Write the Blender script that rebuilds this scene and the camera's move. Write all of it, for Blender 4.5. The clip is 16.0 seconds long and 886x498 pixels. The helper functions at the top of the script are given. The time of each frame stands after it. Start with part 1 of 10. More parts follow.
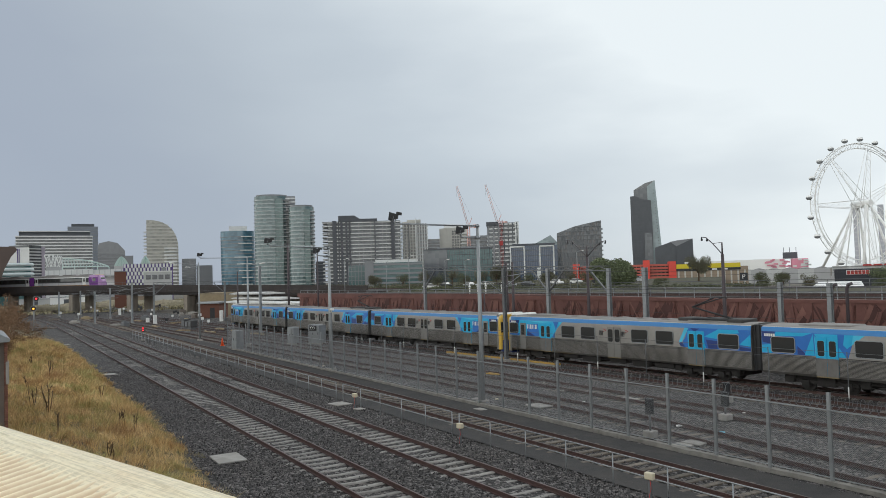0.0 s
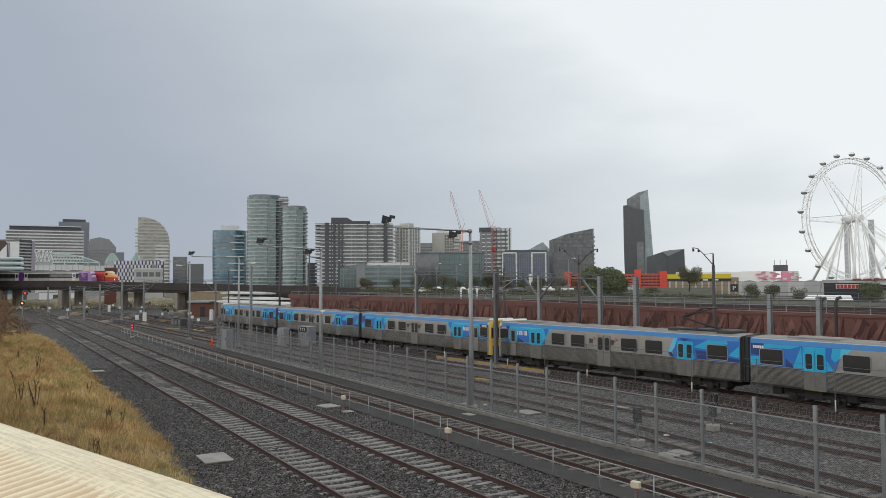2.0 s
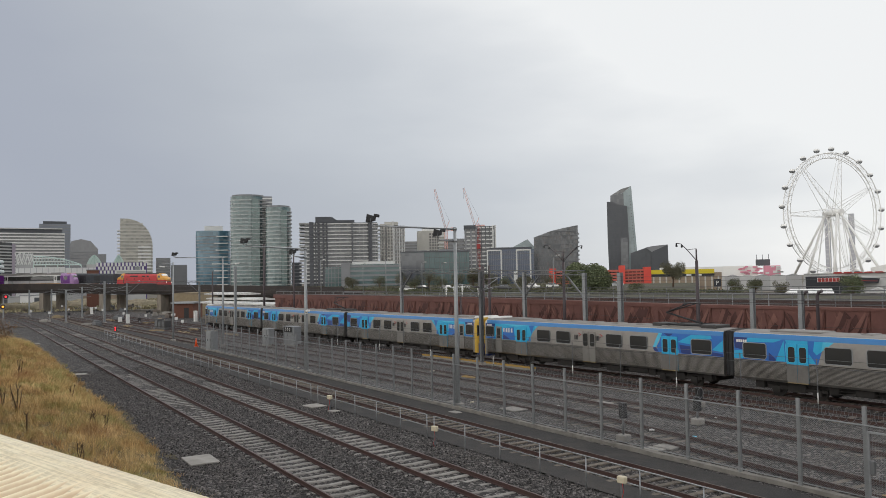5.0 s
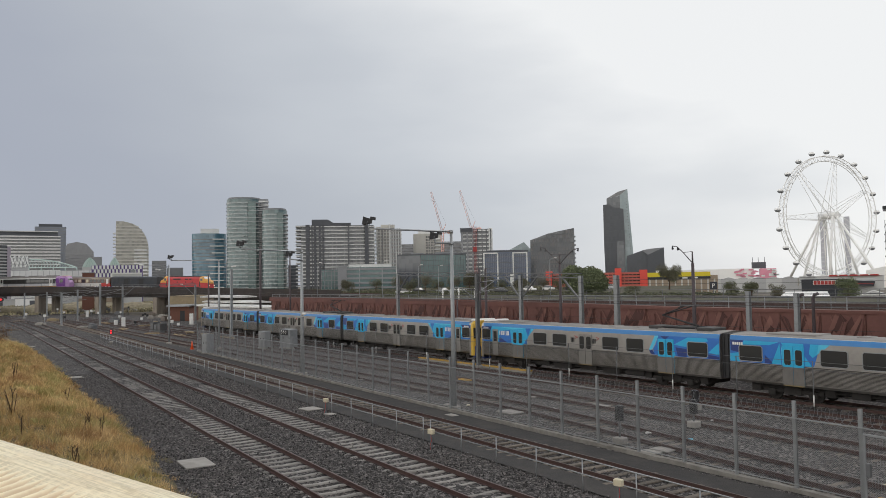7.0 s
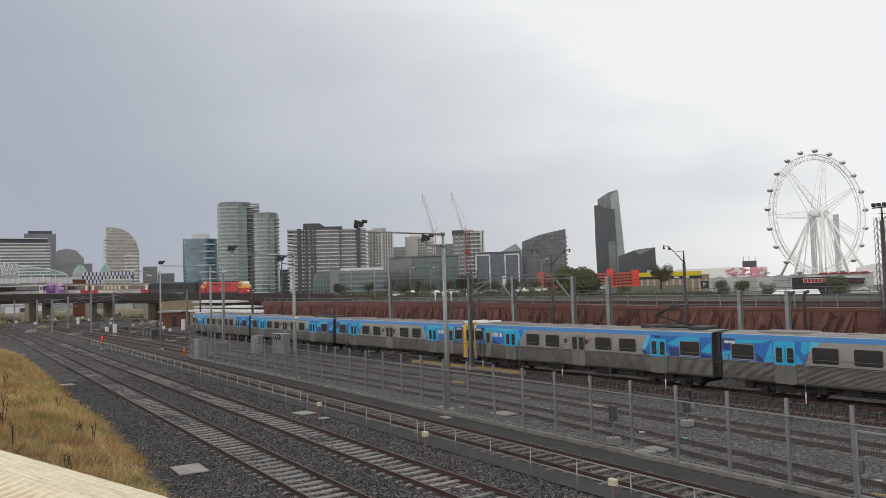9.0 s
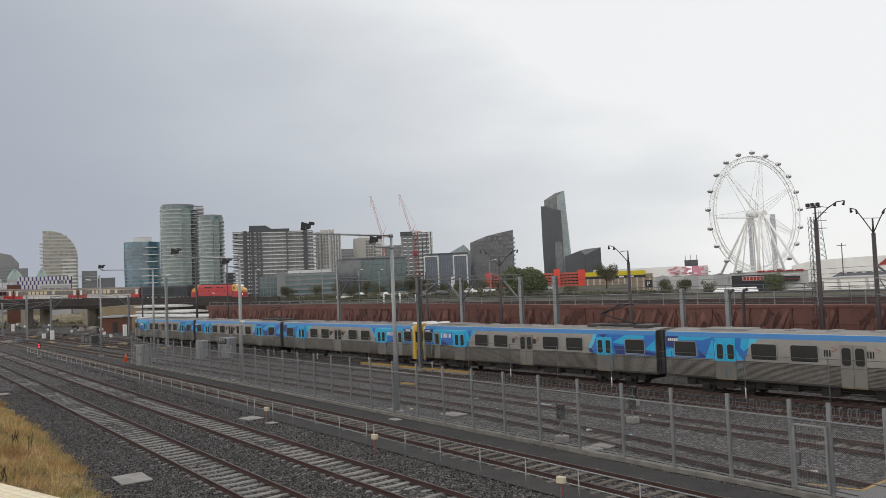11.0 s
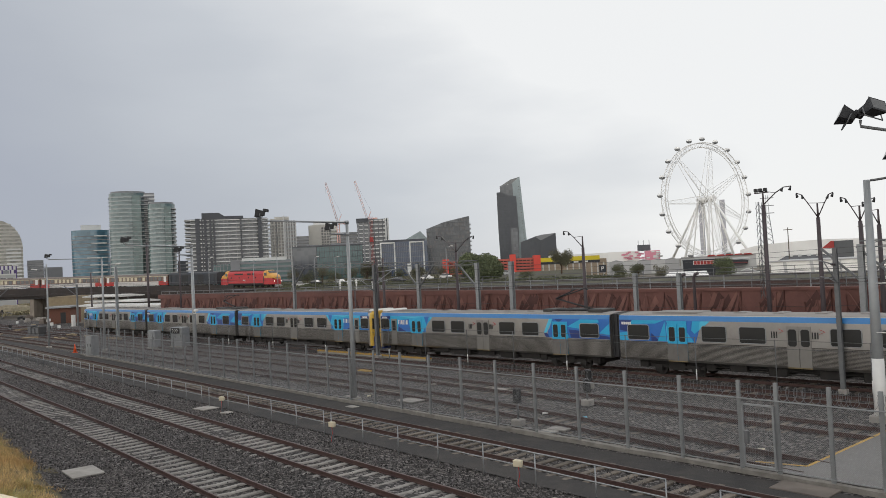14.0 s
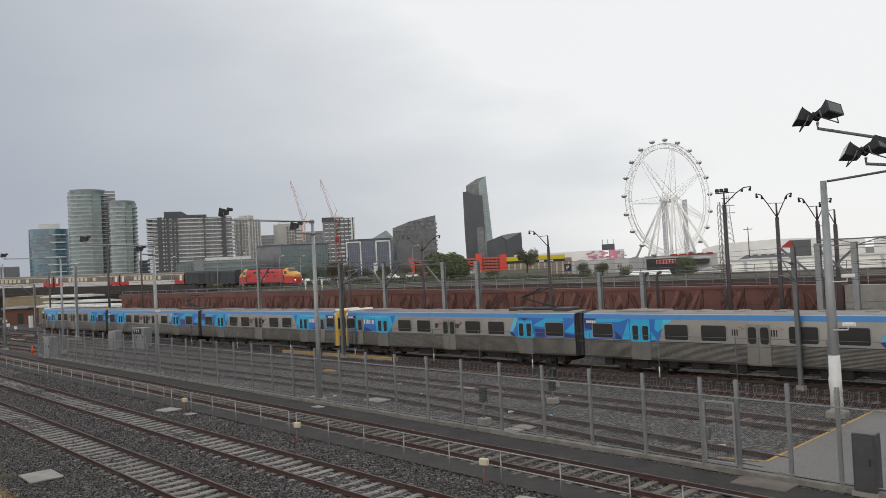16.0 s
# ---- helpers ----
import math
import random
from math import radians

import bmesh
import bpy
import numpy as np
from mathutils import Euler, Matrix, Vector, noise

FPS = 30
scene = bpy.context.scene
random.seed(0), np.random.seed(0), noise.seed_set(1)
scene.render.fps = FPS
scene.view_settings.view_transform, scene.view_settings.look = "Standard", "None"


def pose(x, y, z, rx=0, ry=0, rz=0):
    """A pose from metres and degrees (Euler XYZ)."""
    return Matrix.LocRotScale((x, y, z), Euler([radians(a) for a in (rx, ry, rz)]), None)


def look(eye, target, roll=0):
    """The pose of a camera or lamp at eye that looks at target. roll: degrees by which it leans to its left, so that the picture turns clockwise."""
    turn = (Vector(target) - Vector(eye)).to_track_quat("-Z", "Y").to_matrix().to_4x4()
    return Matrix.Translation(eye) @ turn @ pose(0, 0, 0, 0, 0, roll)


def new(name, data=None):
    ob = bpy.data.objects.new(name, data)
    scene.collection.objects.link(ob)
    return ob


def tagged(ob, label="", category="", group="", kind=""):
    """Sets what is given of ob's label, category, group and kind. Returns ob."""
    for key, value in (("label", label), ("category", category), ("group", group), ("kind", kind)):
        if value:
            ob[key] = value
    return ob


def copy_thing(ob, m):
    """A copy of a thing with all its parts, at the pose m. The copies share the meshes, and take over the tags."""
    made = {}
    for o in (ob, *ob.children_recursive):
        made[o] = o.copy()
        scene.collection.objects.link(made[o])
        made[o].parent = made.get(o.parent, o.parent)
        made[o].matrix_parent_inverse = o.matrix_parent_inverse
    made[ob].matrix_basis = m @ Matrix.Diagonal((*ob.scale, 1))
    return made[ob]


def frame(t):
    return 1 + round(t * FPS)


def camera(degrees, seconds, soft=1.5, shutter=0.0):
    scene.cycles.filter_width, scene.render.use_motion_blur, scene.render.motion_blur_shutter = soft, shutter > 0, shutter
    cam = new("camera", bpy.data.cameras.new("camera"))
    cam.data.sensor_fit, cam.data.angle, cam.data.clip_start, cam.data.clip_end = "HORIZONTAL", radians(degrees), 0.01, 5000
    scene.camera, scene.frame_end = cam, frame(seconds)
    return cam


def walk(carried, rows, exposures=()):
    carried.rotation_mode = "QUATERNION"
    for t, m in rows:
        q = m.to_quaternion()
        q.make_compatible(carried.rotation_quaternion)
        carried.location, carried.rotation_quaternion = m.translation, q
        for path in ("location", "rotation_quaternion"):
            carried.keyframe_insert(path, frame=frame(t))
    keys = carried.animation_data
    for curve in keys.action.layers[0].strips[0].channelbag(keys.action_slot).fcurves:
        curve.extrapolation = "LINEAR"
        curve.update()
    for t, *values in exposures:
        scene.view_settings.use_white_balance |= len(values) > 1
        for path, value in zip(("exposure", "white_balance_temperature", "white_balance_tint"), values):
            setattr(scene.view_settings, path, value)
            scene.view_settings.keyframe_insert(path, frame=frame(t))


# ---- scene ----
cam = camera(60.21, 16.0, soft=0.35)
PATH = [(0, -0.020, 0.015, 6.932, 92.178, 1.706, 56.172), (0.5, -0.015, 0.013, 6.923, 92.386, 0.992, 55.802),
        (1, 0.016, -0.019, 6.927, 92.418, 0.340, 55.708), (1.5, 0.016, -0.020, 6.942, 92.439, 0.106, 55.640),
        (2, 0.013, -0.011, 6.931, 92.496, 0.334, 55.544), (2.5, -0.008, 0.002, 6.938, 92.569, 0.371, 55.330),
        (3, 0.005, -0.008, 6.926, 92.484, 0.377, 54.929), (3.5, 0.002, -0.003, 6.928, 92.378, 0.534, 54.605),
        (4, 0.011, -0.009, 6.932, 92.347, 0.903, 54.481), (4.2, 0.011, -0.009, 6.932, 92.330, 0.947, 54.502),
        (6.3, 0.018, 0.005, 6.937, 92.464, 1.099, 54.250), (6.5, 0.018, 0.005, 6.937, 92.498, 1.071, 54.221),
        (7, 0.002, 0.009, 6.929, 92.550, 1.016, 54.171), (7.5, -0.013, 0.020, 6.933, 92.613, 0.953, 54.100),
        (8, 0.000, -0.000, 6.932, 92.663, 1.262, 54.053), (8.5, 0.015, -0.001, 6.933, 92.689, 1.484, 53.992),
        (9, -0.003, 0.009, 6.919, 92.718, 1.716, 53.595), (9.5, 0.007, 0.011, 6.930, 92.660, 1.991, 52.009),
        (9.7, 0.007, 0.011, 6.930, 92.556, 2.026, 51.360), (11.8, -0.002, 0.022, 6.924, 92.470, 2.566, 48.959),
        (12, -0.002, 0.022, 6.924, 92.210, 2.667, 48.611), (12.5, -0.005, 0.022, 6.926, 91.898, 2.757, 48.120),
        (13, -0.024, 0.039, 6.923, 91.651, 2.828, 47.596), (13.5, -0.051, 0.068, 6.920, 91.520, 2.844, 47.055),
        (14, -0.021, 0.039, 6.926, 91.522, 2.818, 46.498), (14.5, -0.026, 0.050, 6.927, 91.256, 2.666, 45.617),
        (15, -0.026, 0.051, 6.921, 91.334, 2.440, 44.961), (15.5, -0.015, 0.021, 6.922, 91.315, 2.405, 44.431),
        (16, -0.012, 0.035, 6.931, 91.338, 2.887, 43.966)]
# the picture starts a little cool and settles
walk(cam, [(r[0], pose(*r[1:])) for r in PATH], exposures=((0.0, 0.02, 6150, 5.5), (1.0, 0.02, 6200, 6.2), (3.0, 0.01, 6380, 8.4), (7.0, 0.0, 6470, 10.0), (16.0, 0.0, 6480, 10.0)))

# ---------------------------------------------------------------- light
SUN_AZ, SUN_EL = -14.0, 38.0     # degrees: bearing from +Y towards +X, height


def bearing(b, d, z=0.0):
    """A place d metres off on the bearing b (degrees from +Y towards +X)."""
    return Vector((d * math.sin(radians(b)), d * math.cos(radians(b)), z))


def make_world():
    w = bpy.data.worlds.new("overcast_sky")
    scene.world = w
    w.use_nodes = True
    nt = w.node_tree
    nt.nodes.clear()
    n, l = nt.nodes.new, nt.links.new
    sky = n("ShaderNodeTexSky")
    sky.sky_type, sky.sun_disc = "NISHITA", False
    sky.sun_elevation, sky.sun_rotation = radians(SUN_EL), radians(SUN_AZ)
    tc = n("ShaderNodeTexCoord")
    sun = bearing(SUN_AZ, math.cos(radians(SUN_EL)), math.sin(radians(SUN_EL)))
    # brightness of the cloud: towards the hidden sun, and a pale band low down
    dot = n("ShaderNodeVectorMath"); dot.operation = "DOT_PRODUCT"; dot.inputs[1].default_value = sun
    l(tc.outputs["Generated"], dot.inputs[0])
    mp = n("ShaderNodeMapping"); mp.inputs["Scale"].default_value = (1.2, 1.2, 4.0)
    l(tc.outputs["Generated"], mp.inputs[0])
    nz = n("ShaderNodeTexNoise"); nz.inputs["Scale"].default_value = 1.7; nz.inputs["Detail"].default_value = 5; nz.inputs["Roughness"].default_value = 0.5
    l(mp.outputs[0], nz.inputs["Vector"])
    add0 = n("ShaderNodeMath"); add0.operation = "MULTIPLY_ADD"; add0.inputs[1].default_value = 0.24
    l(nz.outputs["Fac"], add0.inputs[0]); l(dot.outputs["Value"], add0.inputs[2])
    sep = n("ShaderNodeSeparateXYZ"); l(tc.outputs["Generated"], sep.inputs[0])
    add = n("ShaderNodeMath"); add.operation = "MULTIPLY_ADD"; add.inputs[1].default_value = 0.21
    l(sep.outputs["Z"], add.inputs[0]); l(add0.outputs[0], add.inputs[2])
    # the cloud thins above the horizon on the sun's side
    low = n("ShaderNodeMapRange"); low.interpolation_type = "SMOOTHSTEP"
    for k, v in (("From Min", 0.0), ("From Max", 0.12), ("To Min", 0.12), ("To Max", 0.0)):
        low.inputs[k].default_value = v
    l(sep.outputs["Z"], low.inputs["Value"])
    near = n("ShaderNodeMapRange"); near.interpolation_type = "SMOOTHSTEP"
    near.inputs["From Min"].default_value, near.inputs["From Max"].default_value = 0.57, 0.79
    l(dot.outputs["Value"], near.inputs["Value"])
    glow = n("ShaderNodeMath"); glow.operation = "MULTIPLY_ADD"
    l(low.outputs[0], glow.inputs[0]); l(near.outputs[0], glow.inputs[1]); l(add.outputs[0], glow.inputs[2])
    ramp = n("ShaderNodeValToRGB")
    cr = ramp.color_ramp
    cr.elements[0].position, cr.elements[0].color = 0.0, (1.65, 1.60, 1.52, 1)
    cr.elements[1].position, cr.elements[1].color = 1.0, (0.88, 0.89, 0.89, 1)
    for p, c in ((0.16, (1.15, 1.15, 1.16)), (0.35, (0.41, 0.44, 0.51)), (0.50, (0.395, 0.425, 0.495)), (0.60, (0.41, 0.44, 0.505)), (0.72, (0.47, 0.50, 0.55)),
                 (0.84, (0.57, 0.60, 0.64)), (0.94, (0.73, 0.75, 0.77))):
        e = cr.elements.new(p); e.color = (*c, 1)
    l(glow.outputs[0], ramp.inputs[0])
    mix = n("ShaderNodeMix"); mix.data_type = "RGBA"; mix.inputs["Factor"].default_value = 0.96
    dim = n("ShaderNodeMix"); dim.data_type = "RGBA"; dim.blend_type = "MULTIPLY"; dim.inputs["Factor"].default_value = 1.0
    dim.inputs["B"].default_value = (0.09, 0.09, 0.09, 1)
    l(sky.outputs[0], dim.inputs["A"])
    l(dim.outputs["Result"], mix.inputs["A"]); l(ramp.outputs[0], mix.inputs["B"])
    bg = n("ShaderNodeBackground"); bg.inputs["Strength"].default_value = 1.0
    out = n("ShaderNodeOutputWorld")
    l(mix.outputs["Result"], bg.inputs[0]); l(bg.outputs[0], out.inputs[0])


make_world()
lamp = bpy.data.lights.new("sun", "SUN")
lamp.energy, lamp.angle, lamp.color = 0.7, radians(25), (1.0, 0.97, 0.92)
new("sun", lamp).matrix_world = look(bearing(SUN_AZ, 500, 390), (0, 0, 0))

# ---------------------------------------------------------------- materials
def mat(name, color, rough=0.6, metal=0.0, vary=0.25, scale=6.0, bump=0.0, bscale=40.0, color2=None, spec=0.5, emit=0.0,
        per_object=0.0, stretch=(1, 1, 1), stain=0.0, stain_color=(0.1, 0.08, 0.06), stain_scale=0.6):
    """A surface with grain at two scales; stain: streaks and patches of grime."""
    m = bpy.data.materials.new(name)
    m.use_nodes = True
    nt = m.node_tree
    n, l = nt.nodes.new, nt.links.new
    p = nt.nodes["Principled BSDF"]
    p.inputs["Roughness"].default_value, p.inputs["Metallic"].default_value = rough, metal
    p.inputs["Specular IOR Level"].default_value = spec
    tc = n("ShaderNodeTexCoord")
    mp = n("ShaderNodeMapping"); mp.inputs["Scale"].default_value = stretch
    l(tc.outputs["Object"], mp.inputs[0])
    c2 = color2 or tuple(c * (1 - vary) for c in color)
    a = n("ShaderNodeTexNoise"); a.inputs["Scale"].default_value = scale; a.inputs["Detail"].default_value = 6; a.inputs["Roughness"].default_value = 0.65
    l(mp.outputs[0], a.inputs["Vector"])
    ra = n("ShaderNodeMapRange"); ra.inputs["From Min"].default_value, ra.inputs["From Max"].default_value = 0.3, 0.7
    l(a.outputs["Fac"], ra.inputs["Value"])
    mix = n("ShaderNodeMix"); mix.data_type = "RGBA"
    mix.inputs["A"].default_value, mix.inputs["B"].default_value = (*color, 1), (*c2, 1)
    l(ra.outputs[0], mix.inputs["Factor"])
    col = mix.outputs["Result"]
    if stain:
        b = n("ShaderNodeTexNoise"); b.inputs["Scale"].default_value = stain_scale; b.inputs["Detail"].default_value = 8; b.inputs["Roughness"].default_value = 0.7
        l(mp.outputs[0], b.inputs["Vector"])
        rb = n("ShaderNodeMapRange"); rb.inputs["From Min"].default_value, rb.inputs["From Max"].default_value = 0.45, 0.75
        rb.inputs["To Max"].default_value = stain
        l(b.outputs["Fac"], rb.inputs["Value"])
        m2 = n("ShaderNodeMix"); m2.data_type = "RGBA"; m2.inputs["B"].default_value = (*stain_color, 1)
        l(rb.outputs[0], m2.inputs["Factor"]); l(col, m2.inputs["A"])
        col = m2.outputs["Result"]
    if per_object:
        oi = n("ShaderNodeObjectInfo")
        rr = n("ShaderNodeMapRange"); rr.inputs["To Min"].default_value, rr.inputs["To Max"].default_value = 1 - per_object, 1 + per_object
        l(oi.outputs["Random"], rr.inputs["Value"])
        m3 = n("ShaderNodeMix"); m3.data_type = "RGBA"; m3.blend_type = "MULTIPLY"; m3.inputs["Factor"].default_value = 1
        l(col, m3.inputs["A"]); l(rr.outputs[0], m3.inputs["B"])
        col = m3.outputs["Result"]
    l(col, p.inputs["Base Color"])
    if bump:
        bn = n("ShaderNodeTexNoise"); bn.inputs["Scale"].default_value = bscale; bn.inputs["Detail"].default_value = 4
        l(mp.outputs[0], bn.inputs["Vector"])
        bu = n("ShaderNodeBump"); bu.inputs["Strength"].default_value = bump; bu.inputs["Distance"].default_value = 1.0 / bscale
        l(bn.outputs["Fac"], bu.inputs["Height"]); l(bu.outputs[0], p.inputs["Normal"])
    if emit:
        l(col, p.inputs["Emission Color"]); p.inputs["Emission Strength"].default_value = emit
    return m


def gravel(name, c_lo, c_mid, c_hi, scale=9.0, bump=0.8, patch=None, patch_scale=0.35):
    """Crushed stone: each stone has its own tone, with dusty patches."""
    m = bpy.data.materials.new(name)
    m.use_nodes = True
    nt = m.node_tree
    n, l = nt.nodes.new, nt.links.new
    p = nt.nodes["Principled BSDF"]
    p.inputs["Roughness"].default_value = 0.85
    p.inputs["Specular IOR Level"].default_value = 0.3
    tc = n("ShaderNodeTexCoord")
    v = n("ShaderNodeTexVoronoi"); v.inputs["Scale"].default_value = scale
    l(tc.outputs["Object"], v.inputs["Vector"])
    sp = n("ShaderNodeSeparateColor"); l(v.outputs["Color"], sp.inputs[0])
    ramp = n("ShaderNodeValToRGB")
    e = ramp.color_ramp.elements
    e[0].color, e[1].color = (*c_lo, 1), (*c_hi, 1)
    x = ramp.color_ramp.elements.new(0.6); x.color = (*c_mid, 1)
    l(sp.outputs[0], ramp.inputs[0])
    big = n("ShaderNodeTexNoise"); big.inputs["Scale"].default_value = patch_scale; big.inputs["Detail"].default_value = 7
    l(tc.outputs["Object"], big.inputs["Vector"])
    rg = n("ShaderNodeMapRange"); rg.inputs["From Min"].default_value, rg.inputs["From Max"].default_value = 0.35, 0.7
    rg.inputs["To Max"].default_value = 0.75
    l(big.outputs["Fac"], rg.inputs["Value"])
    mx = n("ShaderNodeMix"); mx.data_type = "RGBA"; mx.blend_type = "MULTIPLY"; mx.inputs["B"].default_value = (*(patch or (0.6, 0.55, 0.5)), 1)
    l(rg.outputs[0], mx.inputs["Factor"]); l(ramp.outputs[0], mx.inputs["A"])
    l(mx.outputs["Result"], p.inputs["Base Color"])
    bu = n("ShaderNodeBump"); bu.inputs["Strength"].default_value = bump; bu.inputs["Distance"].default_value = 0.03; bu.invert = True
    l(v.outputs["Distance"], bu.inputs["Height"]); l(bu.outputs[0], p.inputs["Normal"])
    return m


def glass(name, tint, rough=0.08, vary=0.35, scale=0.3):
    """Reflective window glass seen from outside by day."""
    return mat(name, tint, rough=rough, vary=vary, scale=scale, spec=0.9)


M = dict(
    ballast=gravel("ballast_stone", (0.017, 0.0155, 0.015), (0.043, 0.039, 0.038), (0.25, 0.23, 0.22), scale=11),
    ballast_old=gravel("old_ballast", (0.05, 0.046, 0.042), (0.13, 0.12, 0.11), (0.28, 0.26, 0.24), scale=12, patch=(0.7, 0.58, 0.47)),
    plinth=mat("chipped_plinth", (0.25, 0.235, 0.21), rough=0.95, vary=0.35, scale=2.5, stain=0.7, stain_color=(0.08, 0.07, 0.06), stain_scale=1.2),
    rust_dark=mat("dark_oxide_relief", (0.095, 0.043, 0.037), rough=0.9, vary=0.3, scale=0.8),
    cess=mat("compacted_cess", (0.030, 0.027, 0.026), rough=0.9, vary=0.35, scale=3, bump=0.3, bscale=30, stain=0.4, stain_color=(0.09, 0.075, 0.06)),
    ground=mat("yard_ground", (0.17, 0.145, 0.115), rough=0.95, vary=0.45, scale=0.25, stain=0.6, stain_color=(0.10, 0.11, 0.06), stain_scale=0.05),
    upper=mat("upper_ground", (0.145, 0.135, 0.108), spec=0.05, bump=0.6, bscale=3, rough=0.95, vary=0.4, scale=0.2, stain=0.6, stain_color=(0.07, 0.09, 0.045), stain_scale=0.06),
    rail=mat("rusty_rail", (0.072, 0.036, 0.031), rough=0.7, vary=0.4, scale=3, stain=0.3),
    railtop=mat("polished_rail", (0.32, 0.30, 0.30), rough=0.28, metal=0.9, vary=0.25, scale=2),
    railtop_worn=mat("worn_brown_rail_head", (0.15, 0.105, 0.095), rough=0.5, metal=0.4, vary=0.3, scale=2),
    railtop_old=mat("dull_rail_head", (0.10, 0.075, 0.065), rough=0.5, metal=0.6, vary=0.3, scale=2),
    sleeper=mat("concrete_sleeper", (0.30, 0.283, 0.26), rough=0.9, vary=0.25, scale=5, stain=0.45, stain_color=(0.13, 0.105, 0.085), stain_scale=1.5, per_object=0.18),
    timber=mat("timber_sleeper", (0.19, 0.16, 0.13), rough=0.95, vary=0.4, scale=6, stain=0.5, stain_color=(0.06, 0.05, 0.045), stain_scale=1.5, per_object=0.3),
    galv=mat("galvanised_steel", (0.29, 0.30, 0.305), rough=0.55, metal=0.3, vary=0.2, scale=4, stain=0.2),
    galv_dark=mat("weathered_steel", (0.165, 0.17, 0.175), rough=0.6, metal=0.3, vary=0.25, scale=3, stain=0.25),
    pole=mat("pale_galvanised_pole", (0.34, 0.355, 0.36), rough=0.5, metal=0.25, vary=0.15, scale=2, stain=0.2),
    pipe=mat("zinc_pipe", (0.34, 0.35, 0.36), rough=0.42, metal=0.5, vary=0.15, scale=3),
    brown=mat("brown_painted_steel", (0.075, 0.058, 0.062), rough=0.6, vary=0.25, scale=2),
    dark=mat("black_metal", (0.022, 0.022, 0.024), rough=0.55, vary=0.3, scale=6),
    concrete=mat("concrete", (0.36, 0.34, 0.31), rough=0.9, vary=0.25, scale=2, bump=0.15, bscale=20, stain=0.5, stain_color=(0.16, 0.14, 0.12)),
    concrete_dark=mat("grimy_concrete", (0.20, 0.17, 0.145), rough=0.95, vary=0.35, scale=0.8, stain=0.75, stain_color=(0.06, 0.05, 0.045), stain_scale=0.25),
    girder=mat("dark_bridge_girder", (0.045, 0.038, 0.036), rough=0.85, vary=0.35, scale=0.5, stain=0.4, stain_color=(0.09, 0.06, 0.045)),
    rust_panel=mat("oxide_red_panel", (0.185, 0.082, 0.067), rough=0.85, vary=0.25, scale=0.7, stain=0.45, stain_color=(0.055, 0.028, 0.025), stain_scale=0.5, bump=0.2, bscale=6),
    brick=mat("red_brick", (0.20, 0.088, 0.06), rough=0.9, vary=0.3, scale=8, per_object=0.25),
    stainless=mat("ribbed_stainless_steel", (0.43, 0.412, 0.39), rough=0.31, metal=0.9, vary=0.12, scale=1.2, stain=0.35, stain_color=(0.12, 0.10, 0.085), stain_scale=0.5),
    door=mat("stainless_door", (0.33, 0.318, 0.30), rough=0.36, metal=0.85, vary=0.12, scale=2),
    train_roof=mat("train_roof_grey", (0.23, 0.215, 0.20), rough=0.7, vary=0.25, scale=1.0, stain=0.4),
    cant_blue=mat("bright_blue_cant_rail", (0.035, 0.205, 0.50), rough=0.35, vary=0.1, scale=2),
    blue=mat("mid_blue_paint", (0.022, 0.15, 0.50), rough=0.4, vary=0.12, scale=2),
    blue_dark=mat("deep_blue_vinyl", (0.016, 0.04, 0.19), rough=0.4, vary=0.15, scale=2),
    cyan=mat("cyan_vinyl", (0.022, 0.39, 0.66), rough=0.4, vary=0.12, scale=2),
    sky_vinyl=mat("pale_blue_vinyl", (0.08, 0.52, 0.74), rough=0.4, vary=0.12, scale=2),
    yellow=mat("yellow_paint", (0.66, 0.42, 0.06), rough=0.45, vary=0.15, scale=3),
    white=mat("white_paint", (0.74, 0.73, 0.70), rough=0.5, vary=0.1, scale=3),
    red=mat("red_paint", (0.50, 0.028, 0.022), rough=0.45, vary=0.15, scale=2),
    train_glass=glass("dark_tinted_glass", (0.046, 0.046, 0.044), rough=0.08),
    under=mat("grime_and_groove_shade", (0.028, 0.025, 0.023), rough=0.9, vary=0.4, scale=3),
    cream=mat("cream_paint", (0.62, 0.55, 0.40), rough=0.5, vary=0.12, scale=3),
    purple=mat("purple_paint", (0.15, 0.025, 0.23), rough=0.45, vary=0.12, scale=3),
    purple_pale=mat("pale_purple_paint", (0.40, 0.22, 0.44), rough=0.45, vary=0.12, scale=3),
    grass=mat("dry_grass", (0.30, 0.21, 0.075), rough=0.95, vary=0.4, scale=3, color2=(0.13, 0.13, 0.035), per_object=0.0),
    soil=mat("bank_soil", (0.13, 0.10, 0.055), rough=1.0, vary=0.5, scale=1.5, stain=0.5, stain_color=(0.09, 0.10, 0.03), stain_scale=0.8),
    twig=mat("dry_twig", (0.10, 0.06, 0.035), rough=0.9, vary=0.4, scale=4),
    asphalt=mat("wet_asphalt", (0.075, 0.07, 0.068), rough=0.55, vary=0.3, scale=2, stain=0.4, stain_color=(0.05, 0.047, 0.045)),
)

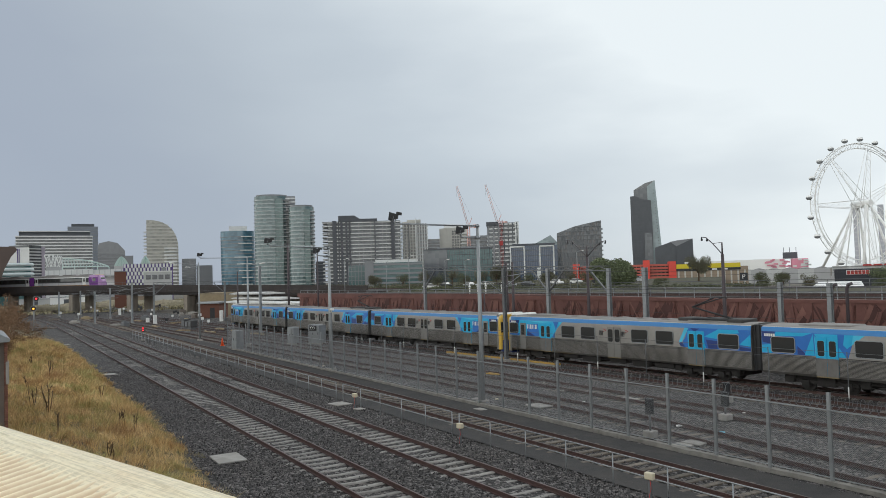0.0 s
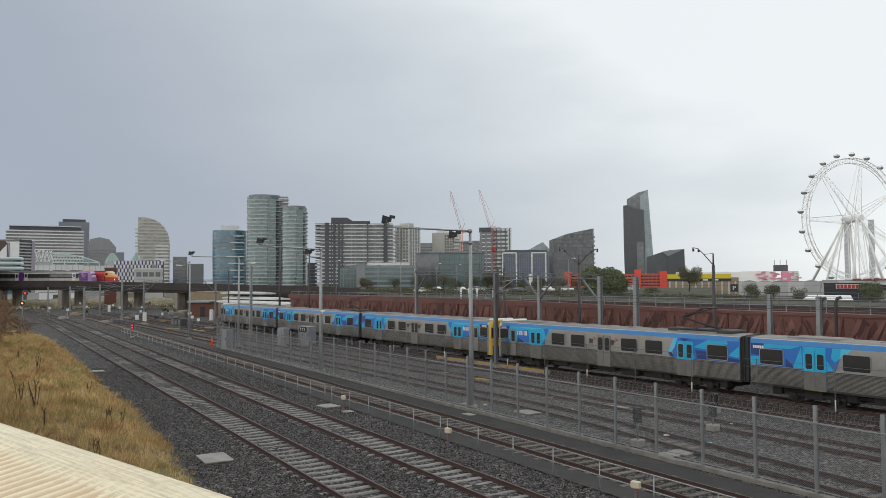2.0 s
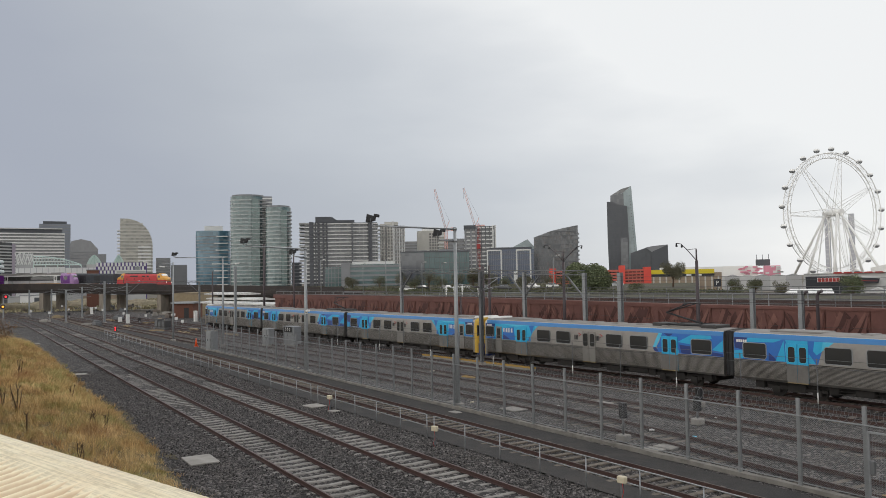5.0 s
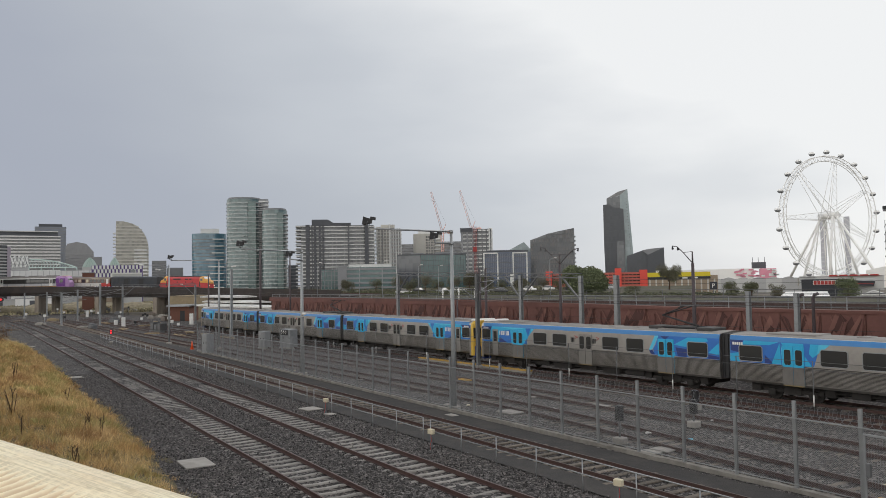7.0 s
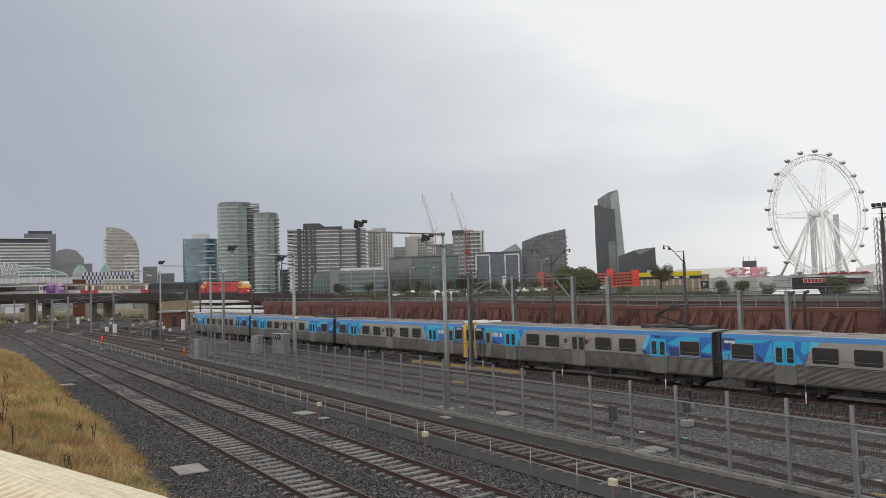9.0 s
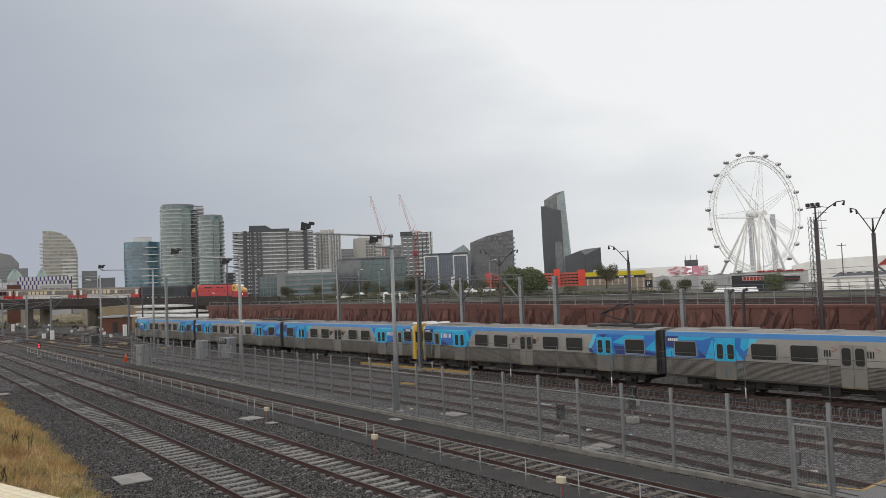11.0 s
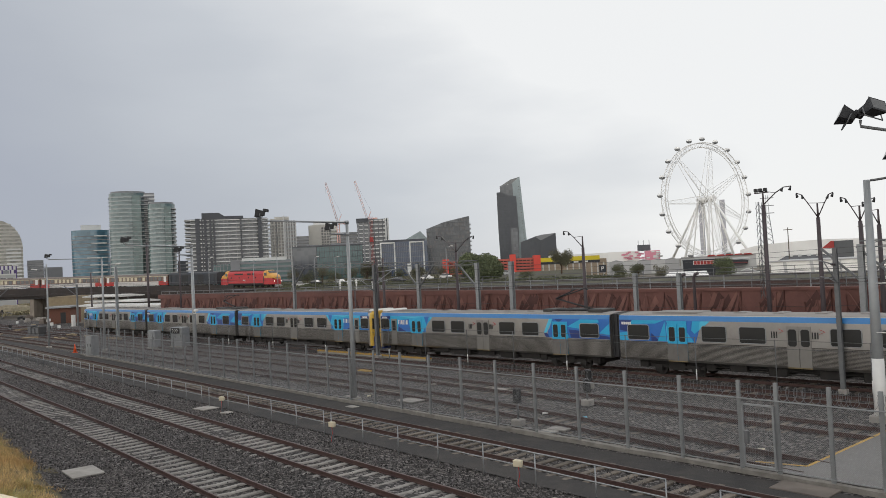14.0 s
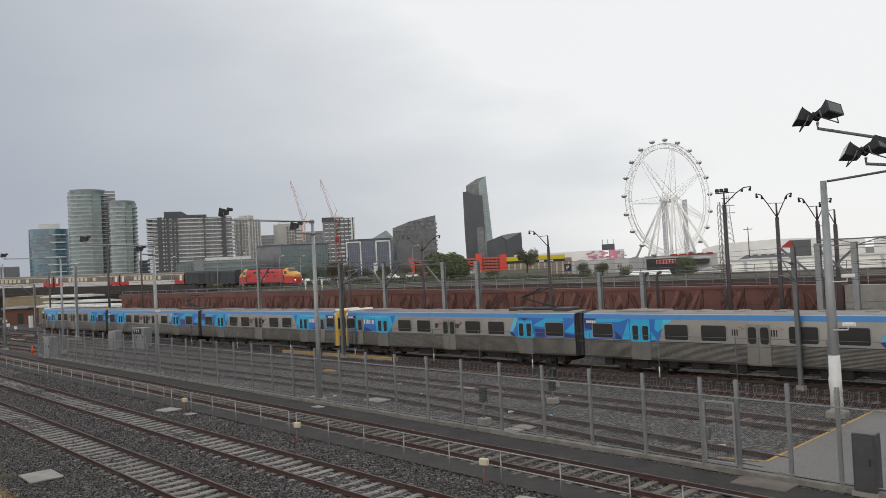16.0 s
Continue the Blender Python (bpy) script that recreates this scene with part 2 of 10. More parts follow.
# ---------------------------------------------------------------- building blocks
class Geo:
    """Collects faces for one mesh; m is the material slot of what is added next."""

    def __init__(self):
        self.v, self.f, self.mi, self.sm, self.m = [], [], [], [], 0

    def face(self, pts, smooth=False):
        i = len(self.v)
        self.v += [tuple(p) for p in pts]
        self.f.append(tuple(range(i, i + len(pts))))
        self.mi.append(self.m); self.sm.append(smooth)

    def grid(self, rings, closed=True, caps=True, smooth=False):
        """Skin over rings of equally many points."""
        i, k = len(self.v), len(rings[0])
        for r in rings:
            self.v += [tuple(p) for p in r]
        for a in range(len(rings) - 1):
            for b in range(k if closed else k - 1):
                c = (b + 1) % k
                self.f.append((i + a * k + b, i + a * k + c, i + (a + 1) * k + c, i + (a + 1) * k + b))
                self.mi.append(self.m); self.sm.append(smooth)
        if caps and closed:
            for a, rev in ((0, True), (len(rings) - 1, False)):
                q = list(range(i + a * k, i + a * k + k))
                self.f.append(tuple(reversed(q) if rev else q)); self.mi.append(self.m); self.sm.append(False)
        return self

    def box(self, x0, y0, z0, x1, y1, z1, bevel=0.0):
        x0, x1, y0, y1, z0, z1 = min(x0, x1), max(x0, x1), min(y0, y1), max(y0, y1), min(z0, z1), max(z0, z1)
        if not bevel:
            return self.grid([[(x0, y0, z), (x1, y0, z), (x1, y1, z), (x0, y1, z)] for z in (z0, z1)])
        b = bevel
        ring = lambda z, c: [(x0 + c, y0 + c, z), (x1 - c, y0 + c, z), (x1 - c, y1 - c, z), (x0 + c, y1 - c, z)]
        oct_ = lambda z: [(x0 + b, y0, z), (x1 - b, y0, z), (x1, y0 + b, z), (x1, y1 - b, z), (x1 - b, y1, z), (x0 + b, y1, z), (x0, y1 - b, z), (x0, y0 + b, z)]
        inner = lambda z: [(x0 + b, y0 + b, z), (x1 - b, y0 + b, z), (x1 - b, y0 + b, z), (x1 - b, y1 - b, z), (x1 - b, y1 - b, z), (x0 + b, y1 - b, z), (x0 + b, y1 - b, z), (x0 + b, y0 + b, z)]
        return self.grid([inner(z0), oct_(z0 + b), oct_(z1 - b), inner(z1)])

    def tube(self, p, q, r0, r1=None, n=8, smooth=True):
        p, q = Vector(p), Vector(q)
        d = (q - p).normalized()
        a = d.orthogonal().normalized()
        b = d.cross(a)
        r1 = r0 if r1 is None else r1
        return self.grid([[c + (a * math.cos(2 * math.pi * k / n) + b * math.sin(2 * math.pi * k / n)) * r for k in range(n)] for c, r in ((p, r0), (q, r1))], smooth=smooth)

    def path(self, pts, r, n=6, closed=False, smooth=True):
        """A bent tube through points."""
        pts = [Vector(p) for p in pts]
        k = len(pts)
        rings, up = [], None
        for i, p in enumerate(pts):
            d = ((pts[(i + 1) % k] if closed or i < k - 1 else p) - (pts[i - 1] if closed or i else p)).normalized()
            if up is None:
                up = d.orthogonal().normalized()
            up = (up - d * up.dot(d)).normalized()
            s = d.cross(up)
            rings.append([p + (up * math.cos(2 * math.pi * j / n) + s * math.sin(2 * math.pi * j / n)) * r for j in range(n)])
        if closed:
            rings.append(rings[0])
        return self.grid(rings, caps=not closed, smooth=smooth)

    def beam(self, p, q, w, h, up=(0, 0, 1)):
        """A square bar from p to q."""
        p, q = Vector(p), Vector(q)
        d = (q - p).normalized()
        s = d.cross(Vector(up))
        s = s.normalized() if s.length > 1e-4 else Vector((1, 0, 0))
        u = s.cross(d)
        return self.grid([[c + s * (w / 2 * a) + u * (h / 2 * b) for a, b in ((-1, -1), (1, -1), (1, 1), (-1, 1))] for c in (p, q)])

    def prism(self, poly, z0, z1):
        """An upright prism over a plan polygon."""
        return self.grid([[(x, y, z) for x, y in poly] for z in (z0, z1)])

    def extrude(self, prof, x0, x1, smooth=False, steps=1):
        """A profile of (y, z) pulled along x."""
        xs = [x0 + (x1 - x0) * i / steps for i in range(steps + 1)]
        return self.grid([[(x, y, z) for y, z in prof] for x in xs], smooth=smooth)

    def mesh(self, name, mats):
        me = bpy.data.meshes.new(name)
        me.from_pydata(self.v, [], self.f)
        for m in (mats if isinstance(mats, (list, tuple)) else [mats]):
            me.materials.append(m)
        me.polygons.foreach_set("material_index", self.mi)
        me.polygons.foreach_set("use_smooth", self.sm)
        me.update()
        bm = bmesh.new(); bm.from_mesh(me)
        bmesh.ops.recalc_face_normals(bm, faces=bm.faces) if len(bm.faces) < 60000 else None
        bm.to_mesh(me); bm.free()
        return me


def part(name, geo, mats, parent=None, label="", m=None):
    """Links a Geo (or a ready mesh) as one mesh object, under a thing or a part if one is given."""
    ob = new(name, geo.mesh(name, mats) if isinstance(geo, Geo) else geo)
    if parent is not None:
        ob.parent = parent
    if m is not None:
        ob.matrix_basis = m
    if label:
        ob["label"] = label
    return ob


def thing(name, m, label, category, group="", kind=""):
    ob = new(name)
    ob.empty_display_size = 0.2
    ob.matrix_basis = m
    return tagged(ob, label, category, group, kind)


def text_mesh(words, size, extrude=0.004):
    """Lettering in the built-in font as a mesh: x to the right, y up, from the lower left corner."""
    cu = bpy.data.curves.new("lettering", "FONT")
    cu.body, cu.size, cu.extrude, cu.resolution_u = words, size, extrude, 3
    ob = new("lettering", cu)
    me = bpy.data.meshes.new_from_object(ob.evaluated_get(bpy.context.evaluated_depsgraph_get()))
    bpy.data.objects.remove(ob)
    return me


def rot_z(deg):
    return Matrix.Rotation(radians(deg), 4, "Z")

# ---------------------------------------------------------------- the ground and the large structure
WALL_Y = 52.0
ARC = dict(x=-197.49, y=80.64, h=1.18758, k=0.0046705)      # line of the far track on the flyover


def arc(s, off=0.0):
    """The flyover's line: place, heading (radians from +Y) and rail height at s metres; off: to the side of the yard."""
    h = ARC["h"] + ARC["k"] * s
    x = ARC["x"] + (math.cos(ARC["h"]) - math.cos(h)) / ARC["k"]
    y = ARC["y"] + (math.sin(h) - math.sin(ARC["h"])) / ARC["k"]
    if s > 82:                                   # from here on it runs straight
        h = ARC["h"] + ARC["k"] * 82
        x0 = ARC["x"] + (math.cos(ARC["h"]) - math.cos(h)) / ARC["k"]
        y0 = ARC["y"] + (math.sin(h) - math.sin(ARC["h"])) / ARC["k"]
        x, y = x0 + (s - 82) * math.sin(h), y0 + (s - 82) * math.cos(h)
    z = 5.62 - 0.0203 * s if s < 60 else 5.62 - 0.0203 * 60
    if s < -75:
        z = 5.62 + 0.0203 * 75
    return Vector((x + off * math.cos(h), y - off * math.sin(h), z)), h


def strip(f, x0, x1, w, z, step=4.0):
    """A flat band of half-width w about the line y = f(x)."""
    g = Geo()
    k = max(1, int((x1 - x0) / step))
    xs = [x0 + (x1 - x0) * i / k for i in range(k + 1)]
    g.grid([[(x, f(x) - w, z), (x, f(x) + w, z)] for x in xs], closed=False)
    return g


g = Geo()
g.face([(-4500, -4500, -0.35), (4500, -4500, -0.35), (4500, 4500, -0.35), (-4500, 4500, -0.35)])
tagged(part("ground", g, M["ground"]), "dusty grey-brown ground of the railway yard", "ground", kind="structure")

# the yard: ballast between the bank and the wall, finely waved
g = Geo()
xs = [-420 + 10 * i for i in range(28)] + [-140 + 1.25 * i for i in range(137)]
ys = [6 + 0.7 * i for i in range(46)] + [38.5 + (WALL_Y - 38.4) * i / 3 for i in range(4)]
rng = random.Random(3)
g.grid([[(x, y, -0.185 + 0.04 * noise.noise((x * 0.35, y * 0.35, 0)) + 0.03 * noise.noise((x * 1.7, y * 1.7, 3))) for y in ys] for x in xs], closed=False, smooth=True)
tagged(part("yard_ballast", g, M["ballast"]), "dark grey crushed stone ballast of the yard", "ballast", kind="structure")

# raised ground behind the retaining wall
g = Geo()
poly = [(80, WALL_Y + 0.6), (-118, WALL_Y + 0.6), (-132, 66), (-150, 84), (-190, 106), (-240, 130), (-700, 420), (-2500, 2500), (-1816, 2500), (-75.6, 104), (80, 104)]
g.prism(poly, -0.3, 4.15)
tagged(part("upper_ground", g, M["upper"]), "weedy raised ground behind the retaining wall", "ground", kind="structure")


M["rust_pale"] = mat("pale_oxide_relief", (0.245, 0.118, 0.094), rough=0.9, vary=0.3, scale=0.8, stain=0.3, stain_color=(0.12, 0.055, 0.045))


def retaining_wall():
    w = thing("wall_retaining", pose(0, WALL_Y, 0), "oxide-red retaining wall of slanted relief panels with a rail on top", "wall", kind="structure")
    g = Geo()
    g.box(-122, 0.25, -0.3, -15.4, 0.75, 4.45)
    part("wall_body", g, M["rust_panel"], w)
    g = Geo()
    tops = ((-122.2, 5.08), (-92, 5.06), (-66, 4.98), (-40, 4.66), (-15.3, 4.58))
    g.grid([[(x, -0.06, 4.40), (x, -0.06, z), (x, 0.85, z), (x, 0.85, 4.40)] for x, z in tops])
    part("coping", g, M["rust_panel"], w, "oxide-red capping that rises towards the flyover")
    # relief panels: each with a raised slanted facet
    rng = random.Random(11)
    variants = []
    for v in range(8):
        g = Geo()
        g.box(0.02, 0.02, 0.0, 2.98, 0.25, 4.45)
        for k in range(rng.randint(2, 4)):
            a = rng.uniform(0.1, 2.0); b = a + rng.uniform(0.25, 0.9); sh = rng.uniform(-0.7, 1.4)
            z0, z1 = rng.uniform(0.1, 1.4), rng.uniform(3.2, 4.4)
            g.m = 0
            c = lambda x: min(max(x, 0.05), 2.95)
            g.face([(c(a), 0.018, z0), (c(b), -0.10, z0), (c(b + sh), -0.10, z1), (c(a + sh), 0.018, z1)])
            g.face([(c(b), -0.10, z0), (c(b) + 0.02, 0.018, z0), (c(b + sh) + 0.02, 0.018, z1), (c(b + sh), -0.10, z1)])
        c = lambda v: min(max(v, 0.05), 2.95)
        for k in range(rng.randint(11, 15)):          # slanted leaves of the relief, wider towards the top
            # each leaf at random darker or paler than the panel
            g.m = rng.choice((1, 1, 2, 2))
            x = rng.uniform(0.05, 2.7); z = rng.uniform(1.2, 2.9); L = rng.uniform(1.2, 2.6); s = rng.choice((-1, 1, 1)) * rng.uniform(0.25, 0.75)
            w0, w1 = rng.uniform(0.04, 0.12), rng.uniform(0.16, 0.42)
            zt = min(z + L, 4.38)
            dp = -0.02 - 0.005 * k
            g.face([(c(x), dp, z), (c(x + w0), 0.0, z), (c(x + s * L + w1), -0.02, zt - rng.uniform(0.2, 0.7)), (c(x + s * L), dp - 0.012, zt)])
            g.face([(c(x), dp, z), (c(x + s * L), dp - 0.012, zt), (c(x + s * L) - 0.02, 0.01, zt), (c(x) - 0.02, 0.01, z)])
        variants.append(g.mesh("panel", [M["rust_panel"], M["rust_dark"], M["rust_pale"]]))
    for i in range(35):
        part("panel", variants[rng.randrange(8)], None, w, m=pose(-120.6 + 3 * i, 0, 0))
    g = Geo()
    for i in range(39):
        g.box(-122 + 3 * i - 0.03, 0.38, 4.58, -122 + 3 * i + 0.03, 0.44, 5.55)
    for z in (5.1, 5.52):
        g.tube((-122, 0.41, z), (-8, 0.41, z), 0.03, n=6)
    part("handrail", g, M["galv"], w, "grey tube handrail")


retaining_wall()

# concrete wall that goes on past the red one
g = Geo()
g.box(-15.3, WALL_Y + 0.1, -0.3, 80, WALL_Y + 1.2, 4.5)
tagged(part("wall_concrete", g, M["concrete"]), "pale concrete retaining wall", "wall", kind="structure")


M["pier"] = mat("streaked_pier_concrete", (0.33, 0.285, 0.235), rough=0.95, vary=0.3, scale=0.6, stain=0.7, stain_color=(0.10, 0.08, 0.065), stain_scale=0.5, stretch=(1, 1, 0.25))


def flyover():
    v = thing("flyover", pose(0, 0, 0), "dark steel-girder railway flyover on concrete piers", "bridge", kind="structure")
    ss = [-330 + 6 * i for i in range(63)]
    g = Geo()                                   # deck with edge girders
    prof = [(-4.0, -0.45), (9.2, -0.45), (9.2, 0.95), (9.5, 0.95), (9.5, -1.0), (8.9, -1.9), (-4.0, -1.9)]
    rings = []
    for s in ss:
        if s > 45:
            continue
        r = []
        for o, dz in prof:
            p, h = arc(s, o)
            r.append((p.x, p.y, p.z + dz))
        rings.append(r)
    g.grid(rings)
    part("deck", g, M["girder"], v)
    g = Geo()
    for i, s in enumerate(ss):
        if s > 40:
            continue
        p, h = arc(s, 9.35)
        g.tube((p.x, p.y, p.z + 0.9), (p.x, p.y, p.z + 1.75), 0.04, n=5)
        q, _ = arc(s + 6, 9.35)
        g.tube((p.x, p.y, p.z + 1.75), (q.x, q.y, q.z + 1.75), 0.03, n=5)
    part("parapet_rail", g, M["galv_dark"], v, "dark parapet rail")
    for s in (-150, -118, -96, -74, -52, -30, -8):
        for o in (0.5, 7.5):
            p, h = arc(s, o)
            g = Geo()
            g.box(-1.6 if o > 4 else -1.2, -0.7, -0.35, 1.6, 0.7, p.z - 1.9, bevel=0.12)
            part("pier", g, M["pier"], v, m=Matrix.Translation((p.x, p.y, 0)) @ rot_z(-math.degrees(h)))
    g = Geo()                                   # back wall under the middle of the deck
    rings = []
    for k in range(9):
        p, h = arc(-38 + 5.0 * k, -2.5)
        q, h = arc(-38 + 5.0 * k, -3.5)
        rings.append([(p.x, p.y, -0.35), (p.x, p.y, p.z - 1.95), (q.x, q.y, p.z - 1.95), (q.x, q.y, -0.35)])
    g.grid(rings)
    part("back_wall", g, M["concrete_dark"], v, "grimy concrete back wall")


flyover()

# ---------------------------------------------------------------- tracks
def far_bend(x, x0=-150.0, r=900.0):
    return -((x0 - x) ** 2) / (2 * r) if x < x0 else 0.0


LINES = dict(
    t1=lambda x: 11.0 - 0.0590 * x + far_bend(x),
    t2=lambda x: 15.0 - 0.0550 * x + far_bend(x),
    t3=lambda x: 20.47 - 0.0540 * x + far_bend(x, -120, 2500),
    t4=lambda x: 28.9 - 0.020 * (x + 32) - 0.27 * math.log1p(math.exp((x + 31.5) / 2)),
    t5=lambda x: 32.85 - 0.055 * (x + 32) if x > -40 else 33.29 - 0.020 * (x + 40),
    t6=lambda x: 37.9,
    t7=lambda x: 41.92,
    t8=lambda x: 47.2,
)
GAUGE = 1.6


def rail_profile(o):
    return [(o - 0.065, 0), (o + 0.065, 0), (o + 0.065, 0.015), (o + 0.012, 0.035), (o + 0.012, 0.115), (o + 0.035, 0.125), (o + 0.035, 0.155),
            (o - 0.035, 0.155), (o - 0.035, 0.125), (o - 0.012, 0.115), (o - 0.012, 0.035), (o - 0.065, 0.015)]


def track(key, x0, x1, step, kind, label, top="railtop", z=-0.155):
    f = LINES[key]
    t = thing("railway_track", pose(0, 0, 0), label, "railway track", group="tracks of the yard", kind="structure")
    n = int((x1 - x0) / step)
    xs = [x0 + (x1 - x0) * i / n for i in range(n + 1)]
    for side in (-1, 1):
        g = Geo()
        rings, head = [], []
        for x in xs:
            sl = (f(x + 0.5) - f(x - 0.5))
            ny, nx = 1 / math.hypot(1, sl), -sl / math.hypot(1, sl)
            rings.append([(x + nx * o, f(x) + ny * o, z + h) for o, h in rail_profile(side * GAUGE / 2)])
            head.append([(x + nx * o, f(x) + ny * o, z + 0.159) for o in (side * GAUGE / 2 - 0.028, side * GAUGE / 2 + 0.028)])
        g.grid(rings)
        r = part("rail", g, M["rail"], t)
        g = Geo()
        g.grid(head, closed=False)
        part("running_face", g, M[top], r, "worn top of the rail")
    # sleepers: the nearer ones singly, the rest as one
    g = Geo()
    if kind == "concrete":
        g.grid([[(x, -1.35, a - 0.075), (x, -1.0, b - 0.01), (x, -0.55, b), (x, 0, c), (x, 0.55, b), (x, 1.0, b - 0.01), (x, 1.35, a - 0.075), (x, 1.35, -0.12), (x, -1.35, -0.12)]
                for x, a, b, c in ((-0.115, -0.05, -0.03, -0.05), (-0.085, 0.0, 0.016, -0.004), (0.085, 0.0, 0.016, -0.004), (0.115, -0.05, -0.03, -0.05))])
        me = g.mesh("sleeper", M["sleeper"])
    else:
        g.box(-0.12, -1.35, -0.12, 0.12, 1.35, 0.0, bevel=0.02)
        me = g.mesh("sleeper", M["timber"])
    rng = random.Random(hash_key(key))
    near0, near1 = max(x0, -150), min(x1, 4)
    pitch = 0.685
    i, far = 0, Geo()
    count = 0
    while x0 + i * pitch < x1:
        x = x0 + i * pitch + rng.uniform(-0.015, 0.015)
        i += 1
        a = math.degrees(math.atan(f(x + 0.5) - f(x - 0.5))) + rng.uniform(-0.35, 0.35)
        dz = z - 0.012 + rng.uniform(-0.012, 0.006) + {"t3": 0.034, "t4": -0.012, "t5": -0.012}.get(key, 0.010 - 0.034 * min(max((-x - 26) / 40, 0), 1))   # sunk deeper in the ballast farther out
        if near0 < x < near1 and count < 230:
            part("sleeper", me, None, t, m=pose(x, f(x) + rng.uniform(-0.02, 0.02), dz, 0, 0, a))
            count += 1
        else:
            y = f(x)
            far.box(x - 0.11, y - 1.25, dz - 0.12, x + 0.11, y + 1.25, dz - 0.008)
    tagged(part("sleeper_row", far, M["timber"], t), kind="stuff")


def hash_key(k):
    return sum(ord(c) * (i + 7) for i, c in enumerate(k))


for key, x1, kind, label, top in (
        ("t1", 3, "concrete", "rusty steel rails on pale concrete sleepers in dark ballast", "railtop_worn"),
        ("t2", 3, "concrete", "rusty steel rails on pale concrete sleepers in dark ballast", "railtop_worn"),
        ("t3", 6, "timber", "dull siding rails on weathered timber sleepers beside the pipe rail", "railtop_old"),
        ("t4", -9.9, "timber", "dull siding rails on half-buried sleepers behind the fence", "railtop_old"),
        ("t5", -9.8, "timber", "dull siding rails on half-buried sleepers behind the fence", "railtop_old"),
        ("t6", 12, "timber", "running line in front of the suburban train", "railtop"),
        ("t7", 30, "timber", "running line under the standing suburban train", "railtop")):
    track(key, -330 if key in ("t1", "t2") else -200, x1, 3.0, kind, label, top)

for off_, half in ((-1.75, 0.62), (1.78, 0.85)):
    g = strip(lambda x: LINES["t3"](x) + off_, -130, 8, half, -0.135, 3)
    tagged(part("cess_path", g, M["cess"]), "dark compacted grit beside the siding", "path", kind="structure")


def stones():
    """Loose ballast stones on the nearer ground, too many to count."""
    rs = np.random.RandomState(5)
    n = 80000
    x = -12 - 58 * rs.rand(n) ** 1.25
    y = 8.5 + 15.5 * rs.rand(n)
    keep = np.ones(n, bool)
    for k in ("t1", "t2"):
        f = np.array([LINES[k](v) for v in x])
        keep &= (np.abs(y - f) > 0.95) | (rs.rand(n) < 0.03)
    f3 = 20.47 - 0.054 * x
    keep &= (np.abs(y - f3 - 0.1) > 2.35) | ((np.abs(y - f3) < 0.7) & (rs.rand(n) < 0.4))
    edge = 8.2 - 0.055 * (x + 26)
    keep &= y > edge
    x, y = x[keep], y[keep]
    n = len(x)
    s = 0.022 + 0.03 * rs.rand(n) ** 2
    base = np.array([(1, 0, 0), (0, 1, 0), (-1, 0, 0), (0, -1, 0), (0, 0, 0.9), (0, 0, -0.6)])
    V = base[None] * s[:, None, None] * (0.65 + 0.7 * rs.rand(n, 6, 3))
    a = rs.rand(n) * 6.28
    c, d = np.cos(a)[:, None], np.sin(a)[:, None]
    X = V[..., 0] * c - V[..., 1] * d + x[:, None]
    Y = V[..., 0] * d + V[..., 1] * c + y[:, None]
    Z = V[..., 2] + (-0.165 + 0.02 * rs.rand(n))[:, None]
    P = np.stack([X, Y, Z], -1).reshape(-1, 3)
    tri = np.array([(0, 1, 4), (1, 2, 4), (2, 3, 4), (3, 0, 4), (1, 0, 5), (2, 1, 5), (3, 2, 5), (0, 3, 5)])
    F = (tri[None] + 6 * np.arange(n)[:, None, None]).reshape(-1, 3)
    me = bpy.data.meshes.new("ballast_stones")
    me.from_pydata(P.tolist(), [], F.tolist())
    m = mat("loose_ballast_stone", (0.09, 0.083, 0.081), rough=0.85, vary=0.3, scale=4, spec=0.3)
    nt = m.node_tree
    nn, l = nt.nodes.new, nt.links.new
    p = nt.nodes["Principled BSDF"]
    g_ = nn("ShaderNodeNewGeometry")
    col = p.inputs["Base Color"].links[0].from_socket
    rg = nn("ShaderNodeMapRange"); rg.inputs["To Min"].default_value, rg.inputs["To Max"].default_value = 0.15, 2.5
    l(g_.outputs["Random Per Island"], rg.inputs["Value"])
    mx = nn("ShaderNodeMix"); mx.data_type = "RGBA"; mx.blend_type = "MULTIPLY"; mx.inputs["Factor"].default_value = 1
    l(col, mx.inputs["A"]); l(rg.outputs[0], mx.inputs["B"]); l(mx.outputs["Result"], p.inputs["Base Color"])
    me.materials.append(m)
    tagged(new("ballast_stones", me), "loose dark grey ballast stones beside the rails", "ballast", kind="stuff")


stones()

# ---------------------------------------------------------------- the standing suburban train
CAR, HALF = 23.9, 1.52
M["door_grimy"] = mat("grimy_door_steel", (0.20, 0.19, 0.178), rough=0.45, metal=0.5, vary=0.2, scale=1.5, stain=0.5, stain_color=(0.08, 0.07, 0.06), stain_scale=0.8)
# lower ribs: dirt stains, with the ribs' shading put into a darker base
M["rib_grime_shade"] = mat("grimy_shaded_rib_steel", (0.36, 0.342, 0.32), rough=0.36, metal=0.85, vary=0.2, scale=1.2, stain=0.6, stain_color=(0.09, 0.075, 0.06), stain_scale=0.5)
M["gutter"] = mat("cream_gutter_line", (0.55, 0.51, 0.43), rough=0.6, vary=0.2, scale=2)
M["dark_roof"] = mat("sooty_roof_gear", (0.06, 0.057, 0.055), rough=0.8, vary=0.3, scale=3)
M["worn_sill"] = mat("worn_sill_paint", (0.30, 0.22, 0.10), rough=0.7, vary=0.4, scale=3)
RIB_Z0, RIB_Z1 = 1.02, 1.98


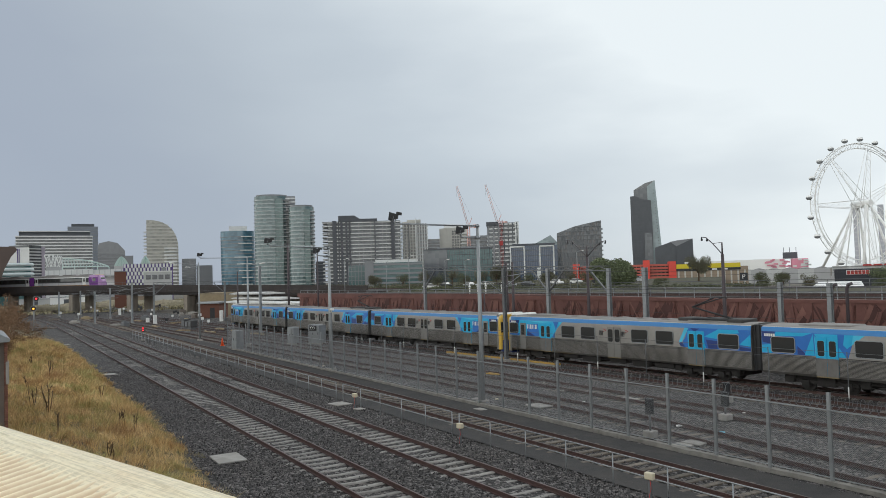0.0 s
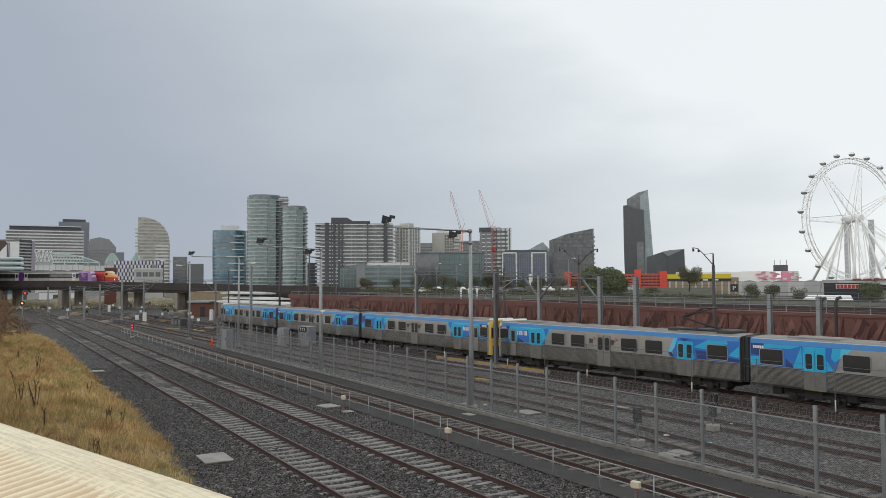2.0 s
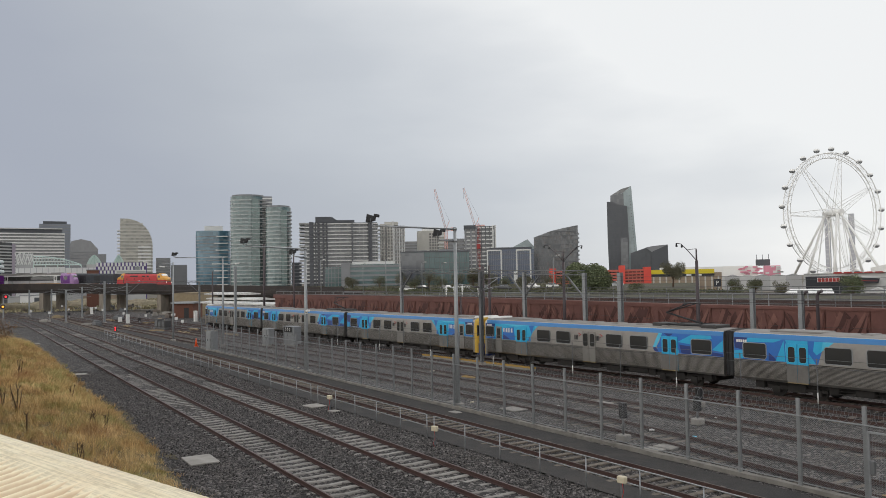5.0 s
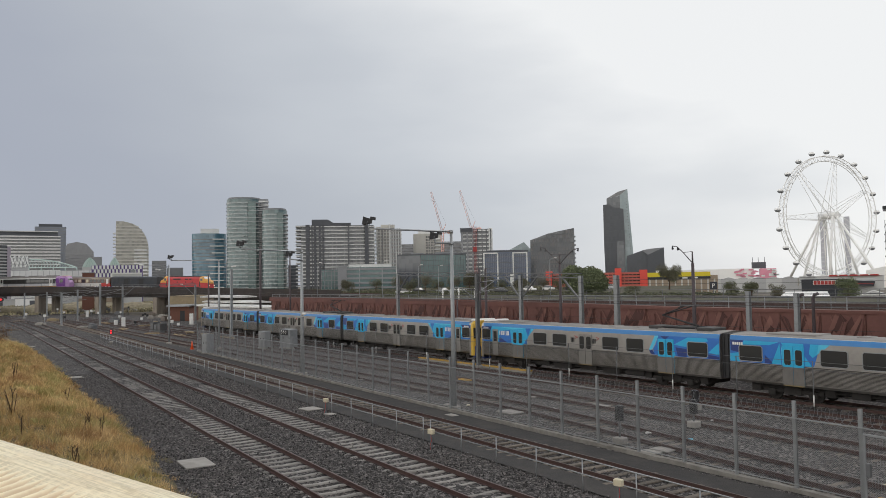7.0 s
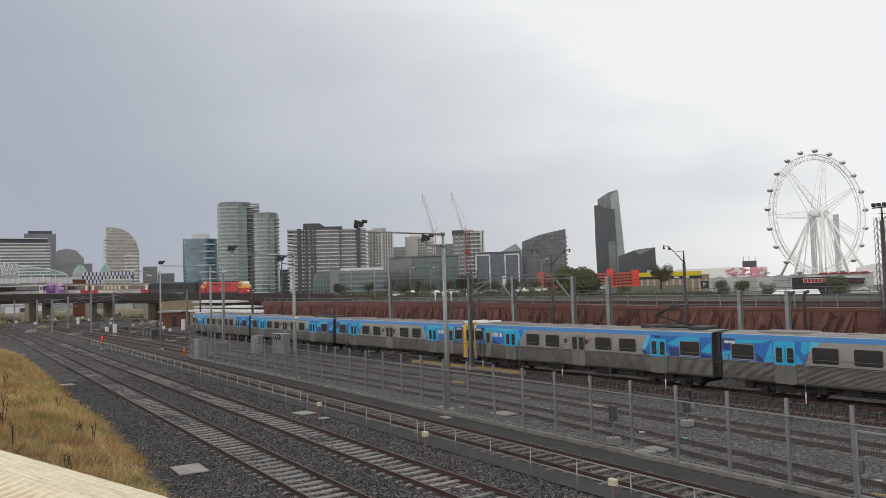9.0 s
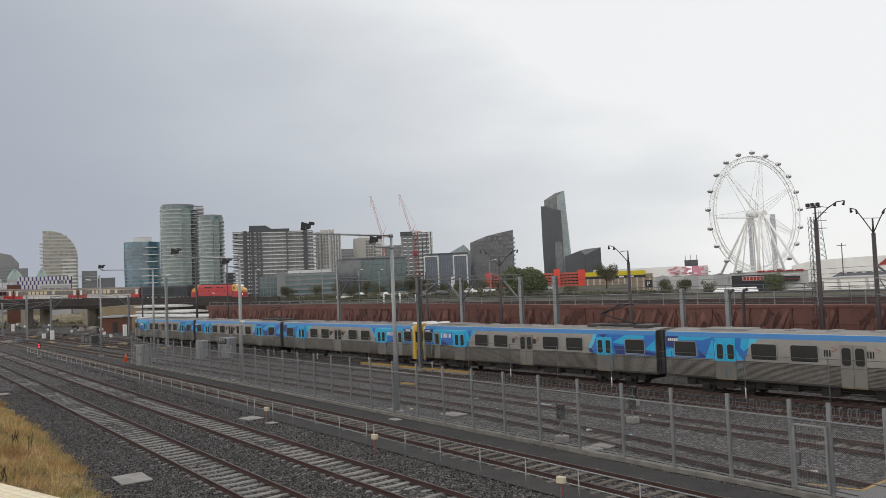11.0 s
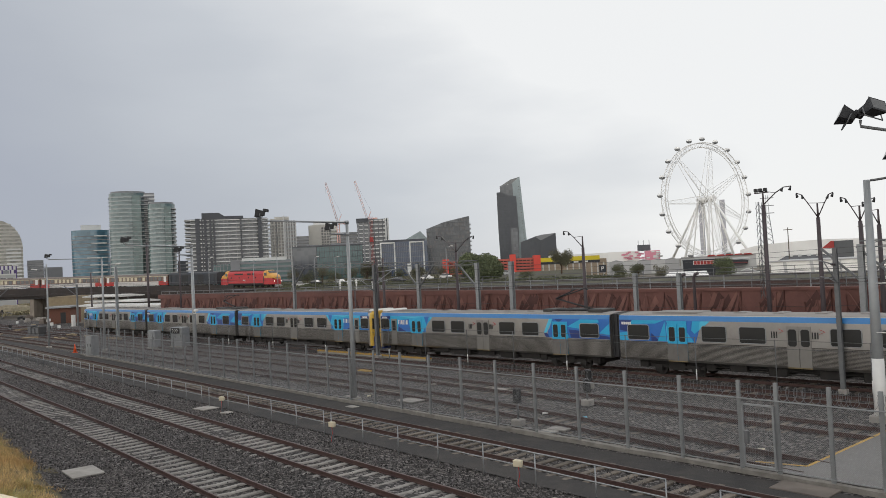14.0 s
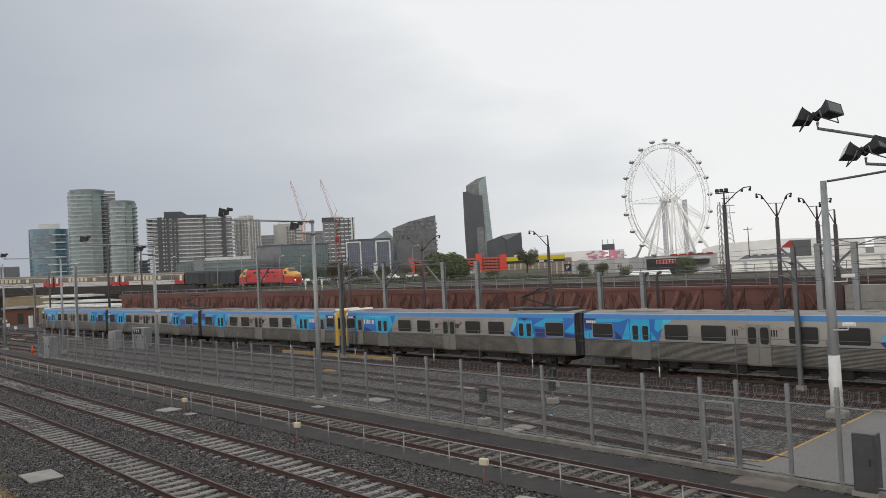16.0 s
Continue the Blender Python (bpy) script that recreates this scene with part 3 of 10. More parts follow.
def body_profile():
    """Side, cant rail and roof from the near lower edge over the top."""
    p = [(-1.45, 0.88)]
    k = 15
    for i in range(k):                          # ribbed lower side
        z = RIB_Z0 + (RIB_Z1 - RIB_Z0) * i / k
        p += [(-1.52, z), (-1.52, z + 0.038), (-1.485, z + 0.043), (-1.485, z + 0.058)]
    p += [(-1.52, 2.0), (-1.50, 3.26), (-1.47, 3.48), (-1.42, 3.545), (-1.40, 3.575), (-1.10, 3.62), (-0.6, 3.66), (0, 3.68)]
    return p


def car_mesh(cab=0):
    g = Geo()
    left = body_profile()
    prof = left + [(-y, z) for y, z in reversed(left[:-1])]
    L = CAR / 2 - 0.35
    A, B = -L + 0.62 * (cab < 0), L - 0.62 * (cab > 0)
    # skin strip by strip, to give the cant rail its blue and the roof its grey
    for a in range(len(prof) - 1):
        (y0, z0), (y1, z1) = prof[a], prof[a + 1]
        zm = (z0 + z1) / 2
        # slot 3: near-black in the rib grooves, their shade put into the colour
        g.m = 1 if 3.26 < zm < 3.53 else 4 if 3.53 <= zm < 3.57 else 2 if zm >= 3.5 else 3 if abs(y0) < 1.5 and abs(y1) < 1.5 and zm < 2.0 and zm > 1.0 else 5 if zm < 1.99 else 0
        g.face([(A, y0, z0), (B, y0, z0), (B, y1, z1), (A, y1, z1)])
    g.m = 0
    g.face([(A, y, z) for y, z in prof]); g.face([(B, y, z) for y, z in reversed(prof)])
    g.face([(A, -1.45, 0.88), (B, -1.45, 0.88), (B, 1.45, 0.88), (A, 1.45, 0.88)])
    return g


def window_geo(w, h):
    g = Geo()
    o = 0.045
    g.m = 0
    c = 0.07
    def rr(a, b, r, y):
        return [(-a + r, y, -b), (a - r, y, -b), (a, y, -b + r), (a, y, b - r), (a - r, y, b), (-a + r, y, b), (-a, y, b - r), (-a, y, -b + r)]
    g.grid([rr(w / 2 + o, h / 2 + o, c + o, 0.0), rr(w / 2 + o, h / 2 + o, c + o, -0.022), rr(w / 2, h / 2, c, -0.022), rr(w / 2, h / 2, c, -0.006)], caps=False)
    g.m = 1
    g.face(rr(w / 2, h / 2, c, -0.008))
    return g


WIN = window_geo(1.42, 0.85).mesh("window", [M["pipe"], M["train_glass"]])
WIN_S = window_geo(1.05, 0.80).mesh("window", [M["pipe"], M["train_glass"]])


def door_leaf():
    g = Geo()
    g.box(-0.62, -0.022, 0.0, -0.012, 0.03, 2.12)
    g.m = 1
    w = lambda x0, x1, z0, z1, r: [(x0 + r, -0.03, z0), (x1 - r, -0.03, z0), (x1, -0.03, z0 + r), (x1, -0.03, z1 - r), (x1 - r, -0.03, z1), (x0 + r, -0.03, z1), (x0, -0.03, z1 - r), (x0, -0.03, z0 + r)]
    g.face(w(-0.52, -0.13, 1.10, 1.94, 0.07))
    g.m = 2
    g.grid([w(-0.545, -0.105, 1.075, 1.965, 0.09), w(-0.52, -0.13, 1.10, 1.94, 0.07)], caps=False)
    return g


DOOR_L = door_leaf().mesh("door_leaf", [M["door"], M["train_glass"], M["dark"]])
d = door_leaf()
d.m = 3
d.box(-0.63, -0.024, 0.0, -0.008, -0.0225, 0.98)
DOOR_C = d.mesh("door_leaf", [M["cyan"], M["train_glass"], M["sky_vinyl"], M["door_grimy"]])


def bogie():
    g = Geo()
    for y in (-1.0, 1.0):
        g.box(-1.75, y - 0.12, 0.45, 1.75, y + 0.12, 0.62)
        g.box(-0.5, y - 0.16, 0.36, 0.5, y + 0.16, 0.8)
        for x in (-1.2, 1.2):
            g.box(x - 0.22, y - 0.2, 0.28, x + 0.22, y + 0.2, 0.62)
            g.tube((x, y * 0.80 - 0.06, 0.44), (x, y * 0.80 + 0.06, 0.44), 0.45, n=18)
    return g


BOGIE = bogie().mesh("bogie", M["under"])


def graphic_end(x0, x1, door, left_end):
    """Faceted blue end panel between the carriage end and a slanted edge past the doors; door: the doors' middle."""
    z0, z1 = 2.03, 3.285
    if left_end:                                # u: metres from the carriage end, v: share of the height
        k = (door - x0) / 3.9
        o, d = x0, 1.0
        F = [(0, ((0, 0), (5.05, 0), (5.45, 1), (0, 1))), (3, ((0.0, 1), (0.86, 1), (0.62, 0.42), (0.05, 0.5))), (1, ((0.0, 0.02), (0.0, 0.36), (0.55, 0.42), (0.62, 0.02))),
             (1, ((0.92, 0.99), (3.05, 0.99), (2.5, 0.84), (0.76, 0.80))), (0, ((2.2, 0.55), (3.1, 0.97), (2.5, 0.02), (2.2, 0.02))), (3, ((2.2, 0.40), (2.75, 0.02), (2.2, 0.02))),
             (1, ((3.12, 0.96), (2.62, 0.02), (3.2, 0.02))), (2, ((3.2, 0.93), (3.24, 0.02), (3.42, 0.02))), (1, ((3.2, 0.98), (4.5, 0.98), (4.5, 0.84), (3.3, 0.84))),
             (1, ((4.55, 0.45), (4.95, 0.02), (4.55, 0.02))), (0, ((4.58, 0.98), (4.85, 0.98), (4.72, 0.30))), (1, ((4.88, 0.98), (5.95, 0.98), (5.0, 0.40), (4.80, 0.55))), (2, ((5.35, 0.98), (5.95, 0.98), (5.25, 0.55)))]
    else:
        k = (x1 - door) / 4.94
        o, d = door, 1.0
        F = [(0, ((-1.35, 0), (4.94, 0), (4.94, 1), (-0.75, 1))), (2, ((-1.72, 0.22), (-1.38, 0.26), (-0.72, 0.98), (-1.10, 0.98))), (3, ((-1.7, 0.20), (-1.36, 0.24), (-1.1, 0.02), (-1.5, 0.02))),
             (0, ((-1.1, 0.02), (-0.7, 0.02), (-0.7, 0.75), (-1.3, 0.3))), (3, ((-0.55, 0.98), (0.35, 0.98), (-0.1, 0.80))), (1, ((0.70, 0.42), (0.95, 0.02), (0.70, 0.02))),
             (1, ((0.78, 0.58), (2.1, 0.98), (3.85, 0.98), (3.95, 0.84), (2.0, 0.66), (2.0, 0.50))), (3, ((0.95, 0.45), (2.0, 0.40), (2.0, 0.02), (1.15, 0.02))),
             (0, ((3.98, 0.98), (4.92, 0.98), (4.92, 0.80), (3.98, 0.60))), (1, ((3.96, 0.30), (4.92, 0.80), (4.92, 0.22))), (3, ((3.96, 0.20), (4.92, 0.14), (4.92, 0.02), (3.96, 0.02)))]
    g = Geo()
    for q, (mi, pts) in enumerate(F):
        g.m = mi
        g.face([(o + d * u * k, -1.524 + 0.018 * max(0, v * (z1 - z0) + 0.03) - 0.0012 * q, z0 + v * (z1 - z0)) for u, v in pts])
    return g


def bars(widths, h, gap):
    """Plain blocks in place of lettering, from the lower left corner."""
    g = Geo()
    x = 0
    for w in widths:
        g.box(x, -0.003, 0, x + w, 0.003, h)
        x += w + gap
    return g


def pantograph(t, x):
    """A single-arm pantograph on its frame, in parts."""
    m = pose(x, 0, -0.22)
    g = Geo()
    for y in (-0.7, 0.7):
        g.tube((-1.3, y, 4.02), (1.3, y, 4.02), 0.07, n=6)
    for k in (-1.2, 0.0, 1.2):
        g.tube((k, -0.7, 4.02), (k, 0.7, 4.02), 0.04, n=6)
    base = part("pantograph", g, M["dark"], t, "black raised pantograph", m=m)
    for k in (-1.2, 1.2):
        for y in (-0.7, 0.7):
            g = Geo(); g.tube((k, y, 3.78), (k, y, 4.02), 0.07, n=6)
            part("insulator", g, M["brown"], base)
    g = Geo(); g.tube((0.9, 0, 4.1), (-1.9, 0, 4.75), 0.075, 0.06, n=6)
    part("lower_arm", g, M["dark"], base)
    g = Geo(); g.path([(-1.9, 0, 4.75), (-0.9, -0.25, 5.05), (0.1, -0.45, 5.35)], 0.042, n=5)
    g.path([(-1.9, 0, 4.75), (-0.9, 0.25, 5.05), (0.1, 0.45, 5.35)], 0.042, n=5)
    part("upper_arm", g, M["dark"], base)
    g = Geo(); g.path([(0.1, -0.95, 5.28), (0.1, -0.7, 5.38), (0.1, 0.7, 5.38), (0.1, 0.95, 5.28)], 0.035, n=6)
    part("collector_head", g, M["dark"], base)
    for a, b, w_ in ((-0.5, 0.6, 0.5), (1.2, 2.4, 0.75), (-2.6, -1.5, 0.65)):
        g = Geo(); g.box(a, -w_, 3.85, b, w_, 4.08, bevel=0.05)
        part("roof_box", g, M["dark_roof"], base)


def letter_bars(t, name, widths, h, gap, material, label, m):
    """Plain blocks in place of lettering, each a part of its own."""
    x = 0
    for w in widths:
        g = Geo(); g.box(0, -0.003, 0, w, 0.003, h)
        part(name, g, material, t, label, m=m @ Matrix.Translation((x, 0, 0)))
        x += w + gap


LAYOUT = {                                      # doors, windows; x from the carriage's middle
    "cab": ((-6.63, 0.65, 7.67), (-4.07, -1.95, 3.0, 5.15, 10.05)),
    "mid": ((-7.68, -0.78, 6.65), (-10.25, -5.42, -3.22, 1.5, 3.85, 9.6)),
}


def train_car(x, cab, panto, seed):
    """One carriage; cab: -1 or +1, the end with the driver's cab, or 0."""
    t = thing("train_carriage", pose(x, 41.92, 0), "yellow-fronted stainless steel suburban carriage with blue graphics, standing" if cab
              else "ribbed stainless steel suburban carriage with blue faceted ends, standing", "train", group="carriages of the suburban train")
    part("body", car_mesh(cab), [M["stainless"], M["cant_blue"], M["train_roof"], M["under"], M["gutter"], M["rib_grime_shade"]], t)
    y = -1.515
    ds, wins = LAYOUT["cab" if cab else "mid"]
    if cab > 0:
        ds, wins = tuple(sorted(-d for d in ds)), tuple(-w for w in wins)
    for i, dx in enumerate(ds):
        colored = i != 1
        for sgn in (1, -1):
            part("door_leaf", DOOR_C if colored else DOOR_L, None, t, m=Matrix.Translation((dx, y - 0.012, 0.96)) @ Matrix.Diagonal((sgn, 1, 1, 1)))
        g = Geo(); g.box(dx - 0.6, -1.56, 0.9, dx + 0.6, -1.50, 0.945)
        part("door_sill", g, M["worn_sill"], t, "worn yellow door sill")
    for wx in wins:
        part("window", WIN, None, t, m=pose(wx, y - 0.014, 2.55))
    V = [M["blue"], M["cyan"], M["sky_vinyl"], M["blue_dark"]]
    L = CAR / 2 - 0.36
    if cab >= 0:
        part("graphic", graphic_end(-L, 0.0, ds[0], True), V, t, "faceted blue and cyan graphics")
    if cab <= 0:
        part("graphic", graphic_end(0.0, L, ds[2], False), V, t, "faceted blue and cyan graphics")
    for bx in (-8.0, 8.0):
        part("bogie", BOGIE, None, t, m=pose(bx, 0, 0))
    rng = random.Random(seed)
    for bx in (-4.2, -2.0, 0.6, 2.9, 4.8):
        g = Geo()
        g.box(bx - rng.uniform(0.4, 0.95), -1.25, 0.36 + rng.uniform(0, 0.25), bx + rng.uniform(0.4, 0.95), 1.2, 0.87, bevel=0.04)
        part("equipment_box", g, M["under"], t)
    # set-back dark beam also fills the gaps, standing for the shade under the car
    g = Geo(); g.box(-10.6, -0.95, 0.56, 10.6, 0.95, 0.9, bevel=0.03)
    for bx in (-10.2, -5.9, 5.9, 10.2):
        g.box(bx - 0.28, -1.15, 0.42, bx + 0.28, 1.15, 0.88, bevel=0.03)
    for z in (0.50, 0.66, 0.80):
        g.tube((-6.0, -1.12, z), (6.0, -1.12, z), 0.028, n=5)
    part("underframe", g, M["under"], t, "dark underframe with pipes and brackets")
    for ax in (-8.2, 8.0):
        g = Geo()
        g.box(ax - 1.5, -0.85, 3.58, ax + 1.5, 0.85, 3.72, bevel=0.05)
        part("roof_unit", g, M["train_roof"], t)
    for k in range(5):
        g = Geo()
        ax = -4.4 + 2.2 * k
        g.box(ax - 0.3, -0.55, 3.62, ax + 0.3, 0.55, 3.71, bevel=0.03)
        part("roof_vent", g, M["train_roof"], t)
    if panto:
        pantograph(t, 8.2 * panto)
    for sgn in (-1, 1):
        if sgn == cab:
            continue
        g = Geo()
        for k in range(4):
            g.box(sgn * (CAR / 2 - 0.36 + 0.09 * k), -1.25 - 0.04 * (k % 2), 0.95, sgn * (CAR / 2 - 0.27 + 0.09 * k), 1.25 + 0.04 * (k % 2), 3.58 + 0.03 * (k % 2))
        part("gangway", g, M["dark"], t, "black gangway bellows")
    if cab:
        s = cab
        e = CAR / 2 - 0.97
        g = Geo()
        pr = [(-1.52, 0.70), (-1.53, 2.0), (-1.51, 3.2), (-1.44, 3.46), (-1.1, 3.66), (0, 3.74), (1.1, 3.66), (1.44, 3.46), (1.51, 3.2), (1.53, 2.0), (1.52, 0.70)]
        g.grid([[(s * (e + dx), yy * sc, zz if zz < 3.4 else zz - dz) for yy, zz in pr] for dx, sc, dz in ((0.24, 1.004, 0.0), (0.28, 1.0, 0.0), (0.42, 0.95, 0.06), (0.48, 0.88, 0.12))])
        cabp = part("cab_front", g, M["yellow"], t, "yellow driver's cab front")
        g = Geo()
        g.grid([[(s * (e + dx), yy, zz) for yy, zz in pr] for dx in (0.004, 0.245)])
        part("cab_side", g, M["stainless"], cabp, "stainless strip behind the yellow front")
        g = Geo()
        g.box(s * (e + 0.33), -1.40, 2.1, s * (e + 0.482), 1.40, 3.05, bevel=0.03)
        part("windscreen", g, M["train_glass"], cabp)
        for hy_ in (-0.95, 0.95):
            g = Geo(); g.tube((s * (e + 0.44), hy_, 1.45), (s * (e + 0.49), hy_, 1.45), 0.12, n=12)
            part("headlight", g, M["white"], cabp)
        g = Geo(); g.box(s * (e - 0.25), -1.2, 3.56, s * (e + 0.38), 1.2, 3.78, bevel=0.1)
        part("cab_roof", g, M["white"], cabp, "white cab roof dome")
        g = Geo(); g.box(s * (e + 0.2), -1.3, 0.5, s * (e + 0.52), 1.3, 1.5, bevel=0.05)
        part("buffer_beam", g, M["blue_dark"], cabp, "dark blue lower front")
        # blue side panel between the cab and the first doors
        a, b = sorted((s * 11.2, s * 5.55))
        z0, z1 = 2.03, 3.28
        F = [(1, [(a, z0), (b, z0), (b, z1), (a, z1)])]
        F += [(1, [(s * 5.6, z1 - 0.02), (s * 4.7, z1 - 0.02), (s * 5.3, 2.75), (s * 5.55, 2.4)]), (0, [(s * 5.75, z1 - 0.02), (s * 5.15, z1 - 0.02), (s * 5.45, 2.6)]), (2, [(s * 5.05, z1 - 0.03), (s * 4.75, z1 - 0.03), (s * 5.05, 3.0)]),
              (0, [(s * 5.9, z0 + 0.02), (s * 5.56, z0 + 0.02), (s * 5.6, 2.5)]), (0, [(s * 8.95, z0 + 0.02), (s * 7.4, z0 + 0.02), (s * 7.55, 3.05), (s * 8.85, 2.95)]),
              (2, [(s * 8.8, z1 - 0.02), (s * 5.8, z1 - 0.02), (s * 7.2, 3.12)]), (3, [(s * 8.9, z0 + 0.02), (s * 7.9, z0 + 0.02), (s * 8.85, 2.45)]),
              (0, [(s * 11.1, z0 + 0.02), (s * 9.9, z0 + 0.02), (s * 9.8, 2.2), (s * 11.1, 2.16)]), (3, [(s * 11.1, 2.98), (s * 10.0, 2.98), (s * 9.85, 3.27), (s * 11.1, 3.27)])]
        g = Geo()
        for q, (mi, pts) in enumerate(F):
            g.m = mi
            g.face([(xx, -1.524 + 0.018 * max(0, zz - 2.0) - 0.0012 * q, zz) for xx, zz in pts])
        part("graphic", g, V, t, "faceted blue and cyan graphics")
        part("cab_window", WIN_S, None, t, m=pose(s * 10.55, y - 0.024, 2.62))
        g = Geo(); g.m = 0
        g.box(s * 9.05, -1.555, 0.96, s * 9.75, -1.50, 3.05)
        g.m = 1
        g.box(s * 9.2, -1.565, 2.1, s * 9.6, -1.55, 2.9)
        part("crew_door", g, [M["door"], M["train_glass"]], t)
        letter_bars(t, "letter_block", (0.09, 0.09, 0.16, 0.07, 0.07, 0.19), 0.34, 0.10, M["white"], "white block lettering", pose(-8.85 if s < 0 else 7.5, -1.545, 2.62))
        letter_bars(t, "number_bar", (0.10,) * 5, 0.13, 0.03, M["white"], "white number bars", pose(-10.9 if s < 0 else 10.3, -1.545, 3.08))
    else:
        letter_bars(t, "number_bar", (0.11,) * 5, 0.16, 0.03, M["white"], "white number bars", pose(-11.4, -1.55, 3.0))
    for wx in (ds[1] - 1.42, ds[1] + 0.66):
        letter_bars(t, "letter_block", (0.06, 0.08, 0.06), 0.34, 0.06, M["dark"], "dark block lettering", pose(wx, -1.532, 2.45))
        g = Geo()
        g.beam((0.38, 0, 0.44), (0.65, 0, 0.32), 0.012, 0.06, up=(0, 1, 0)); g.beam((0.65, 0, 0.32), (0.38, 0, 0.20), 0.012, 0.06, up=(0, 1, 0))
        part("chevron", g, M["red"], t, "red chevron", m=pose(wx, -1.534, 2.50))
    return t


X_CAB = -51.25
for x, cab, panto, seed in ((X_CAB - 2.5 * CAR, -1, 0, 5), (X_CAB - 1.5 * CAR, 0, 1, 15), (X_CAB - 0.5 * CAR, 1, 0, 25),
                            (X_CAB + 0.5 * CAR, -1, 1, 35), (X_CAB + 1.5 * CAR, 0, 0, 45), (X_CAB + 2.5 * CAR, 1, 0, 55)):
    train_car(x, cab, panto, seed)

# ---------------------------------------------------------------- trains on the flyover
P2 = dict(
    loco_red=mat("loco_red", (0.52, 0.035, 0.04), rough=0.45, vary=0.15, scale=1.0, stain=0.2),
    loco_yellow=mat("loco_yellow", (0.72, 0.36, 0.07), rough=0.45, vary=0.12, scale=1.0),
    van=mat("dull_blue_black_van", (0.048, 0.055, 0.066), rough=0.7, vary=0.35, scale=0.8, stain=0.4),
    roof_brown=mat("brown_carriage_roof", (0.20, 0.165, 0.145), rough=0.8, vary=0.2, scale=0.6),
    pale_panel=mat("pale_lower_panel", (0.64, 0.61, 0.58), rough=0.5, vary=0.15, scale=0.8),
    maroon=mat("brown_maroon_paint", (0.21, 0.125, 0.095), rough=0.5, vary=0.2, scale=1.0),
    silver=mat("silver_train_body", (0.46, 0.46, 0.48), rough=0.4, metal=0.2, vary=0.1, scale=1.0),
    tail_lamp=mat("glowing_white_lamp", (1.0, 0.92, 0.80), emit=2.5, vary=0.02),
    red_lamp=mat("glowing_red_lamp", (1.0, 0.03, 0.04), emit=1.6, vary=0.02),
    amber_lamp=mat("glowing_amber_lamp", (1.0, 0.40, 0.04), emit=1.6, vary=0.02),
)


def wheelset_bogie(r=0.46, half=1.5, axles=2):
    g = Geo()
    xs = [-half + 2 * half * i / (axles - 1) for i in range(axles)]
    for y in (-0.95, 0.95):
        g.box(-half - 0.6, y - 0.1, r - 0.05, half + 0.6, y + 0.1, r + 0.28)
        for x in xs:
            g.tube((x, y * 0.8 - 0.06, r), (x, y * 0.8 + 0.06, r), r, n=16)
            g.box(x - 0.2, y - 0.16, r - 0.2, x + 0.2, y + 0.16, r + 0.15)
    return g


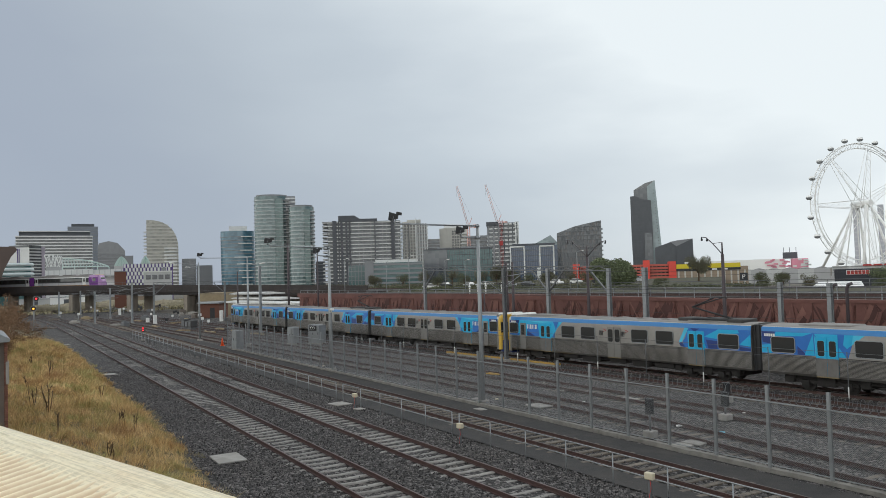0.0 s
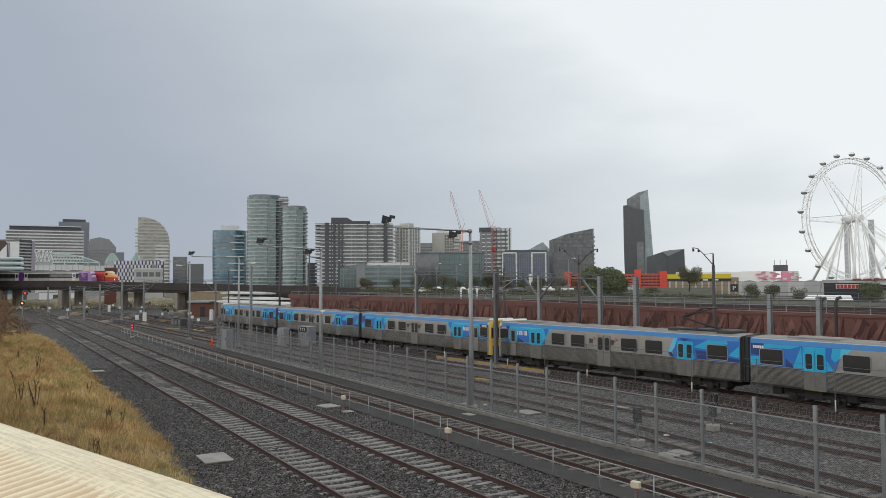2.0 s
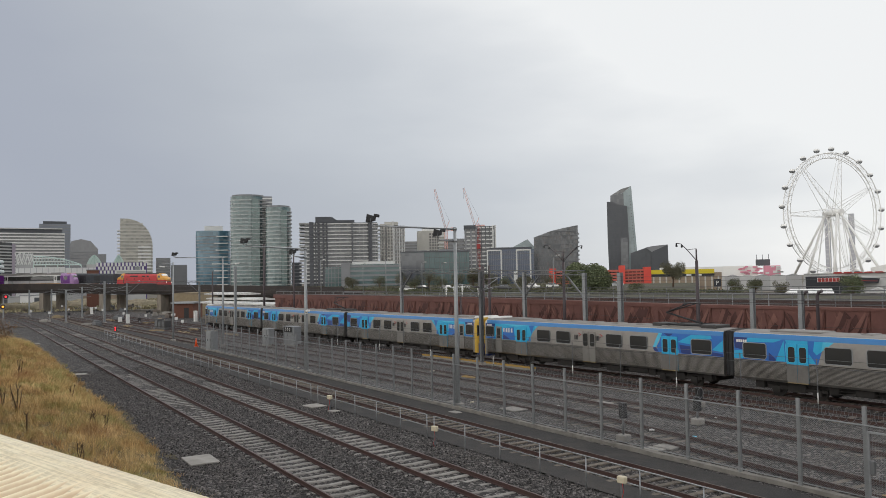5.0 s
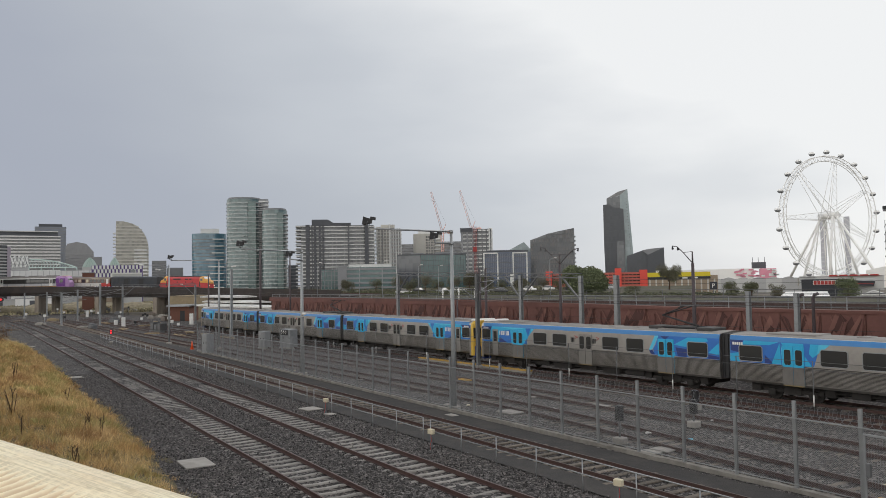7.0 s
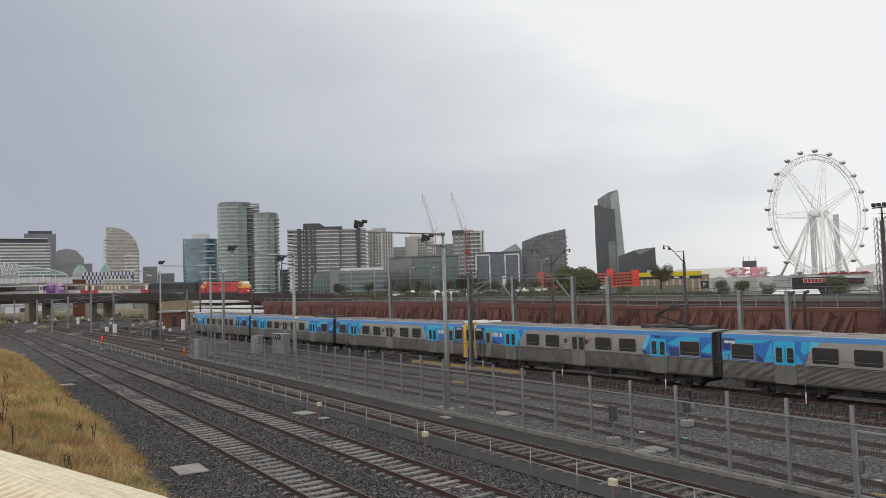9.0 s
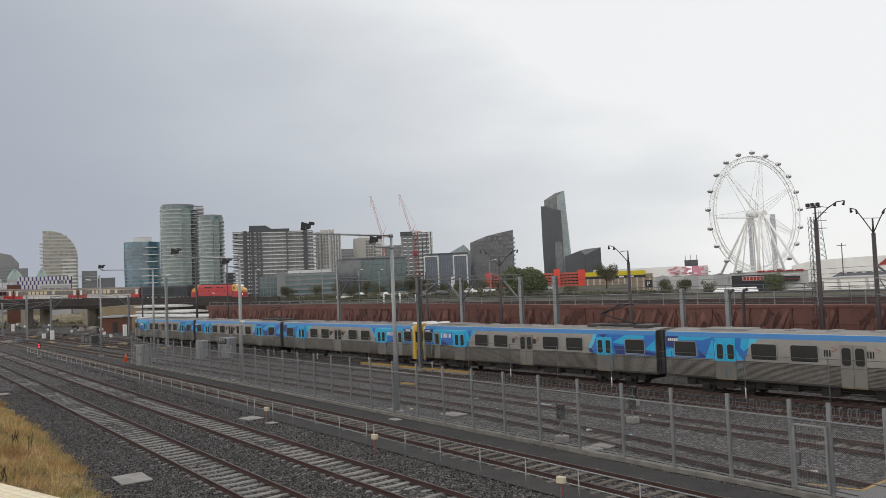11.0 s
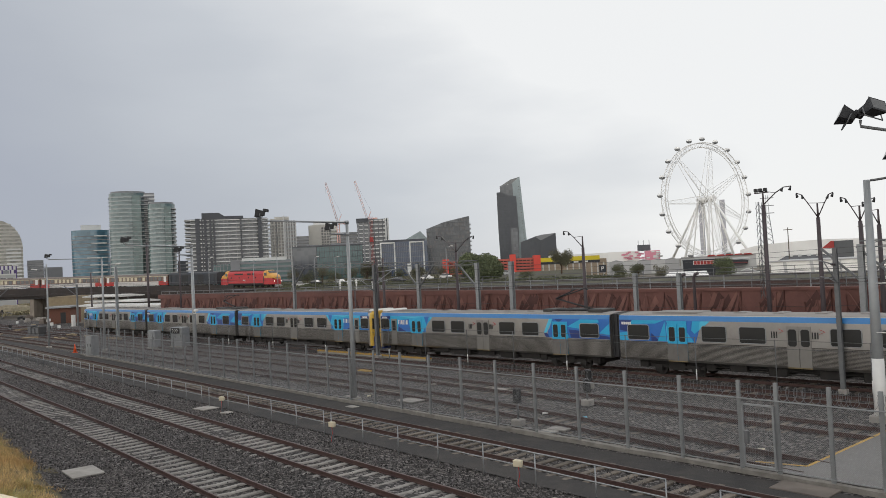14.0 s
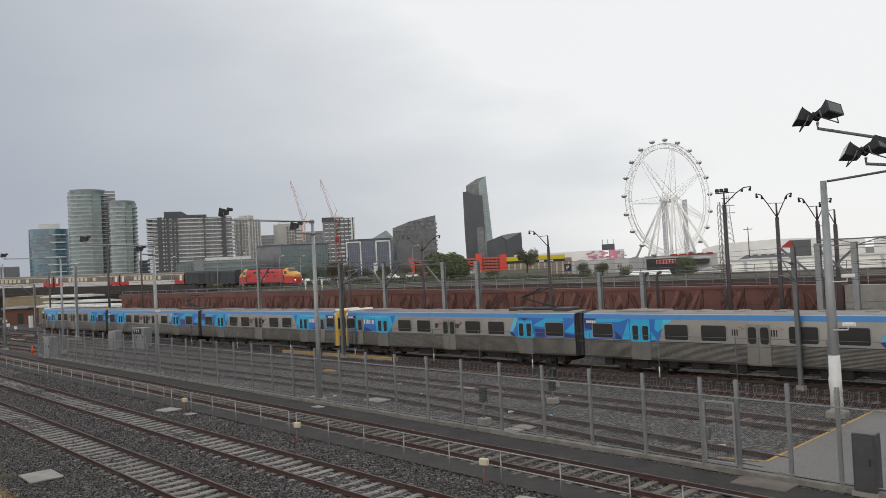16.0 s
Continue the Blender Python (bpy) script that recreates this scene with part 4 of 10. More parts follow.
def locomotive():
    t = thing("diesel_locomotive", pose(0, 0, 0), "red and yellow double-ended diesel locomotive with rounded noses", "locomotive")
    g = Geo()
    prof = [(-1.46, 1.0), (-1.46, 3.25), (-1.30, 3.65), (-0.8, 3.95), (0, 4.05), (0.8, 3.95), (1.30, 3.65), (1.46, 3.25), (1.46, 1.0)]
    g.extrude(prof, -6.1, 6.1)
    body = part("body", g, P2["loco_red"], t)
    g = Geo()
    g.extrude([(-1.0, 3.86), (-0.8, 4.0), (0, 4.1), (0.8, 4.0), (1.0, 3.86)], -6.4, 6.4)
    part("roof", g, M["under"], t, "dark roof")
    g = Geo(); g.box(-6.1, -1.48, 0.72, 6.1, 1.48, 1.02)
    part("side_sill", g, M["dark"], t)
    for s in (-1, 1):
        def ring(x, half, top, z0=0.75, dz=0.5):
            return [(s * x, -half, z0), (s * x, -half, top - dz), (s * x, -half * 0.86, top - dz * 0.35), (s * x, -half * 0.45, top), (s * x, half * 0.45, top), (s * x, half * 0.86, top - dz * 0.35), (s * x, half, top - dz), (s * x, half, z0)]
        g = Geo()                               # lower nose, red
        g.grid([ring(6.1, 1.462, 2.2, 0.75, 0.05), ring(7.8, 1.46, 2.2, 0.75, 0.05), ring(8.7, 1.36, 2.15, 0.7, 0.1), ring(9.15, 1.10, 1.95, 0.7, 0.2), ring(9.32, 0.8, 1.8, 0.75, 0.25)])
        part("nose_skirt", g, P2["loco_red"], t, "red lower nose")
        g = Geo()                               # cab and bonnet, yellow
        g.grid([ring(6.1, 1.47, 4.04, 2.2, 0.75), ring(7.25, 1.46, 4.0, 2.2, 0.75), ring(7.75, 1.40, 3.25, 2.2, 0.4), ring(8.6, 1.30, 3.0, 2.18, 0.45), ring(9.08, 1.05, 2.75, 2.1, 0.5), ring(9.28, 0.7, 2.45, 2.0, 0.5)])
        part("cab", g, P2["loco_yellow"], t, "yellow cab and bonnet")
        g = Geo()
        g.face([(s * 7.30, -1.26, 3.86), (s * 7.30, 1.26, 3.86), (s * 7.72, 1.22, 3.32), (s * 7.72, -1.22, 3.32)])
        for p in list(range(1)):
            g.v = [(x + s * 0.03, y, z + 0.02) for x, y, z in g.v]
        part("windscreen", g, M["train_glass"], t)
        for y in (-1.49, 1.49):
            g = Geo(); g.box(s * 6.35, y - 0.01, 2.75, s * 7.15, y + 0.01, 3.4)
            part("side_window", g, M["train_glass"], t)
            g = Geo(); g.box(s * 6.05, y - 0.012, 1.1, s * 6.32, y + 0.012, 2.6)
            part("cab_door", g, M["dark"], t)
        for y in (-0.5, 0.5):
            g = Geo(); g.tube((s * 9.2, y, 2.25), (s * 9.34, y, 2.25), 0.13, n=10)
            part("headlight", g, M["pipe"], t)
        for y in (-0.95, 0.95):
            g = Geo(); g.tube((s * 9.05, y, 1.45), (s * 9.24, y, 1.45), 0.13, n=10)
            part("marker_lamp", g, P2["tail_lamp"] if s > 0 else P2["red_lamp"], t, "lit marker lamp")
        g = Geo()
        for k in range(7):
            y = -1.2 + 0.4 * k
            g.beam((s * 9.15, y * 0.6, 0.8), (s * 9.55, y, 0.18), 0.07, 0.07)
        part("pilot", g, M["white"], t, "white bar pilot")
        part("bogie", wheelset_bogie(0.5, 1.9, 3), M["under"], t, m=pose(s * 5.1, 0, 0))
    for x0, x1, z0, z1 in ((-3.8, -0.9, 3.0, 3.35), (0.6, 1.8, 3.0, 3.35), (2.3, 3.1, 3.0, 3.35)):
        g = Geo()
        for y in (-1.465, 1.465):
            g.box(x0, y - 0.012, z0, x1, y + 0.012, z1)
        part("grille", g, M["dark"], t)
    for x in (-5.0, -2.2, 1.0, 3.4):
        g = Geo(); g.tube((x, -1.475, 2.35), (x, -1.44, 2.35), 0.2, n=12)
        part("porthole", g, M["train_glass"], t)
    g = Geo(); g.box(-1.9, -1.3, 0.35, 1.9, 1.3, 0.8, bevel=0.08)
    part("fuel_tank", g, M["under"], t)
    part("emblem_bars", bars((0.25, 0.15, 0.3), 0.28, 0.06), M["white"], t, "white emblem", m=pose(-0.9, -1.475, 1.6))
    return t


def goods_van(length=17.5):
    t = thing("van", pose(0, 0, 0), "dull blue-black bogie louvre van behind the locomotive", "rail van")
    h = length / 2 - 0.4
    g = Geo()
    g.extrude([(-1.42, 0.95), (-1.42, 3.5), (-1.1, 3.8), (0, 3.95), (1.1, 3.8), (1.42, 3.5), (1.42, 0.95)], -h, h)
    part("body", g, P2["van"], t)
    for k in range(9):
        x = -h + 2 * h * (k + 0.5) / 9
        g = Geo(); g.box(x - 0.05, -1.47, 0.98, x + 0.05, -1.42, 3.45)
        part("rib", g, P2["van"], t)
    for x in (-2.6, 2.6):
        g = Geo(); g.box(x - 1.1, -1.455, 1.1, x + 1.1, -1.42, 3.3)
        part("sliding_door", g, M["dark"], t)
    for s in (-1, 1):
        part("bogie", wheelset_bogie(), M["under"], t, m=pose(s * (h - 2.6), 0, 0))
    return t


def carriage(length=22.0):
    t = thing("heritage_carriage", pose(0, 0, 0), "brown and red heritage carriage with pale lower panels", "rail carriage", group="heritage carriages")
    h = length / 2 - 0.3
    g = Geo()
    g.extrude([(-1.42, 1.7), (-1.42, 3.3), (1.42, 3.3), (1.42, 1.7)], -h, h)
    part("upper_body", g, P2["maroon"], t)
    g = Geo()
    g.extrude([(-1.44, 0.95), (-1.44, 1.92), (1.44, 1.92), (1.44, 0.95)], -h + 3.0, h - 3.0)
    part("lower_panel", g, P2["pale_panel"], t)
    for s in (-1, 1):
        g = Geo(); g.box(s * (h - 3.0), -1.45, 0.95, s * h, 1.45, 1.94)
        part("end_panel", g, M["red"], t, "red end panel")
        part("bogie", wheelset_bogie(), M["under"], t, m=pose(s * (h - 3.0), 0, 0))
        g = Geo(); g.box(s * h, -0.6, 1.0, s * (h + 0.3), 0.6, 3.3)
        part("gangway", g, M["dark"], t)
        g = Geo(); g.box(s * (h - 1.3), -1.455, 1.75, s * (h - 0.5), -1.40, 3.2)
        part("door", g, M["white"], t)
    g = Geo()
    g.extrude([(-1.5, 3.28), (-1.35, 3.48), (-0.8, 3.68), (0, 3.75), (0.8, 3.68), (1.35, 3.48), (1.5, 3.28)], -h - 0.1, h + 0.1)
    part("roof", g, P2["roof_brown"], t, "brown curved roof")
    g = Geo(); g.box(-h, -1.455, 3.10, h, -1.40, 3.27)
    part("cream_line", g, M["cream"], t, "cream line under the roof")
    rng = random.Random(13)
    n = 13
    for k in range(n):
        x = -h + 1.9 + (2 * h - 3.8) * (k + 0.5) / n
        wide = rng.random() < 0.7
        g = Geo(); g.box(x - 0.52, -1.45, 2.05, x + 0.52, -1.40, 3.04)
        part("window", g, M["train_glass"], t)
        if rng.random() < 0.6:
            g = Geo(); g.box(x - 0.46, -1.458, 2.1, x + 0.46, -1.452, 3.0)
            part("blind", g, M["cream"], t, "drawn cream blind")
    return t


def railcar(nose):
    t = thing("regional_railcar", pose(0, 0, 0), "silver and purple regional railcar with a sloping nose and yellow brow" if nose else "silver regional railcar with a black window band and purple ends", "train", group="regional railcars")
    h = 12.4
    L1 = h - (4.2 if nose else 0.15)
    g = Geo()
    g.extrude([(-1.46, 0.7), (-1.5, 1.2), (-1.48, 3.4), (-1.2, 3.85), (-0.6, 4.0), (0.6, 4.0), (1.2, 3.85), (1.48, 3.4), (1.5, 1.2), (1.46, 0.7)], -h, L1)
    part("body", g, P2["silver"], t)
    g = Geo(); g.box(-h + 0.6, -1.56, 1.80, L1 - 0.2, -1.40, 3.12)
    band = part("window_band", g, M["dark"], t, "black window band")
    for k in range(10):
        x = -h + 2.2 + (L1 + h - 4.4) * (k + 0.5) / 10
        g = Geo(); g.box(x - 0.72, -1.575, 2.1, x + 0.72, -1.55, 2.9)
        part("window", g, M["train_glass"], band)
    g = Geo(); g.box(-h + 0.2, -1.55, 3.13, L1 - 0.1, -1.40, 3.42)
    part("white_band", g, M["white"], t, "white upper band")
    g = Geo(); g.box(-h, -1.545, 0.72, L1, -1.40, 0.98)
    part("orange_line", g, P2["loco_yellow"], t, "thin orange line along the sole bar")
    for a, b in ((-h, -h + 1.0),) if nose else ((-h, -h + 1.0), (L1 - 1.0, L1)):
        g = Geo(); g.box(a, -1.60, 0.99, b, -1.42, 3.5)
        part("end_stripe", g, M["purple"], t, "purple end stripe")
    for x in (-h + 1.9, L1 - 1.7):
        g = Geo(); g.box(x - 0.55, -1.60, 1.0, x + 0.55, -1.5, 3.3)
        d = part("door", g, M["white"], t)
        g = Geo(); g.box(x - 0.35, -1.615, 1.95, x + 0.35, -1.60, 3.0)
        part("door_window", g, M["train_glass"], d)
    g = Geo(); g.extrude([(-1.49, 3.43), (-1.21, 3.87), (-0.6, 4.02), (0.6, 4.02), (1.21, 3.87), (1.49, 3.43)], -h + 0.05, L1 - 0.05)
    part("roof", g, M["train_roof"], t, "grey roof")
    for x in (-6, 0, 6):
        g = Geo(); g.box(x - 1.6, -1.0, 3.95, x + 1.6, 1.0, 4.2, bevel=0.06)
        part("roof_unit", g, M["train_roof"], t)
    if nose:
        def ring(x, half, top, z0):
            return [(x, -half, z0), (x, -half, top - 0.7), (x, -half * 0.8, top - 0.1), (x, 0, top), (x, half * 0.8, top - 0.1), (x, half, top - 0.7), (x, half, z0)]
        g = Geo(); g.grid([ring(L1, 1.50, 4.0, 0.7), ring(L1 + 3.1, 1.49, 3.93, 0.6)])
        part("cab", g, M["purple_pale"], t, "pale purple cab side")
        for k, (a, b, c) in enumerate(((0.2, 1.3, -0.5), (1.0, 2.0, 0.4), (1.9, 3.08, 0.2))):
            g = Geo(); g.grid([[(L1 + a, y, 0.95), (L1 + b, y, 0.95), (min(L1 + b + c, L1 + 3.08), y, 3.25), (L1 + a + c, y, 3.25)] for y in (-1.515 - 0.004 * k, -1.49)])
            part("purple_flash", g, M["purple"], t, "slanted purple flash")
        g = Geo(); g.grid([ring(L1 + 3.1, 1.492, 3.94, 0.6), ring(L1 + 3.4, 1.44, 3.6, 0.58), ring(L1 + 3.75, 1.32, 2.9, 0.55), ring(L1 + 4.15, 1.15, 2.1, 0.6)])
        part("nose", g, M["purple_pale"], t, "sloping purple nose")
        g = Geo(); g.box(L1 + 1.2, -1.53, 2.0, L1 + 2.3, -1.45, 3.0, bevel=0.02)
        part("cab_window", g, M["train_glass"], t)
        g = Geo(); g.box(L1 + 2.0, -1.3, 3.86, L1 + 3.1, 1.3, 4.02, bevel=0.03)
        part("brow", g, P2["loco_yellow"], t, "yellow brow above the windscreen")
        g = Geo(); g.grid([ring(L1 + 3.1, 1.2, 3.82, 2.2), ring(L1 + 3.85, 1.15, 2.95, 2.2)])
        part("windscreen", g, M["train_glass"], t)
    for s in (-1, 1):
        part("bogie", wheelset_bogie(), M["under"], t, m=pose(s * 8.5, 0, 0))
    return t


def on_line(s, off=0.0):
    """The pose of a vehicle whose middle is at s on the flyover line."""
    p, h = arc(s, off)
    a, _ = arc(s - 6, off)
    b, _ = arc(s + 6, off)
    up = math.degrees(math.atan2(b.z - a.z, 12))
    return pose(p.x, p.y, p.z, 0, -up, 90 - math.degrees(h))


def travel(t):
    return 9.0359 * (t - 10) + 0.028725 * (t - 10) ** 2


CONSIST = [(locomotive(), 0.0), (goods_van(), 18.6)]
off = 18.6 + 8.75 + 11.0
first = carriage()
CONSIST.append((first, off))
for k in range(1, 8):
    CONSIST.append((copy_thing(first, pose(0, 0, 0)), off + 22.0 * k))

S_RAIL = -65.8
r1 = railcar(True)
r1.matrix_basis = on_line(S_RAIL - 12.4, 4.6)
r2 = railcar(False)
for k in range(1, 4):
    (r2 if k == 1 else copy_thing(r2, pose(0, 0, 0))).matrix_basis = on_line(S_RAIL - 12.4 - 24.9 * k, 4.6)

# ---------------------------------------------------------------- fence, pipe rail, poles
FS = math.tan(radians(2.6))
fence_y = lambda x: 23.64 - FS * x
MESH_WIRE = mat("chain_mesh_wire", (0.25, 0.255, 0.26), rough=0.6, metal=0.3, vary=0.2, scale=3)


def fence():
    f = thing("security_fence", pose(0, 0, 0), "galvanised mesh security fence with coiled wire on top", "fence", group="yard fence")
    g = Geo()
    g.box(-0.06, -0.04, -0.2, 0.06, -0.03, 2.84); g.box(-0.06, 0.03, -0.2, 0.06, 0.04, 2.84); g.box(-0.012, -0.03, -0.2, 0.012, 0.03, 2.84)
    post = g.mesh("fence_post", M["galv"])
    xs = [-32.1 + 2.275 * i for i in range(-23, 9)] + [-11.72, -10.48, -8.86, -7.43, -5.2, -2.9, -0.6, 1.7, 4.0]
    for x in xs:
        part("fence_post", post, None, f, m=pose(x, fence_y(x), 0, 0, 0, -2.6))
    a, b = xs[0], xs[-1]
    for z in (2.27,):
        g = Geo(); g.tube((a, fence_y(a) - 0.05, z), (b, fence_y(b) - 0.05, z), 0.026, n=6)
        part("top_rail", g, M["galv"], f)
    g = Geo()
    g.tube((a, fence_y(a) - 0.05, 0.10), (b, fence_y(b) - 0.05, 0.10), 0.018, n=6)
    part("bottom_rail", g, M["galv"], f)
    # woven wires of the mesh, too fine to pick apart
    g = Geo()
    x = a - 2.1
    while x < b:
        for x0, x1, dy in ((x, x + 2.12, -0.056), (x + 2.12, x, -0.062)):
            u0, u1 = (min(max(v, a), b) for v in (x0, x1))
            za = 0.12 + 2.12 * (u0 - x0) / (x1 - x0)
            zb = 0.12 + 2.12 * (u1 - x0) / (x1 - x0)
            g.beam((u0, fence_y(u0) + dy, za), (u1, fence_y(u1) + dy, zb), 0.0036, 0.0036, up=(0, 1, 0))
        x += 0.068
    tagged(part("mesh_wire", g, MESH_WIRE, f), kind="stuff")
    g = Geo()
    g.grid([[(x, fence_y(x) - 0.09, -0.25), (x, fence_y(x) + 0.07, -0.25), (x, fence_y(x) + 0.07, 0.0 + 0.03 * noise.noise((x * 2, 0, 0))), (x, fence_y(x) - 0.09 + 0.04 * noise.noise((x * 1.7, 9, 0)), -0.02 + 0.05 * noise.noise((x * 3, 5, 0)))]
            for x in [a + (b - a) * i / 160 for i in range(161)]])
    part("plinth", g, M["plinth"], f, "low chipped concrete plinth")
    # coils of wire between the posts
    g = Geo()
    n, loops = 13, 9
    pts = []
    for i in range(n * loops + 1):
        an = 2 * math.pi * i / n
        pts.append((2.275 * i / (n * loops), 0.23 * math.cos(an) + 0.10, 2.50 + 0.23 * math.sin(an)))
    g.path(pts, 0.006, n=3)
    coil = g.mesh("wire_coil", MESH_WIRE)
    for x in xs:
        if -62 < x < 2:
            part("wire_coil", coil, None, f, m=pose(x, fence_y(x), 0, 0, 0, -2.6))


fence()


def gate():
    t = thing("pedestrian_gate", Matrix.Translation((-11.6, fence_y(-11.6) - 0.12, 0)) @ rot_z(-2.6), "grey steel pedestrian gate in the mesh fence", "gate")
    w, h = 1.05, 2.1
    for x in (0.03, w):
        g = Geo(); g.box(x - 0.03, -0.03, 0.12, x + 0.03, 0.03, h)
        part("stile", g, M["galv"], t)
    for z in (0.15, h):
        g = Geo(); g.box(0, -0.03, z - 0.03, w, 0.03, z + 0.03)
        part("rail", g, M["galv"], t)
    g = Geo(); g.box(0.06, -0.06, 0.85, 0.2, 0.06, 1.25, bevel=0.01)
    part("lock_box", g, M["galv_dark"], t)
    g = Geo()
    for i in range(12):
        g.beam((0.06 + i * 0.085, 0, 0.15), (0.06 + i * 0.085, 0, h), 0.004, 0.004, up=(0, 1, 0))
    tagged(part("gate_mesh", g, MESH_WIRE, t), kind="stuff")


gate()


def handrail(x0, x1):
    t = thing("pipe_handrail", pose(0, 0, 0), "zinc-coated two-bar pipe handrail beside the siding", "handrail", group="pipe handrails")
    y = lambda x: 18.05 - 0.046 * x
    n = max(1, round((x1 - x0) / 2.35))
    for i in range(n + 1):
        x = x0 + (x1 - x0) * i / n
        g = Geo(); g.tube((0, 0, -0.25), (0, 0, 0.95), 0.022, n=7)
        part("stanchion", g, M["pipe"], t, m=pose(x, y(x), 0))
    for z in (0.45, 0.95):
        g = Geo(); g.tube((x0, y(x0), z), (x1, y(x1), z), 0.021, n=7)
        part("bar", g, M["pipe"], t)


for x0, x1 in ((-112, -82), (-81, -62.5), (-61.5, -41.5), (-40.5, -28.5), (-27.9, -11.2), (-9.6, 1)):
    handrail(x0, x1)


def flood_head(parent, m):
    """A boxy floodlight with its bracket and control gear, looking along -y and down."""
    h = part("floodlight", Geo(), M["dark"], parent, "black floodlight", m=m)
    g = Geo()
    g.grid([[(-0.17, 0.18, -0.04), (0.17, 0.18, -0.04), (0.17, 0.18, 0.20), (-0.17, 0.18, 0.20)], [(-0.29, -0.24, -0.18), (0.29, -0.24, -0.18), (0.29, -0.24, 0.25), (-0.29, -0.24, 0.25)],
            [(-0.31, -0.29, -0.20), (0.31, -0.29, -0.20), (0.31, -0.29, 0.27), (-0.31, -0.29, 0.27)]])
    h.data = g.mesh("floodlight", M["dark"])
    g = Geo(); g.box(-0.13, 0.08, 0.17, 0.13, 0.38, 0.34, bevel=0.025)
    part("gear_box", g, M["dark"], h)
    g = Geo(); g.path([(-0.33, 0, 0.04), (-0.33, 0, -0.26), (0.33, 0, -0.26), (0.33, 0, 0.04)], 0.022, n=5)
    part("bracket", g, M["galv_dark"], h)
    g = Geo(); g.face([(-0.26, -0.296, -0.15), (0.26, -0.296, -0.15), (0.26, -0.296, 0.22), (-0.26, -0.296, 0.22)])
    part("lens", g, M["train_glass"], h)
    return h


def lighting_pole(x, y, h, r0, r1, arms, label, white=0.0, lamps=()):
    """arms: (height at the pole, end dx, dy, z) of each arm with its floodlight; lamps: the same for small lanterns."""
    p = thing("lighting_pole", pose(x, y, 0), label, "lamp post", group="yard lighting poles")
    g = Geo(); g.tube((0, 0, -0.2), (0, 0, h), r0, r1, n=16)
    part("pole", g, M["pole"], p)
    if white:
        g = Geo(); g.tube((0, 0, -0.15), (0, 0, white), r0 + 0.012, r0 + (r1 - r0) * white / h + 0.012, n=16)
        part("painted_base", g, M["white"], p, "white painted base")
    f_ = min(r0 * 1.9, r0 + 0.13)
    g = Geo(); g.box(-f_, -f_, -0.25, f_, f_, 0.08, bevel=0.04)
    part("footing", g, M["concrete"], p)
    for z0, dx, dy, z1 in arms:
        g = Geo(); g.tube((0, 0, z0), (dx, dy, z1), 0.055, 0.045, n=8); g.tube((dx, dy, z1 - 0.02), (dx, dy, z1 + 0.16), 0.03, n=6)
        g.tube((0, 0, z0 - 0.09), (0, 0, z0 + 0.09), r1 + 0.03, n=12)
        part("arm", g, M["pipe"], p)
        flood_head(p, pose(dx, dy, z1 + 0.34, -10, 0, -42) @ Matrix.Scale(0.92, 4))
    for z0, dx, dy, z1 in lamps:
        g = Geo(); g.tube((0, 0, z0), (dx, dy, z1), 0.03, n=6)
        part("lamp_arm", g, M["pipe"], p)
        a = math.degrees(math.atan2(dy, dx))
        g = Geo(); g.box(-0.12, -0.13, -0.05, 0.5, 0.13, 0.10, bevel=0.04)
        part("lantern", g, M["white"], p, "small pale lantern", m=pose(dx, dy, z1, 0, -8, a))
    return p


lighting_pole(-34.5, 25.55, 9.87, 0.145, 0.085, ((9.81, -0.59, -5.02, 9.89), (9.14, -0.12, -1.04, 9.17)), "tall galvanised lighting pole with a long arm and floodlights")
lighting_pole(-55.78, 26.46, 9.68, 0.18, 0.085, ((9.62, 0.48, -5.15, 9.76), (8.95, 0.10, -1.05, 9.01)), "stout galvanised lighting pole with arm and floodlights")
lighting_pole(-98.9, 28.6, 9.84, 0.14, 0.07, (), "slender galvanised lighting pole far down the yard", lamps=((9.63, 0.39, -3.26, 9.77), (9.41, 0.15, -1.22, 9.2)))
lighting_pole(-86.4, 30.6, 10.1, 0.15, 0.08, ((9.97, -5.77, -3.74, 10.18),), "tall galvanised lighting pole beside the cabinets", lamps=((9.12, 1.57, 1.02, 9.2),))
lighting_pole(-10.7, 34.5, 9.75, 0.245, 0.125, (), "thick tapered grey pole with a white painted base", white=2.4)
g = Geo(); g.path([(-10.55, 34.5, 9.72), (-10.4, 34.5, 9.72), (-8.3, 34.4, 9.86)], 0.05, n=8)
ob = part("pole_arm", g, M["galv_dark"])
tagged(ob, "grey tube arm bolted to the top of the tapered pole", "arm")


